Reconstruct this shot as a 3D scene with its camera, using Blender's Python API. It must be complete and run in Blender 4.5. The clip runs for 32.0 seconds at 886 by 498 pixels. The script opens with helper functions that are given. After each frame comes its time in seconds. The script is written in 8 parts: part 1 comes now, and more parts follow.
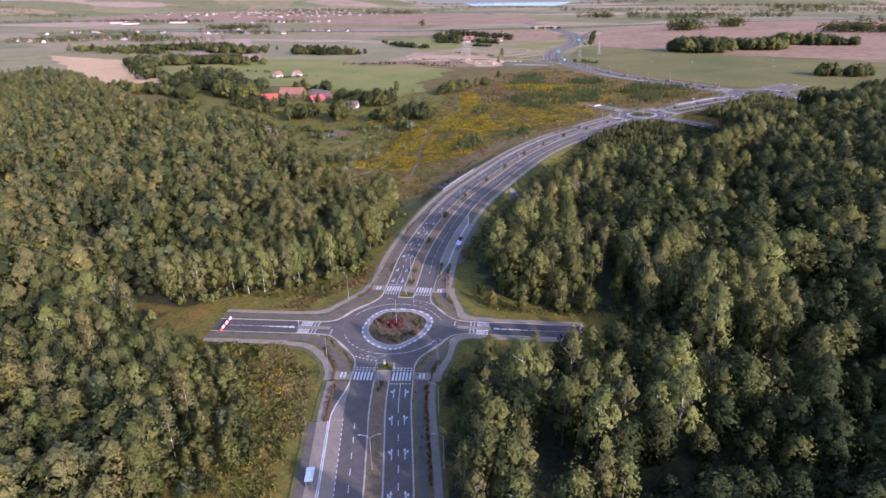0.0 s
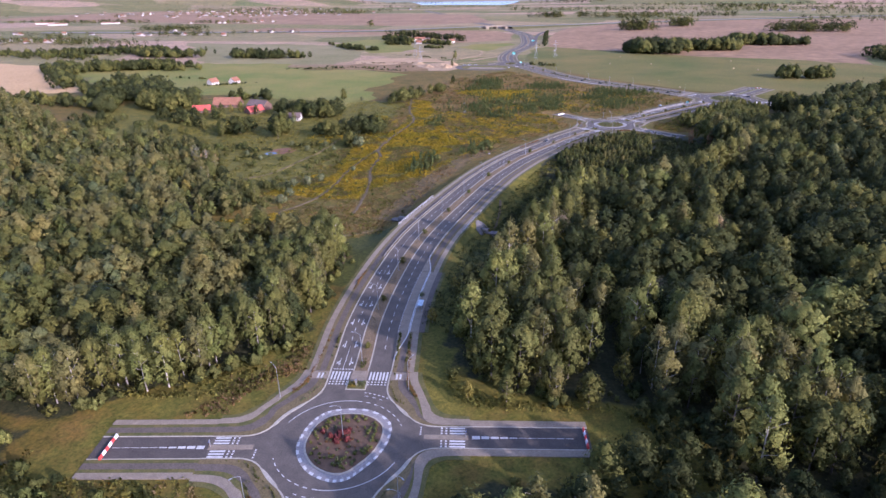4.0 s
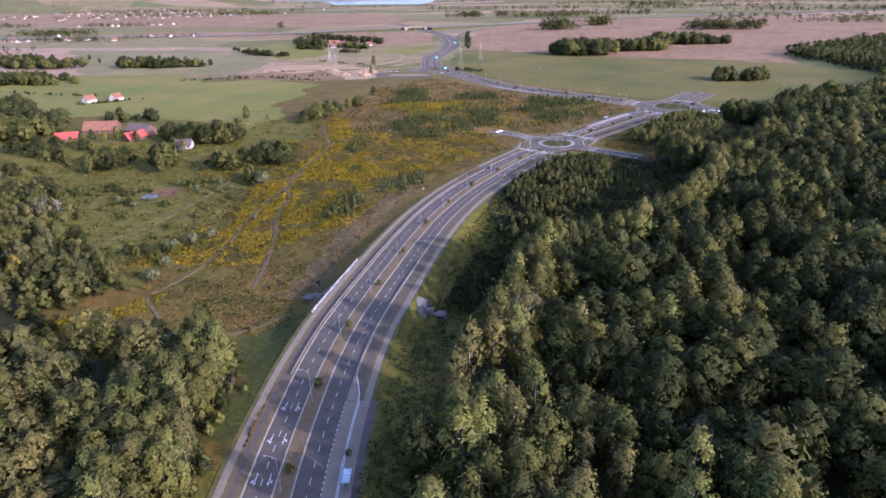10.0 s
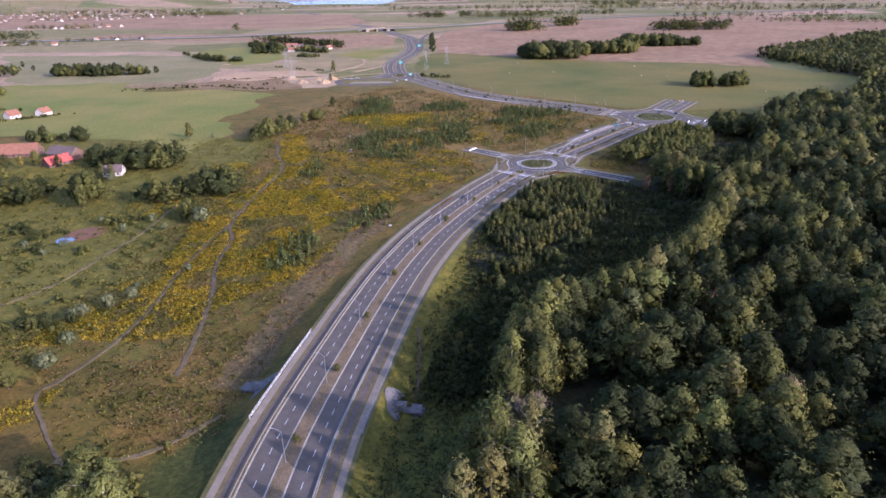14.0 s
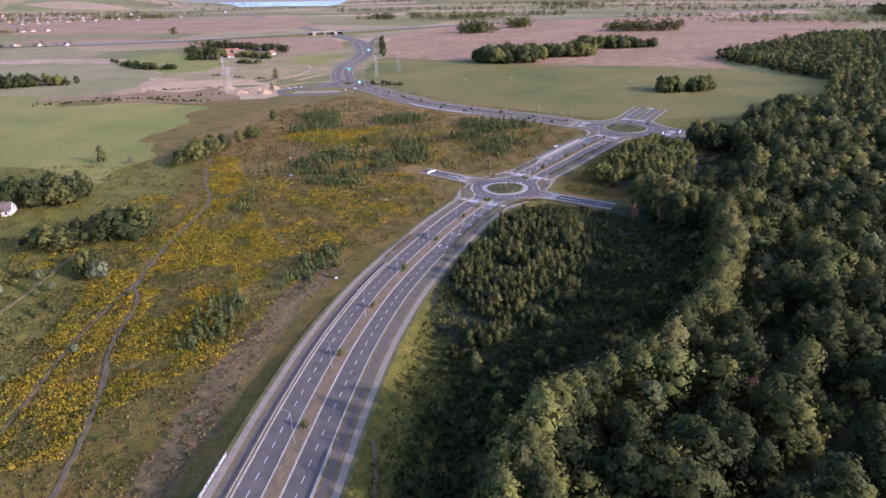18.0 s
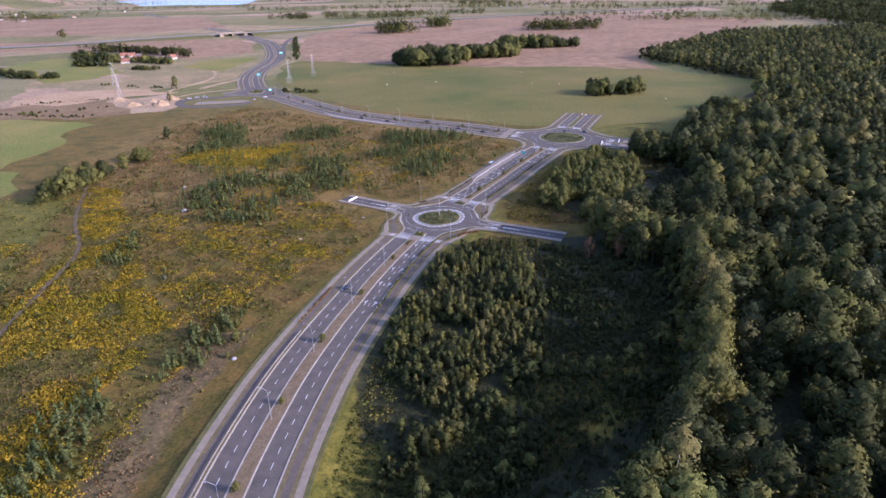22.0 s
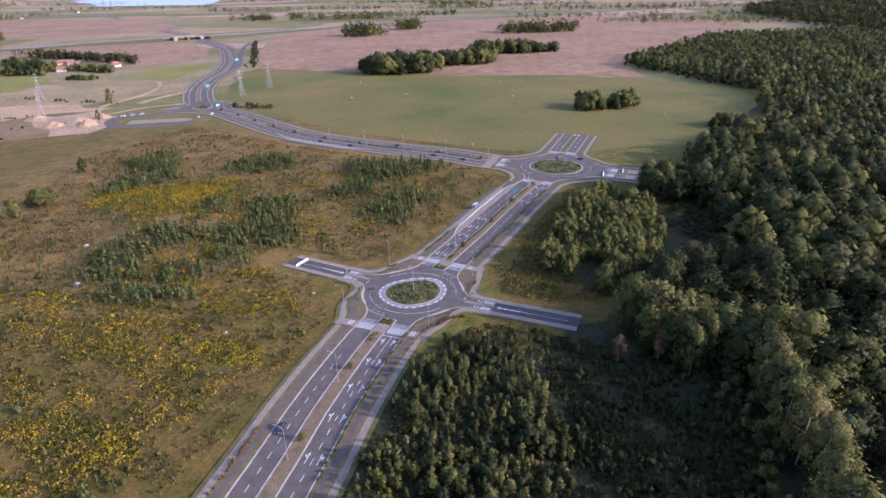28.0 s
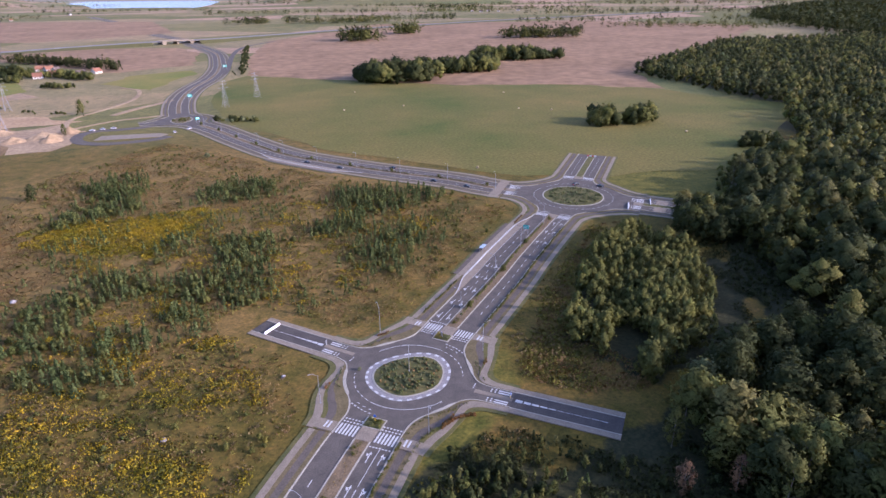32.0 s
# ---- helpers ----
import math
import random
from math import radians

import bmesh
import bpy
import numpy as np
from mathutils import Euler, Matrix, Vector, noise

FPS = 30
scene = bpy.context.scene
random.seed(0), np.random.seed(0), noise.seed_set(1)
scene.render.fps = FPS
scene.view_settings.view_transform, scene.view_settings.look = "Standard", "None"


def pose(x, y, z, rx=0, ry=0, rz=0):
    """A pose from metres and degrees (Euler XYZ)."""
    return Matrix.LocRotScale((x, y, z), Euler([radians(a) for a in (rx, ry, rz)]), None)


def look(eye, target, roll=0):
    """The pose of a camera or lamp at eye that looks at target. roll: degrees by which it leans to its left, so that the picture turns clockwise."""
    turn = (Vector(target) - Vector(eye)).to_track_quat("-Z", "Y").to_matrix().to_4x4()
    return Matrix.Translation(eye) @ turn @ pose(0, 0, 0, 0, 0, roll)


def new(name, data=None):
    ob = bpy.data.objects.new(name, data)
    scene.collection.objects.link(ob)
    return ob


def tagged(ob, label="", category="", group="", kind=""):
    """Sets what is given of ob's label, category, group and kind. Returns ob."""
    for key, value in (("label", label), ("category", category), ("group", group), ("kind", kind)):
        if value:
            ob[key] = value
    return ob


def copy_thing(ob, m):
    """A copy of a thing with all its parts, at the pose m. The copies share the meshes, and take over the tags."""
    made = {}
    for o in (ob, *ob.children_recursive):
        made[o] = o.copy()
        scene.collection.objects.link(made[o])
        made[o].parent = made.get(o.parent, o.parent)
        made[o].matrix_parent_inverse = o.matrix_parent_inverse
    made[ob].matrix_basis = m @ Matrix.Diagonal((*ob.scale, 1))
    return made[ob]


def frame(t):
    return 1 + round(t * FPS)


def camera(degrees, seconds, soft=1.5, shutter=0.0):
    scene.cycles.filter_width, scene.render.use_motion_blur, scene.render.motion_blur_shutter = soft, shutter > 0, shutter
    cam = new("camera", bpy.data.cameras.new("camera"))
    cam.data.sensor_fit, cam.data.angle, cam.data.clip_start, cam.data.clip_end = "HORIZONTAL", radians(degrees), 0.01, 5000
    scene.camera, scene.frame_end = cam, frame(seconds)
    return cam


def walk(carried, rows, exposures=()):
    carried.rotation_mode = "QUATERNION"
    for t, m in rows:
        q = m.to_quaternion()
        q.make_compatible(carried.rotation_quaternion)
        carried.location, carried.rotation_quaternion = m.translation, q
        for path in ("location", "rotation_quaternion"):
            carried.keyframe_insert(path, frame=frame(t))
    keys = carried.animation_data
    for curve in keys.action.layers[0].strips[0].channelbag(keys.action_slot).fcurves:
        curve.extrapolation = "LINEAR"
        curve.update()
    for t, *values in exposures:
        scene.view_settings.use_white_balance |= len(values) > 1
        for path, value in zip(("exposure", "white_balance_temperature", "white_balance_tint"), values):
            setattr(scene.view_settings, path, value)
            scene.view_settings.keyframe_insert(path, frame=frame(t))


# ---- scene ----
cam = camera(72.32, 32.0, 1.5)
PATH = [
    (0, (42.306, -188.696, 105.598), (16.549, -100.426, 66.291), -0.87),
    (0.5, (40.206, -182.090, 105.640), (15.160, -93.624, 66.313), -0.85),
    (1, (38.123, -175.474, 105.682), (13.785, -86.821, 66.332), -0.83),
    (1.5, (36.121, -168.851, 105.745), (12.528, -80.011, 66.364), -0.83),
    (2, (34.221, -162.253, 105.841), (11.446, -73.216, 66.423), -0.83),
    (2.5, (32.392, -155.696, 105.970), (10.545, -66.442, 66.519), -0.82),
    (3, (30.607, -149.181, 106.120), (9.785, -59.694, 66.640), -0.80),
    (3.5, (28.866, -142.658, 106.249), (9.075, -52.952, 66.738), -0.80),
    (4, (27.186, -136.142, 106.357), (8.492, -46.216, 66.813), -0.81),
    (4.5, (25.545, -129.574, 106.401), (7.904, -39.460, 66.801), -0.87),
    (5, (23.991, -122.951, 106.395), (7.383, -32.665, 66.738), -0.94),
    (5.5, (22.548, -116.400, 106.426), (7.008, -25.938, 66.738), -0.94),
    (6, (21.252, -109.902, 106.502), (6.766, -19.275, 66.793), -0.94),
    (6.5, (20.026, -103.422, 106.586), (6.597, -12.638, 66.863), -0.93),
    (7, (18.857, -96.953, 106.701), (6.451, -6.030, 66.963), -0.94),
    (7.5, (17.737, -90.471, 106.820), (6.302, 0.569, 67.060), -0.95),
    (8, (16.600, -83.892, 106.905), (6.093, 7.249, 67.120), -0.98),
    (8.5, (15.389, -77.148, 106.962), (5.780, 14.082, 67.154), -1.00),
    (9, (14.107, -70.241, 107.016), (5.386, 21.072, 67.192), -1.00),
    (9.5, (12.791, -63.227, 107.085), (4.950, 28.160, 67.250), -0.99),
    (10, (11.506, -56.179, 107.176), (4.522, 35.272, 67.326), -0.98),
    (10.5, (10.356, -49.213, 107.274), (4.191, 42.286, 67.401), -0.97),
    (11, (9.408, -42.397, 107.401), (4.000, 49.139, 67.501), -0.97),
    (11.5, (8.670, -35.784, 107.601), (3.945, 55.776, 67.670), -0.97),
    (12, (8.131, -29.358, 107.913), (4.017, 62.216, 67.947), -0.99),
    (12.5, (7.695, -23.030, 108.315), (4.150, 68.552, 68.314), -1.00),
    (13, (7.277, -16.673, 108.760), (4.307, 74.916, 68.728), -1.00),
    (13.5, (6.895, -10.201, 109.171), (4.552, 81.398, 69.119), -1.00),
    (14, (6.547, -3.607, 109.529), (4.881, 88.000, 69.463), -1.00),
    (14.5, (6.249, 3.056, 109.800), (5.306, 94.670, 69.727), -1.00),
    (15, (6.066, 9.875, 109.897), (5.944, 101.496, 69.828), -1.03),
    (15.5, (6.008, 16.731, 109.807), (6.815, 108.359, 69.763), -1.08),
    (16, (5.833, 23.651, 109.654), (7.656, 115.272, 69.625), -1.07),
    (16.5, (5.702, 30.745, 109.532), (8.428, 122.348, 69.511), -1.06),
    (17, (5.744, 37.984, 109.374), (9.344, 129.560, 69.362), -1.06),
    (17.5, (5.839, 45.310, 109.191), (10.300, 136.851, 69.187), -1.05),
    (18, (6.063, 52.588, 109.003), (11.433, 144.077, 68.992), -1.07),
    (18.5, (6.409, 59.677, 108.822), (12.834, 151.089, 68.790), -1.10),
    (19, (6.841, 66.491, 108.688), (14.537, 157.785, 68.612), -1.13),
    (19.5, (7.391, 73.094, 108.640), (16.536, 164.230, 68.506), -1.14),
    (20, (8.093, 79.585, 108.683), (18.783, 170.524, 68.486), -1.14),
    (20.5, (8.936, 86.035, 108.797), (21.228, 176.742, 68.535), -1.12),
    (21, (9.825, 92.404, 108.945), (23.737, 182.847, 68.615), -1.09),
    (21.5, (10.619, 98.583, 109.098), (26.094, 188.740, 68.698), -1.05),
    (22, (11.281, 104.559, 109.247), (28.163, 194.435, 68.783), -1.00),
    (22.5, (11.931, 110.406, 109.403), (29.969, 200.031, 68.881), -0.96),
    (23, (12.745, 116.246, 109.573), (31.670, 205.661, 68.992), -0.94),
    (23.5, (13.849, 122.197, 109.760), (33.445, 211.442, 69.123), -0.93),
    (24, (15.231, 128.373, 109.965), (35.329, 217.483, 69.276), -0.94),
    (24.5, (16.754, 134.817, 110.160), (37.190, 223.831, 69.432), -0.95),
    (25, (18.307, 141.476, 110.335), (38.972, 230.430, 69.588), -0.93),
    (25.5, (19.789, 148.129, 110.446), (40.648, 237.036, 69.697), -0.92),
    (26, (21.138, 154.924, 110.444), (42.069, 243.832, 69.734), -0.88),
    (26.5, (22.224, 161.601, 110.214), (43.202, 250.537, 69.588), -0.83),
    (27, (23.370, 168.160, 109.996), (44.397, 257.110, 69.427), -0.82),
    (27.5, (24.651, 174.752, 109.946), (45.717, 263.703, 69.399), -0.82),
    (28, (25.972, 181.214, 109.938), (47.073, 270.174, 69.430), -0.82),
    (28.5, (27.319, 187.640, 109.962), (48.447, 276.610, 69.490), -0.82),
    (29, (28.676, 194.011, 109.981), (49.843, 282.994, 69.558), -0.81),
    (29.5, (30.022, 200.393, 109.987), (51.243, 289.391, 69.624), -0.78),
    (30, (31.356, 206.843, 109.968), (52.634, 295.854, 69.663), -0.75),
    (30.5, (32.678, 213.360, 109.933), (54.017, 302.379, 69.681), -0.70),
    (31, (34.011, 219.888, 109.896), (55.401, 308.915, 69.689), -0.67),
    (31.5, (35.388, 226.372, 109.872), (56.812, 315.410, 69.706), -0.64),
    (32, (36.784, 232.851, 109.855), (58.235, 321.899, 69.726), -0.62),
]
walk(cam, [(t, look(eye, target, roll)) for t, eye, target, roll in PATH], [(0, 0.78, 5170, 40), (8, 0.77, 5170, 40), (14, 0.74, 5190, 39), (25, 0.73, 5200, 39), (29, 0.70, 5240, 38.5), (32, 0.64, 5270, 38)])

# ---- light ----
SUN_AZ, SUN_EL = 121.0, 20.0          # compass bearing of the sun from +y, clockwise, and its height
world = bpy.data.worlds.new("sky")
scene.world = world
world.use_nodes = True
wn = world.node_tree
sky = wn.nodes.new("ShaderNodeTexSky")
sky.sky_type = "NISHITA"
sky.sun_disc = False
sky.sun_elevation, sky.sun_rotation = radians(SUN_EL), radians(SUN_AZ)
sky.dust_density = 2.0
wn.links.new(sky.outputs[0], wn.nodes["Background"].inputs[0])
wn.nodes["Background"].inputs[1].default_value = 0.235
sun = new("sun", bpy.data.lights.new("sun", "SUN"))
sun.data.energy, sun.data.angle, sun.data.color = 4.4, radians(0.6), (1.0, 0.85, 0.68)
_az, _el = radians(SUN_AZ), radians(SUN_EL)
_from = Vector((math.sin(_az) * math.cos(_el), math.cos(_az) * math.cos(_el), math.sin(_el)))
sun.matrix_world = look(_from * 300, (0, 0, 0))


# ---- materials ----
def mat(name, rough=0.85, metal=0.0):
    m = bpy.data.materials.new(name)
    m.use_nodes = True
    b = m.node_tree.nodes["Principled BSDF"]
    b.inputs["Roughness"].default_value, b.inputs["Metallic"].default_value = rough, metal
    if rough >= 0.85:
        b.inputs["Specular IOR Level"].default_value = 0.15
    return m, m.node_tree, b


def noise_fac(nt, scale, detail=4.0, rough=0.6, coord="world"):
    n = nt.nodes.new("ShaderNodeTexNoise")
    n.inputs["Scale"].default_value, n.inputs["Detail"].default_value, n.inputs["Roughness"].default_value = scale, detail, rough
    g = nt.nodes.new("ShaderNodeNewGeometry")
    nt.links.new(g.outputs["Position"], n.inputs["Vector"])
    return n.outputs["Fac"]


def ramp(nt, fac, stops):
    r = nt.nodes.new("ShaderNodeValToRGB")
    while len(r.color_ramp.elements) < len(stops):
        r.color_ramp.elements.new(0.5)
    for e, (p, c) in zip(r.color_ramp.elements, stops):
        e.position, e.color = p, (*c, 1)
    nt.links.new(fac, r.inputs[0])
    return r.outputs[0]


def blend(nt, fac, a, b, kind="MIX"):
    x = nt.nodes.new("ShaderNodeMix")
    x.data_type, x.blend_type = "RGBA", kind
    for sock, v in ((x.inputs[0], fac), (x.inputs[6], a), (x.inputs[7], b)):
        if isinstance(v, tuple):
            sock.default_value = (*v, 1)
        elif isinstance(v, float):
            sock.default_value = v
        else:
            nt.links.new(v, sock)
    return x.outputs[2]


def plain(name, c1, c2, scale=2.0, rough=0.85, metal=0.0, fine=None, bump=0.0):
    """Two tones mixed by broad noise, with a finer grain on top."""
    m, nt, b = mat(name, rough, metal)
    col = ramp(nt, noise_fac(nt, scale), [(0.3, c1), (0.7, c2)])
    if fine:
        grain = ramp(nt, noise_fac(nt, fine, 2.0), [(0.3, (0.72, 0.72, 0.72)), (0.7, (1.2, 1.2, 1.2))])
        col = blend(nt, 1.0, col, grain, "MULTIPLY")
    nt.links.new(col, b.inputs["Base Color"])
    if bump:
        bp = nt.nodes.new("ShaderNodeBump")
        bp.inputs["Strength"].default_value, bp.inputs["Distance"].default_value = bump, 0.05
        nt.links.new(noise_fac(nt, fine or scale * 8), bp.inputs["Height"])
        nt.links.new(bp.outputs[0], b.inputs["Normal"])
    return m


def attr(nt, name):
    a = nt.nodes.new("ShaderNodeAttribute")
    a.attribute_name = name
    return a.outputs["Fac"]


def foliage(name, tones, tint=0.09, grain=3.2, gaps=0.43, through_=0.17):
    """Leaves: a tone for each spray, a fine grain of leaf and gap inside it, and slow drifts from tree to tree."""
    m, nt, b = mat(name, 0.75)
    g = nt.nodes.new("ShaderNodeNewGeometry")
    mid = blend(nt, 0.74, g.outputs["Random Per Island"], noise_fac(nt, 0.8, 2.0))
    col = ramp(nt, mid, [(0.12 + 0.76 * i / max(1, len(tones) - 1), t) for i, t in enumerate(tones)])
    drift = ramp(nt, noise_fac(nt, tint, 3.0), [(0.32, (0.72, 0.82, 0.74)), (0.5, (1, 1, 1)), (0.68, (1.22, 1.14, 0.95))])
    col = blend(nt, 1.0, col, drift, "MULTIPLY")
    each = ramp(nt, attr(nt, "tone"), [(0.0, (0.66, 0.74, 0.7)), (0.5, (1, 1, 1)), (1.0, (1.34, 1.24, 1.1))])
    col = blend(nt, 1.0, col, each, "MULTIPLY")
    leafy = noise_fac(nt, grain, 3.0, 0.65)
    col = blend(nt, 1.0, col, ramp(nt, leafy, [(0.34, (0.62, 0.66, 0.6)), (0.5, (0.96, 0.98, 0.94)), (0.66, (1.34, 1.3, 1.2))]), "MULTIPLY")
    nt.links.new(col, b.inputs["Base Color"])
    b.inputs["Specular IOR Level"].default_value = 0.06
    tr = nt.nodes.new("ShaderNodeBsdfTranslucent")
    nt.links.new(blend(nt, 1.0, col, (1.3, 1.12, 0.55), "MULTIPLY"), tr.inputs[0])
    mx = nt.nodes.new("ShaderNodeMixShader")
    mx.inputs[0].default_value = through_
    nt.links.new(b.outputs[0], mx.inputs[1])
    nt.links.new(tr.outputs[0], mx.inputs[2])
    open_ = nt.nodes.new("ShaderNodeMapRange")
    open_.inputs["From Min"].default_value, open_.inputs["From Max"].default_value = gaps - 0.02, gaps + 0.02
    nt.links.new(leafy, open_.inputs["Value"])
    air, spray = nt.nodes.new("ShaderNodeBsdfTransparent"), nt.nodes.new("ShaderNodeMixShader")
    nt.links.new(open_.outputs[0], spray.inputs[0])
    nt.links.new(air.outputs[0], spray.inputs[1])
    nt.links.new(mx.outputs[0], spray.inputs[2])
    nt.links.new(spray.outputs[0], nt.nodes["Material Output"].inputs[0])
    return m


ASPHALT = plain("asphalt", (0.0817, 0.0714, 0.0575), (0.1200, 0.1050, 0.0831), 0.25, 0.9, fine=3.0)
ASPHALT_NEW = plain("asphalt_dark", (0.0640, 0.0562, 0.0476), (0.0921, 0.0810, 0.0670), 0.25, 0.9, fine=3.0)
BIKE = plain("path_asphalt", (0.0922, 0.0770, 0.0605), (0.1259, 0.1048, 0.0814), 0.3, 0.9, fine=3.0)
CONCRETE = plain("paving_concrete", (0.1862, 0.1541, 0.1100), (0.2477, 0.2065, 0.1467), 0.4, 0.85, fine=4.0)
KERB = plain("kerb_concrete", (0.2842, 0.2613, 0.2064), (0.3704, 0.3455, 0.2705), 0.6, 0.85, fine=4.0)
COBBLE = plain("granite_setts", (0.1800, 0.1690, 0.1568), (0.2700, 0.2535, 0.2302), 1.5, 0.85, fine=5.0)
PAINT = plain("road_paint", (0.3348, 0.3348, 0.3080), (0.5394, 0.5394, 0.4928), 1.2, 0.7)
VERGE = plain("dry_verge_grass", (0.0980, 0.0830, 0.0360), (0.1650, 0.1270, 0.0620), 0.35, 0.95, fine=2.2)
MEDIAN = plain("dry_median_grass", (0.1250, 0.0940, 0.0500), (0.1950, 0.1420, 0.0800), 0.3, 0.95, fine=2.2)
VERGE_G = plain("green_verge_grass", (0.0630, 0.0727, 0.0220), (0.1365, 0.1164, 0.0400), 0.3, 0.95, fine=3.0)
FIELD_G = plain("pasture_grass", (0.0999, 0.1337, 0.0183), (0.2210, 0.1765, 0.0449), 0.009, 0.95, fine=0.5)
FIELD_N = plain("broad_pasture_grass", (0.0763, 0.0912, 0.0153), (0.1641, 0.1263, 0.0329), 0.009, 0.95, fine=0.5)
FIELD_B = plain("ploughed_soil", (0.1888, 0.1180, 0.0591), (0.2761, 0.1740, 0.0910), 0.008, 0.95, fine=0.06)
FIELD_T = plain("stubble", (0.3797, 0.2490, 0.1075), (0.4520, 0.3023, 0.1382), 0.02, 0.95, fine=0.3)
SAND = plain("bare_sand", (0.24, 0.167, 0.092), (0.36, 0.265, 0.150), 0.04, 0.95, fine=0.3)
WATER = plain("water", (0.13, 0.16, 0.21), (0.16, 0.19, 0.24), 0.01, 0.25)
BARK = plain("bark", (0.11, 0.09, 0.07), (0.2, 0.17, 0.14), 1.0, 0.95, fine=6.0)
BIRCH = plain("birch_bark", (0.2, 0.18, 0.15), (0.42, 0.39, 0.34), 1.0, 0.9, fine=3.0)
STEEL = plain("galvanised_steel", (0.32, 0.33, 0.34), (0.42, 0.43, 0.44), 2.0, 0.5, 0.7)
WHITE = plain("white_paint", (0.7, 0.7, 0.68), (0.8, 0.8, 0.78), 1.0, 0.6)
RED = plain("red_paint", (0.5, 0.05, 0.04), (0.6, 0.07, 0.05), 1.0, 0.55)
BLUE = plain("sign_blue", (0.03, 0.12, 0.42), (0.04, 0.15, 0.5), 1.0, 0.5)
TEAL = plain("sign_green", (0.02, 0.32, 0.27), (0.03, 0.38, 0.32), 1.0, 0.5)
YELLOW = plain("sign_yellow", (0.7, 0.4, 0.03), (0.8, 0.48, 0.04), 1.0, 0.5)
GLASS = plain("tinted_glass", (0.03, 0.035, 0.04), (0.05, 0.055, 0.06), 1.0, 0.08)
RUBBER = plain("rubber", (0.02, 0.02, 0.02), (0.03, 0.03, 0.03), 3.0, 0.9)
CAR_DARK = plain("dark_car_paint", (0.02, 0.022, 0.028), (0.025, 0.028, 0.034), 1.0, 0.25)
CAR_WHITE = plain("white_car_paint", (0.65, 0.65, 0.65), (0.7, 0.7, 0.7), 1.0, 0.25)
ROOF_R = plain("red_roof_tiles", (0.1751, 0.0802, 0.0487), (0.2580, 0.1294, 0.0765), 0.6, 0.85, fine=3.0)
ROOF_B = plain("brown_roof_sheets", (0.1, 0.075, 0.065), (0.15, 0.115, 0.1), 0.6, 0.85, fine=3.0)
RENDER = plain("house_render", (0.4320, 0.4032, 0.3600), (0.5184, 0.4968, 0.4536), 0.5, 0.9, fine=2.0)
STONE = plain("field_stone", (0.2, 0.19, 0.18), (0.34, 0.32, 0.3), 1.2, 0.9, fine=4.0, bump=0.5)
HEDGE_R = foliage("russet_hedge", [(0.0992, 0.0490, 0.0200), (0.1612, 0.0840, 0.0320), (0.2108, 0.1260, 0.0480)], gaps=0.34, through_=0.28)
SHRUB_G = foliage("grey_green_shrub", [(0.0910, 0.1066, 0.0546), (0.1300, 0.1456, 0.0754), (0.1755, 0.1820, 0.1014)], gaps=0.34, through_=0.28)
SHRUB_RED = foliage("wine_red_shrub", [(0.075, 0.022, 0.024), (0.12, 0.035, 0.034), (0.16, 0.05, 0.046)], gaps=0.34)
GOLD = foliage("goldenrod", [(0.1958, 0.1589, 0.0171), (0.3524, 0.2566, 0.0171), (0.4959, 0.3422, 0.0154)], 0.05, gaps=0.34, through_=0.28)
HERB = foliage("green_herbs", [(0.0941, 0.0935, 0.0227), (0.1601, 0.1479, 0.0341), (0.2446, 0.2024, 0.0507)], 0.05, gaps=0.34, through_=0.28)
STRAW = foliage("dry_grass_tufts", [(0.1530, 0.1115, 0.0528), (0.2168, 0.1571, 0.0793), (0.2933, 0.2105, 0.1118)], 0.05, gaps=0.34, through_=0.28)
LEAF_A = foliage("leaves_broad", [(0.0656, 0.0688, 0.0199), (0.0866, 0.0895, 0.0256), (0.1102, 0.1113, 0.0323)])
LEAF_B = foliage("leaves_birch", [(0.0916, 0.0866, 0.0310), (0.1171, 0.1090, 0.0379), (0.1449, 0.1326, 0.0480)])
# darkest leaves; used for dark trees and to paint shade on growth
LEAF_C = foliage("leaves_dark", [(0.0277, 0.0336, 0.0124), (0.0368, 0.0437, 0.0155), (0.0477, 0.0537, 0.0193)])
ROOF_BLUE = plain("shelter_roof", (0.3, 0.4, 0.46), (0.38, 0.48, 0.54), 1.0, 0.3)
LEAF_G = foliage("leaves_light", [(0.0929, 0.1025, 0.0291), (0.1191, 0.1279, 0.0360), (0.1547, 0.1555, 0.0458)])
LEAF_Y = foliage("leaves_yellow", [(0.1217, 0.1050, 0.0256), (0.1658, 0.1364, 0.0318), (0.2102, 0.1680, 0.0388)])
NEEDLE = foliage("pine_needles", [(0.0502, 0.0645, 0.0224), (0.0715, 0.0877, 0.0309), (0.0966, 0.1129, 0.0404)], grain=4.0, gaps=0.38)

LEAF_D = foliage("leaves_fading_birch", [(0.0792, 0.0768, 0.0294), (0.1010, 0.0963, 0.0361), (0.1235, 0.1148, 0.0430)])
LEAF_H = foliage("leaves_grey_willow", [(0.0622, 0.0725, 0.0312), (0.0822, 0.0938, 0.0400), (0.1066, 0.1173, 0.0508)])
TWIG = foliage("bare_twigs", [(0.1100, 0.0880, 0.0520), (0.1380, 0.1110, 0.0660), (0.1650, 0.1340, 0.0800)])
BROWN = foliage("withered_grass", [(0.1300, 0.0805, 0.0396), (0.1885, 0.1171, 0.0576), (0.2470, 0.1586, 0.0816)], 0.05, gaps=0.34, through_=0.28)
RUST = foliage("rusty_leaves", [(0.13, 0.075, 0.045), (0.16, 0.095, 0.055), (0.19, 0.115, 0.065)])
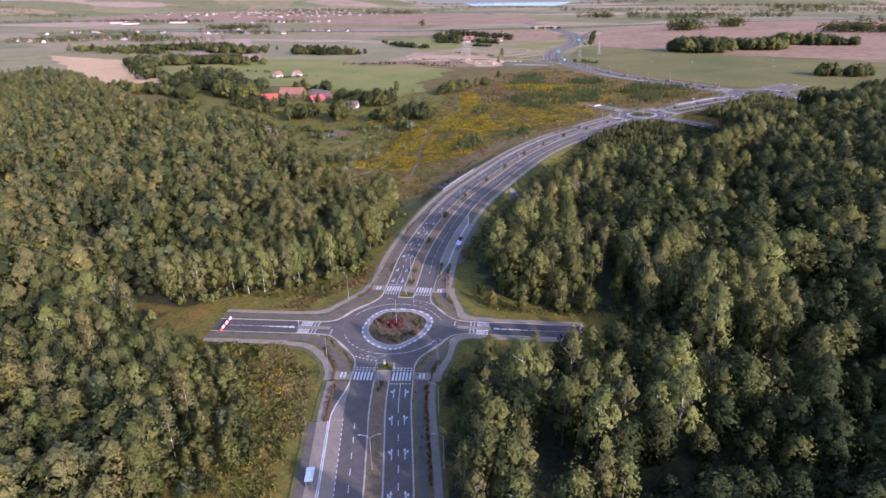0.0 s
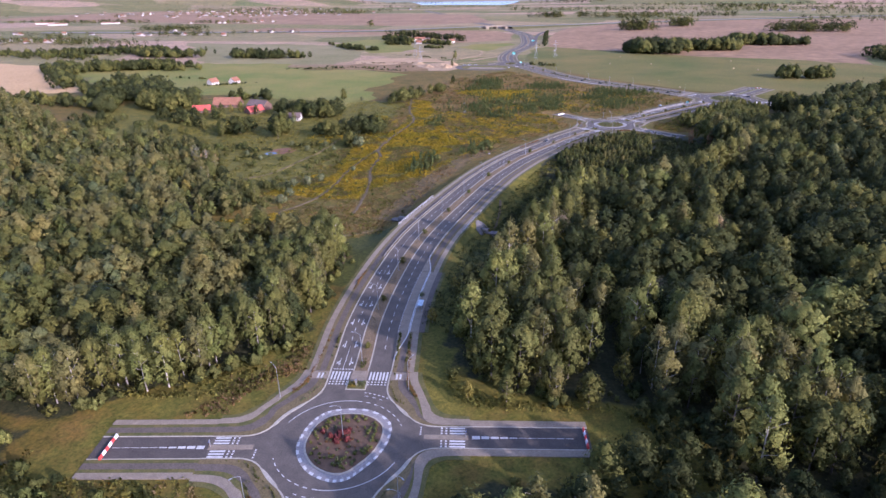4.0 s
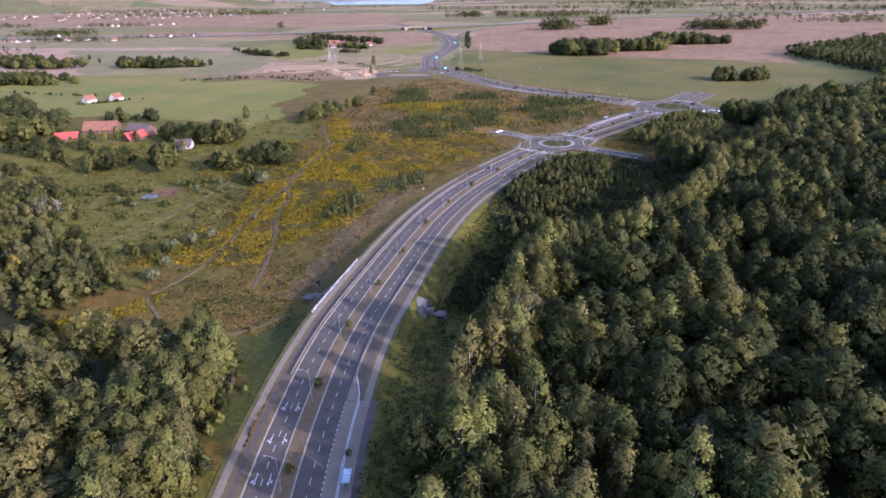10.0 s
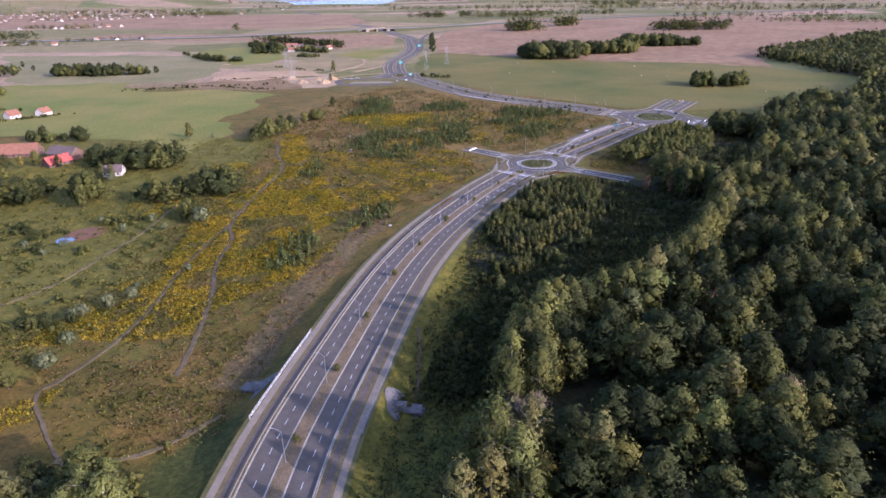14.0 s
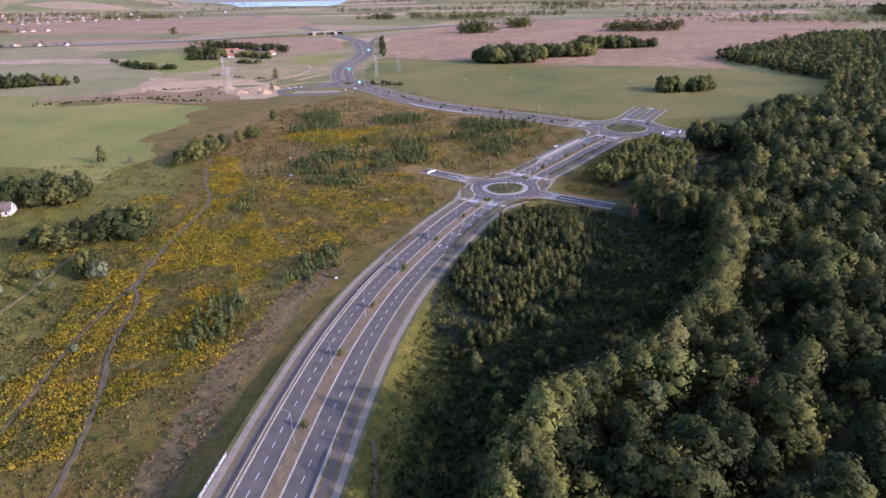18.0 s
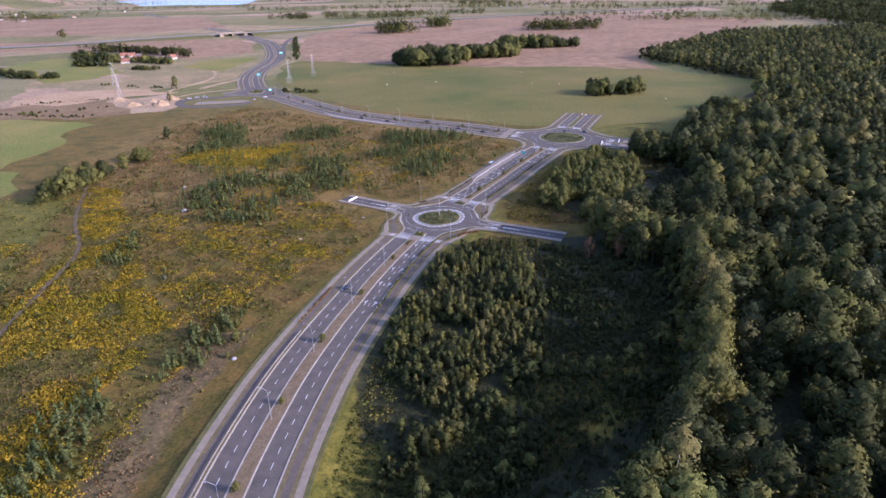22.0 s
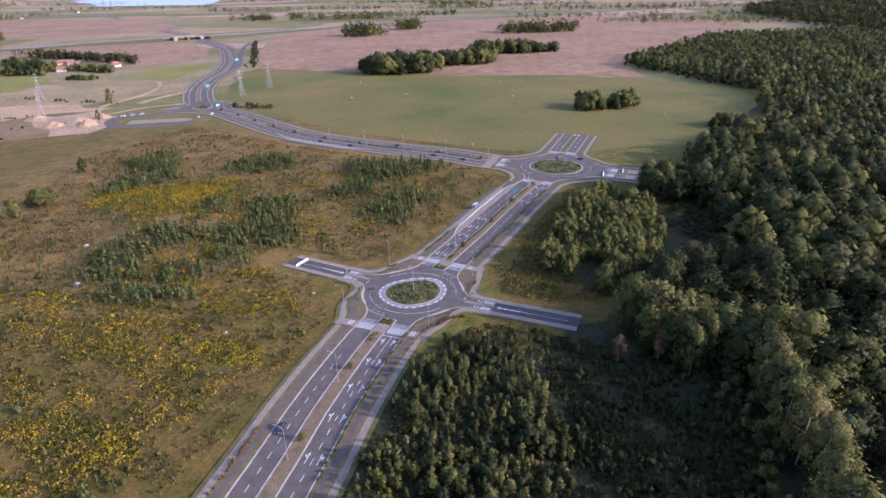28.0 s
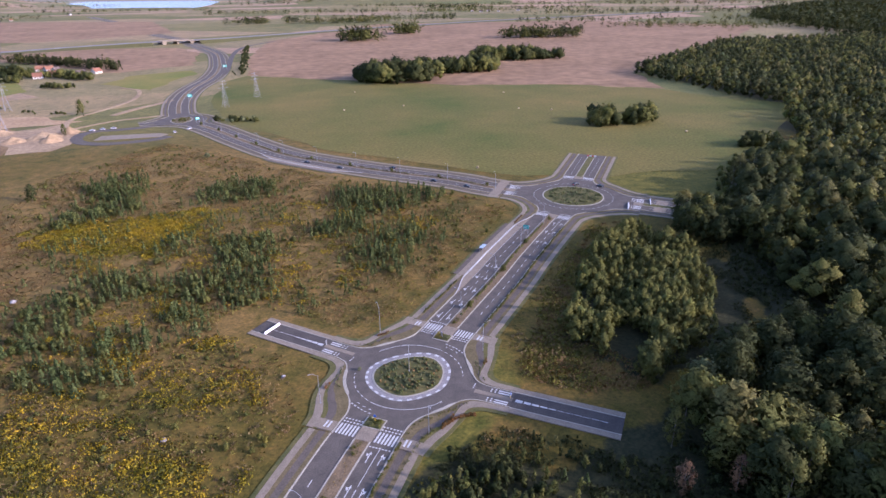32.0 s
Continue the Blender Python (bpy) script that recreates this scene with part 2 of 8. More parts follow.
SOIL = plain("worn_soil", (0.0788, 0.0609, 0.0340), (0.1470, 0.1134, 0.0640), 0.3, 0.95, fine=2.0)
MULCH = plain("bark_mulch", (0.0867, 0.0560, 0.0335), (0.1326, 0.0883, 0.0530), 0.8, 0.95, fine=4.0)
ROOF_RED = plain("bright_red_roof", (0.3400, 0.0620, 0.0400), (0.4300, 0.0850, 0.0560), 0.6, 0.8, fine=3.0)
BRICK = plain("weathered_brick", (0.1190, 0.0713, 0.0488), (0.1750, 0.1125, 0.0825), 0.5, 0.9, fine=3.0)
HAY = plain("hay_meadow", (0.1500, 0.1400, 0.0520), (0.2250, 0.1880, 0.0850), 0.012, 0.95, fine=0.3)
FALLOW = plain("fallow_soil", (0.1383, 0.0940, 0.0396), (0.2190, 0.1438, 0.0673), 0.03, 0.95, fine=0.3)
SANDY = plain("sandy_grass", (0.2997, 0.1990, 0.1008), (0.3804, 0.2654, 0.1440), 0.03, 0.95, fine=0.3)
GROUND, GNT, GB = mat("meadow_ground", 0.95)


def worn(nt, fac, scale):
    """A region's edge frayed by noise."""
    a = nt.nodes.new("ShaderNodeMath")
    a.operation = "MULTIPLY_ADD"
    nt.links.new(noise_fac(nt, scale, 6.0, 0.7), a.inputs[0])
    a.inputs[1].default_value = 1.2
    nt.links.new(fac, a.inputs[2])
    s = nt.nodes.new("ShaderNodeMapRange")
    s.inputs["From Min"].default_value, s.inputs["From Max"].default_value = 0.95, 1.3
    nt.links.new(a.outputs[0], s.inputs["Value"])
    return s.outputs[0]


_c = ramp(GNT, noise_fac(GNT, 0.05, 8.0, 0.7), [(0.3, (0.0593, 0.0525, 0.0087)), (0.46, (0.1004, 0.0772, 0.0136)), (0.58, (0.1346, 0.0890, 0.0198)), (0.75, (0.1825, 0.1069, 0.0291))])
_c = blend(GNT, worn(GNT, attr(GNT, "green"), 0.15), _c, ramp(GNT, noise_fac(GNT, 0.2, 6.0, 0.7), [(0.3, (0.0653, 0.0703, 0.0113)), (0.7, (0.1524, 0.1274, 0.0226))]))
_c = blend(GNT, worn(GNT, attr(GNT, "dry"), 0.1), _c, ramp(GNT, noise_fac(GNT, 0.3, 6.0, 0.7), [(0.3, (0.1140, 0.0805, 0.0202)), (0.7, (0.2218, 0.1366, 0.0419))]))
_v = GNT.nodes.new("ShaderNodeTexVoronoi")
_v.inputs["Scale"].default_value = 0.0042
_v.inputs["Randomness"].default_value = 0.9
_gp = GNT.nodes.new("ShaderNodeNewGeometry")
_mp = GNT.nodes.new("ShaderNodeMapping")
_mp.inputs["Rotation"].default_value, _mp.inputs["Scale"].default_value = (0, 0, 0.35), (0.55, 1.0, 1.0)
GNT.links.new(_gp.outputs["Position"], _mp.inputs["Vector"])
GNT.links.new(_mp.outputs[0], _v.inputs["Vector"])
_pw = ramp(GNT, _v.outputs["Color"], [(0.2, (0.125, 0.116, 0.04)), (0.36, (0.175, 0.146, 0.06)), (0.5, (0.25, 0.18, 0.1)), (0.62, (0.122, 0.125, 0.042)), (0.8, (0.29, 0.195, 0.13))])
_pw = blend(GNT, 1.0, _pw, ramp(GNT, noise_fac(GNT, 0.02, 5.0), [(0.3, (0.85, 0.9, 0.88)), (0.7, (1.35, 1.3, 1.28))]), "MULTIPLY")
_c = blend(GNT, attr(GNT, "fields"), _c, _pw)
# dark fallen leaves; the same tones are painted as shade in the clearing
_c = blend(GNT, worn(GNT, attr(GNT, "litter_shade"), 0.3), _c, ramp(GNT, noise_fac(GNT, 0.5, 6.0, 0.7), [(0.3, (0.02, 0.024, 0.01)), (0.7, (0.05, 0.048, 0.02))]))
_c = blend(GNT, worn(GNT, attr(GNT, "scraped"), 0.12), _c, ramp(GNT, noise_fac(GNT, 0.4, 6.0, 0.7), [(0.3, (0.0750, 0.0560, 0.0248)), (0.7, (0.1600, 0.1180, 0.0560))]))
_c = blend(GNT, worn(GNT, attr(GNT, "lush"), 0.12), _c, ramp(GNT, noise_fac(GNT, 0.5, 6.0, 0.7), [(0.3, (0.0315, 0.0407, 0.0083)), (0.7, (0.0720, 0.0741, 0.0141))]))
_g = ramp(GNT, noise_fac(GNT, 0.9, 8.0, 0.75), [(0.3, (0.4, 0.46, 0.4)), (0.5, (0.92, 0.94, 0.9)), (0.7, (1.55, 1.42, 1.25))])
_g = blend(GNT, 1.0, _g, ramp(GNT, noise_fac(GNT, 0.14, 5.0, 0.7), [(0.32, (0.66, 0.74, 0.62)), (0.5, (1, 1, 1)), (0.68, (1.25, 1.16, 1.05))]), "MULTIPLY")
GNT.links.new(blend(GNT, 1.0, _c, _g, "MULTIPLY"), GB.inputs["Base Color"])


# ---- mesh helpers ----
def obj(name, verts, faces, material, parent=None, label=""):
    me = bpy.data.meshes.new(name)
    me.from_pydata([tuple(v) for v in verts], [], faces)
    for m in material if isinstance(material, (list, tuple)) else [material]:
        me.materials.append(m)
    ob = new(name, me)
    if parent:
        ob.parent = parent
    if label:
        ob["label"] = label
    return ob


def part(name, bm, material, parent, label=""):
    me = bpy.data.meshes.new(name)
    bm.to_mesh(me)
    bm.free()
    me.materials.append(material)
    ob = new(name, me)
    ob.parent = parent
    if label:
        ob["label"] = label
    return ob


def thing(name, label, category, m=None, group="", kind=""):
    e = new(name)
    e.empty_display_size = 0.5
    if m is not None:
        e.matrix_basis = m
    return tagged(e, label, category, group, kind)


def box(bm, x0, x1, y0, y1, z0, z1, m=None):
    vs = bmesh.ops.create_cube(bm, size=1.0)["verts"]
    for v in vs:
        v.co = Vector(((x0 + x1) / 2 + v.co.x * (x1 - x0), (y0 + y1) / 2 + v.co.y * (y1 - y0), (z0 + z1) / 2 + v.co.z * (z1 - z0)))
        if m:
            v.co = m @ v.co
    return vs


def tube(bm, a, b, r0, r1, n=8):
    a, b = Vector(a), Vector(b)
    q = (b - a).to_track_quat("Z", "Y").to_matrix().to_4x4()
    bmesh.ops.create_cone(bm, cap_ends=True, segments=n, radius1=r0, radius2=r1, depth=(b - a).length, matrix=Matrix.Translation((a + b) / 2) @ q)


def spline(pts, step=3.0):
    """A smooth line through points, sampled evenly; returns an array of x, y."""
    p = np.array([pts[0], *pts, pts[-1]], float)
    p[0], p[-1] = 2 * p[1] - p[2], 2 * p[-2] - p[-3]
    out = []
    for a, b, c, d in zip(p, p[1:], p[2:], p[3:]):
        n = max(2, int(np.linalg.norm(c - b) / 0.5))
        for t in np.arange(n) / n:
            out.append(0.5 * (2 * b + (c - a) * t + (2 * a - 5 * b + 4 * c - d) * t**2 + (3 * b - a - 3 * c + d) * t**3))
    out.append(p[-2])
    out = np.array(out)
    s = np.r_[0, np.cumsum(np.linalg.norm(np.diff(out, axis=0), axis=1))]
    k = np.linspace(0, s[-1], max(2, int(round(s[-1] / step)) + 1))
    return np.stack([np.interp(k, s, out[:, i]) for i in (0, 1)], 1)


def normals(line):
    d = np.gradient(line, axis=0)
    d /= np.linalg.norm(d, axis=1)[:, None]
    return d, np.stack([d[:, 1], -d[:, 0]], 1)      # ahead, right


def cut(line, s0, s1):
    """The stretch of a line between two lengths from its start."""
    s = np.r_[0, np.cumsum(np.linalg.norm(np.diff(line, axis=0), axis=1))]
    s1 = s[-1] + s1 if s1 <= 0 else s1
    k = np.r_[s0, s[(s > s0 + 0.3) & (s < s1 - 0.3)], s1]
    return np.stack([np.interp(k, s, line[:, i]) for i in (0, 1)], 1)


def ribbon(name, line, o0, o1, z, material, thick=0.25, parent=None, label="", kind="structure"):
    """A strip along a line between two side offsets (numbers, or one for each point), with sides that go down."""
    _, rt = normals(line)
    n = len(line)
    o0, o1 = np.broadcast_to(o0, n), np.broadcast_to(o1, n)
    a, b = line + rt * o0[:, None], line + rt * o1[:, None]
    v = [(*p, zz) for q, zz in ((a, z), (b, z), (b, z - thick), (a, z - thick)) for p in q]
    f = []
    for i in range(n - 1):
        f += [(i, n + i, n + i + 1, i + 1), (n + i, 2 * n + i, 2 * n + i + 1, n + i + 1), (3 * n + i, i, i + 1, 3 * n + i + 1)]
    f += [(0, 3 * n, 2 * n, n), (n - 1, 2 * n - 1, 3 * n - 1, 4 * n - 1)]
    ob = obj(name, v, [tuple(reversed(q)) for q in f], material, parent, label)
    if kind and not parent:
        ob["kind"] = kind
    return ob


def slab(name, poly, z, material, thick=0.25, parent=None, label="", kind="structure"):
    """A flat slab with a given outline (counter-clockwise) and sides."""
    n = len(poly)
    v = [(x, y, z) for x, y in poly] + [(x, y, z - thick) for x, y in poly]
    f = [tuple(range(n))] + [(i, n + i, n + (i + 1) % n, (i + 1) % n) for i in range(n)]
    ob = obj(name, v, f, material, parent, label)
    if kind and not parent:
        ob["kind"] = kind
    return ob


def inside(poly, x, y):
    """Which of the points lie in a polygon."""
    x, y = np.asarray(x, float), np.asarray(y, float)
    hit = np.zeros(x.shape, bool)
    for (x0, y0), (x1, y1) in zip(poly, poly[1:] + poly[:1]):
        c = ((y0 > y) != (y1 > y)) & (x < (x1 - x0) * (y - y0) / (y1 - y0 + 1e-9) + x0)
        hit ^= c
    return hit


def off_line(line, x, y):
    """The distance of points from a line, and its side (right positive)."""
    p = np.stack([np.ravel(x), np.ravel(y)], 1)
    best, side = np.full(len(p), 1e9), np.zeros(len(p))
    _, rt = normals(line)
    for q, r in zip(line, rt):
        d = np.hypot(*(p - q).T)
        m = d < best
        best[m], side[m] = d[m], ((p - q) @ r)[m]
    return best.reshape(np.shape(x)), side.reshape(np.shape(x))


# ---- plan ----
RA, RB, RC, RJ = (-24.6, -20.9), (62.4, 386.0), (183.6, 529.7), (-62.0, 817.0)
SOUTH = spline([(8, -130), (-1.5, -98), (-8.5, -78), (-14.5, -61), (-20.2, -40), RA])
MAIN = spline([RA, (-29.8, 14.7), (-33.4, 36), (-35.4, 58), (-36.2, 80), (-36.2, 100), (-34.8, 122), (-31.6, 145), (-27.6, 168.6), (-22.6, 196), (-16.4, 224),
               (-9.8, 246.5), (-2.6, 267), (7.6, 290.5), (15.6, 306.7), (24, 324), (36, 345.5), (48.5, 365.5), RB])
NORTH = spline([RB, (86.5, 415), (110, 443), (125, 462), (152, 494), RC])
WEST = spline([RC, (149, 553), (126, 577), (95, 602), (62, 631), (27, 668), (-3, 718), (-32, 772), RJ])
FAR = spline([RJ, (-71, 862), (-78, 928), (-76, 1005), (-64, 1090), (-62, 1180), (-68, 1265), (-84, 1400), (-110, 1500), (-150, 1620), (-192, 1765), (-282, 1960), (-450, 2420), (-560, 2720), (-720, 3100)], 12)


# ---- ground ----
STREAM = spline([(-260, 330), (-190, 282), (-120, 215), (-70, 160), (-52, 150), (-8, 146), (-6, 165), (-4, 195)], 6)


def terrain(x, y):
    x, y = np.asarray(x, float), np.asarray(y, float)
    d, _ = off_line(MAIN, x, y)
    ds, _ = off_line(STREAM, x, y)
    z = -6.0 * np.exp(-(ds / 45.0) ** 2) - 3.0 * np.exp(-(((x + 200) / 160) ** 2 + ((y - 290) / 130) ** 2))
    z = np.maximum(z, -7.0)
    z *= np.clip((d - 17.3) / 8.0, 0, 1) * np.clip((470 - y) / 70, 0, 1) * np.clip((y - 60) / 50, 0, 1)
    side = x / np.maximum(y, 1.0)
    rise = np.clip((np.hypot(x, y) - 4150) / 750, 0, 1) * (1 - np.clip(1.9 - abs(side + 0.17) / 0.14, 0, 1))
    return z - 0.12 + 75 * rise * rise * (3 - 2 * rise)
F_NW = [(-54, 28), (-60, 60), (-64, 92), (-77, 108), (-130, 108), (-170, 150), (-205, 195), (-290, 250), (-330, 285), (-420, 325), (-560, 375), (-750, 470),
        (-750, -26), (-104, -26), (-92, -14), (-70, 2)]
F_SW = [(-74, -64), (-98, -54), (-110, -34), (-750, -30), (-750, -330), (-30, -330), (-52, -112), (-60, -84)]
F_SE = [(3, -48), (3, -37), (14, -30), (40, -26), (66, -26), (500, -26), (500, -330), (30, -330), (16, -105)]
F_E = [(-1, 16), (24, 6), (45, 10), (66, 4), (75, -24), (900, -24), (1500, 1257), (822, 1257), (471, 967), (471, 768), (507, 740), (377, 590), (300, 550), (240, 474),
       (217, 440), (200, 380), (172, 356), (135, 350), (142, 307), (134, 280), (120, 258), (104, 236), (86, 222), (64, 217), (47, 207), (34, 178), (26, 150), (18, 122), (5, 112), (1, 94), (-3, 73), (-9, 56), (-7, 32)]
P_1 = [(11, 246), (20, 215), (50, 239), (85, 259), (103, 332), (69, 352), (42, 333), (18, 293)]
P_2 = [(117, 393), (133, 422), (160, 453), (188, 473), (209, 430), (209, 417), (175, 378), (131, 363)]


def axis(lo, hi, dense0, dense1, step):
    a = list(np.arange(dense0, dense1 + 0.1, step))
    v, s = dense0, step
    while v > lo:
        s *= 1.18
        v -= s
        a.insert(0, max(v, lo))
    v, s = dense1, step
    while v < hi:
        s *= 1.18
        v += s
        a.append(min(v, hi))
    return np.array(a)


gx, gy = axis(-26000, 26000, -270, 260, 5.0), axis(-3000, 26000, -120, 560, 5.0)
GX, GY = np.meshgrid(gx, gy)
GZ = terrain(GX, GY)
nx, ny = len(gx), len(gy)
ground = obj("ground", np.stack([GX.ravel(), GY.ravel(), GZ.ravel()], 1), [(j * nx + i, j * nx + i + 1, (j + 1) * nx + i + 1, (j + 1) * nx + i) for j in range(ny - 1) for i in range(nx - 1)], GROUND)
tagged(ground, "rolling meadow ground with dry and green grass", "ground", kind="structure")
for p in ground.data.polygons:
    p.use_smooth = True
_fx, _fy = GX.ravel(), GY.ravel()
# fallen leaves under the woods; clearing and slope polygons paint shade instead
litter_shade = np.zeros(len(_fx))
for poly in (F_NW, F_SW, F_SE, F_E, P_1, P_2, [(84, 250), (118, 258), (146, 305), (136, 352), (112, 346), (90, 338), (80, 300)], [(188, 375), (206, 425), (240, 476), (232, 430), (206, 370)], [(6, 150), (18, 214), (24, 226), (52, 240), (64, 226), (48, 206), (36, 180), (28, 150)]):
    litter_shade[inside(poly, _fx, _fy)] = 1
dm, sm = off_line(MAIN, _fx, _fy)
green = np.clip(1 - abs(dm - 24) / 16, 0, 1) * np.where(sm < 0, 0.35, 0.9) + np.where((sm > 0) & (dm < 70) & (_fy > 100) & (_fy < 260), 0.8, 0) + 0.3 * (np.hypot(_fx + 60, _fy + 50) < 60) + 0.45 * inside([(-112, 477), (-120, 391), (-118, 308), (-150, 170), (-100, 165), (-72, 185), (-52, 235), (-40, 285), (-62, 340), (-90, 400)], _fx, _fy) + 0.5 * inside([(50, 200), (88, 210), (106, 226), (120, 258), (140, 310), (120, 340), (90, 338), (84, 300)], _fx, _fy)
green = np.maximum(green, 0.75 * inside([(-130, 150), (-118, 300), (-135, 470), (-300, 480), (-420, 420), (-420, 330), (-290, 250), (-205, 195), (-170, 150)], _fx, _fy) + 0.6 * (np.hypot(_fx + 70, _fy - 10) < 45) + 0.55 * (np.hypot(_fx + 60, _fy + 70) < 48) + 0.6 * (np.hypot(_fx - 40, _fy - 5) < 40))
green = np.maximum(green, 0.85 * inside([(196, 505), (225, 480), (262, 500), (330, 560), (400, 610), (380, 625), (300, 595), (215, 580)], _fx, _fy))
dry = np.clip(1.3 - (((_fx + 20) / 150) ** 2 + ((_fy - 560) / 190) ** 2), 0, 1) * 0.8
fields = np.clip((np.maximum(_fy - 700, -_fx - 520 + 0.3 * (_fy - 400))) / 120, 0, 1)
scraped = np.where((sm < 0) & (_fy > 150) & (_fy < 300), np.clip(1.3 - abs(dm - 34) / 9, 0, 1), 0)
lush = 0.8 * inside([(-54, 140), (-50, 101), (-52, 60), (-60, 62), (-62, 91), (-75, 108), (-72, 121), (-67, 130)], _fx, _fy)
lush = np.maximum(lush, 0.5 * inside([(-16, 30), (-14, 110), (-9, 140), (0, 175), (12, 215), (30, 232), (56, 245), (51, 214), (31, 205), (25, 157), (23, 124), (11, 114), (2, 73), (-4, 40)], _fx, _fy))
for name, vals in (("lush", lush), ("fields", fields), ("scraped", scraped), ("litter_shade", litter_shade), ("green", green), ("dry", dry)):
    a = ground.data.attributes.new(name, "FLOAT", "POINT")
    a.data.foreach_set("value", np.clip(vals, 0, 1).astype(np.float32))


def field(name, poly, material, z, label, category="field", wobble=1.0):
    """A patch of land with a slightly uneven edge."""
    line = []
    for (x0, y0), (x1, y1) in zip(poly, poly[1:] + poly[:1]):
        n = max(1, int(math.hypot(x1 - x0, y1 - y0) / 14))
        for k in range(n):
            x, y = x0 + (x1 - x0) * k / n, y0 + (y1 - y0) * k / n
            w = noise.noise_vector(Vector((x * 0.03, y * 0.03, z))) * 9 * wobble
            line.append((x + w.x, y + w.y))
    return tagged(slab(name, line, z, material, 0.02), label, category, kind="structure")


field("pasture", [(-45, 900), (-20, 800), (30, 712), (70, 664), (120, 612), (170, 575), (210, 560), (300, 555), (377, 592), (505, 740), (470, 768), (440, 830), (417, 861), (348, 905), (238, 931), (128, 999), (-17, 1098), (-45, 1050)], FIELD_N, 0.05, "wide green pasture beside the road")
field("ploughed_field", [(-17, 1102), (128, 1003), (238, 935), (348, 909), (417, 865), (440, 840), (471, 967), (822, 1257), (1250, 1700), (900, 2100), (300, 2150), (0, 1650), (-30, 1300)], FIELD_B, 0.1, "reddish-brown ploughed field")
field("ploughed_field", [(-900, 1500), (-420, 1400), (-202, 1190), (-105, 1253), (-120, 1440), (-170, 1560), (-900, 1700)], FIELD_B, 0.1, "reddish-brown ploughed strip")
field("ploughed_field", [(-2600, 2300), (-500, 1800), (-240, 2000), (-400, 2600), (-2600, 3400)], FIELD_B, 0.15, "reddish-brown ploughed field towards the lake")
field("pasture", [(-700, 640), (-520, 540), (-420, 490), (-300, 490), (-215, 450), (-184, 400), (-178, 440), (-183, 482), (-192, 577), (-198, 679), (-295, 720), (-342, 711), (-420, 800), (-560, 780)], FIELD_G, 0.06, "bright green grazing meadow", wobble=3.0)
field("pasture", [(-435, 1266), (-382, 1250), (-300, 1120), (-260, 1040), (-280, 980), (-330, 960), (-400, 1060), (-470, 1140)], FIELD_G, 0.07, "green field below the hamlet")
field("fallow_strip", [(-339, 770), (-294, 784), (-250, 791), (-198, 821), (-194, 760), (-167, 722), (-206, 706), (-298, 727)], FALLOW, 0.055, "brown fallow strip with scrub", wobble=2.0)
field("sandy_strip", [(-300, 790), (-308, 835), (-276, 870), (-219, 882), (-152, 836), (-199, 822), (-250, 788)], SANDY, 0.075, "pale tan sandy strip", "sand", 2.0)
field("hay_meadow", [(-827, 1156), (-372, 1106), (-345, 960), (-320, 880), (-335, 775), (-556, 790)], HAY, 0.085, "olive and tan hay meadow", wobble=2.0)
field("stubble_field", [(-1018, 771), (-800, 720), (-745, 665), (-530, 490), (-600, 455), (-800, 600)], FIELD_T, 0.08, "pale yellow harvested stubble field")
field("pasture", [(-173, 1148), (-98, 1184), (-87, 1149), (-126, 1011), (-190, 1076)], FIELD_G, 0.09, "fresh green field beside the road")
field("lake", [(-1000, 4250), (-760, 4250), (-430, 4080), (-400, 4500), (-420, 5400), (-600, 6100), (-1500, 6400), (-1750, 6000), (-1250, 5000)], WATER, 0.3, "pale blue lake near the horizon", "lake")
field("sand_pit", [(-195, 761), (-205, 785), (-198, 809), (-178, 815), (-158, 832), (-146, 800), (-132, 746), (-138, 722), (-152, 718), (-167, 722), (-180, 745)], SAND, 0.066, "bare sandy pit with pale heaps", "sand pit")

# ---- roads ----
MED, CW, KW = 2.0, 9.1, 0.42
BK0, BK1, SW0, SW1 = 10.8, 12.8, 14.0, 16.0


def strips(line, side, rows):
    """Bands along one side of a road: name, from, to, height, material, label."""
    for n, o0, o1, z, m, lb in rows:
        tagged(ribbon(n, line, *sorted((side * o0, side * o1)), z, m, 0.25), lb, n.replace("_", " "))


SIDE = [("kerb", CW, CW + KW, 0.13, KERB, "pale concrete kerb"), ("verge", CW + KW, BK0, 0.09, VERGE, "dry grass verge beside the kerb"), ("bike_path", BK0, BK1, 0.1, BIKE, "reddish-grey asphalt bike path"),
        ("verge", BK1, SW0, 0.08, VERGE, "dry grass strip between the paths"), ("sidewalk", SW0, SW1, 0.11, CONCRETE, "pale concrete block sidewalk"), ("verge", SW1, SW1 + 1.3, 0.04, VERGE_G, "green grass verge")]
BAY = [("bus_bay", CW, CW + 3.3, 0.02, CONCRETE, "pale concrete bus bay"), ("kerb", CW + 3.3, CW + 3.58, 0.18, PAINT, "raised white bus stop kerb"), ("platform", CW + 3.58, CW + 3.7, 0.16, BIKE, "dark joint behind the kerb"), ("tactile_strip", CW + 3.7, CW + 3.95, 0.17, PAINT, "white tactile strip along the bus stop"), ("platform", CW + 3.95, CW + 6.8, 0.16, CONCRETE, "concrete paved bus stop platform"),
       ("bike_path", CW + 6.8, CW + 8.8, 0.13, BIKE, "reddish-grey asphalt bike path"), ("verge", CW + 8.8, CW + 10, 0.08, VERGE_G, "green grass verge")]


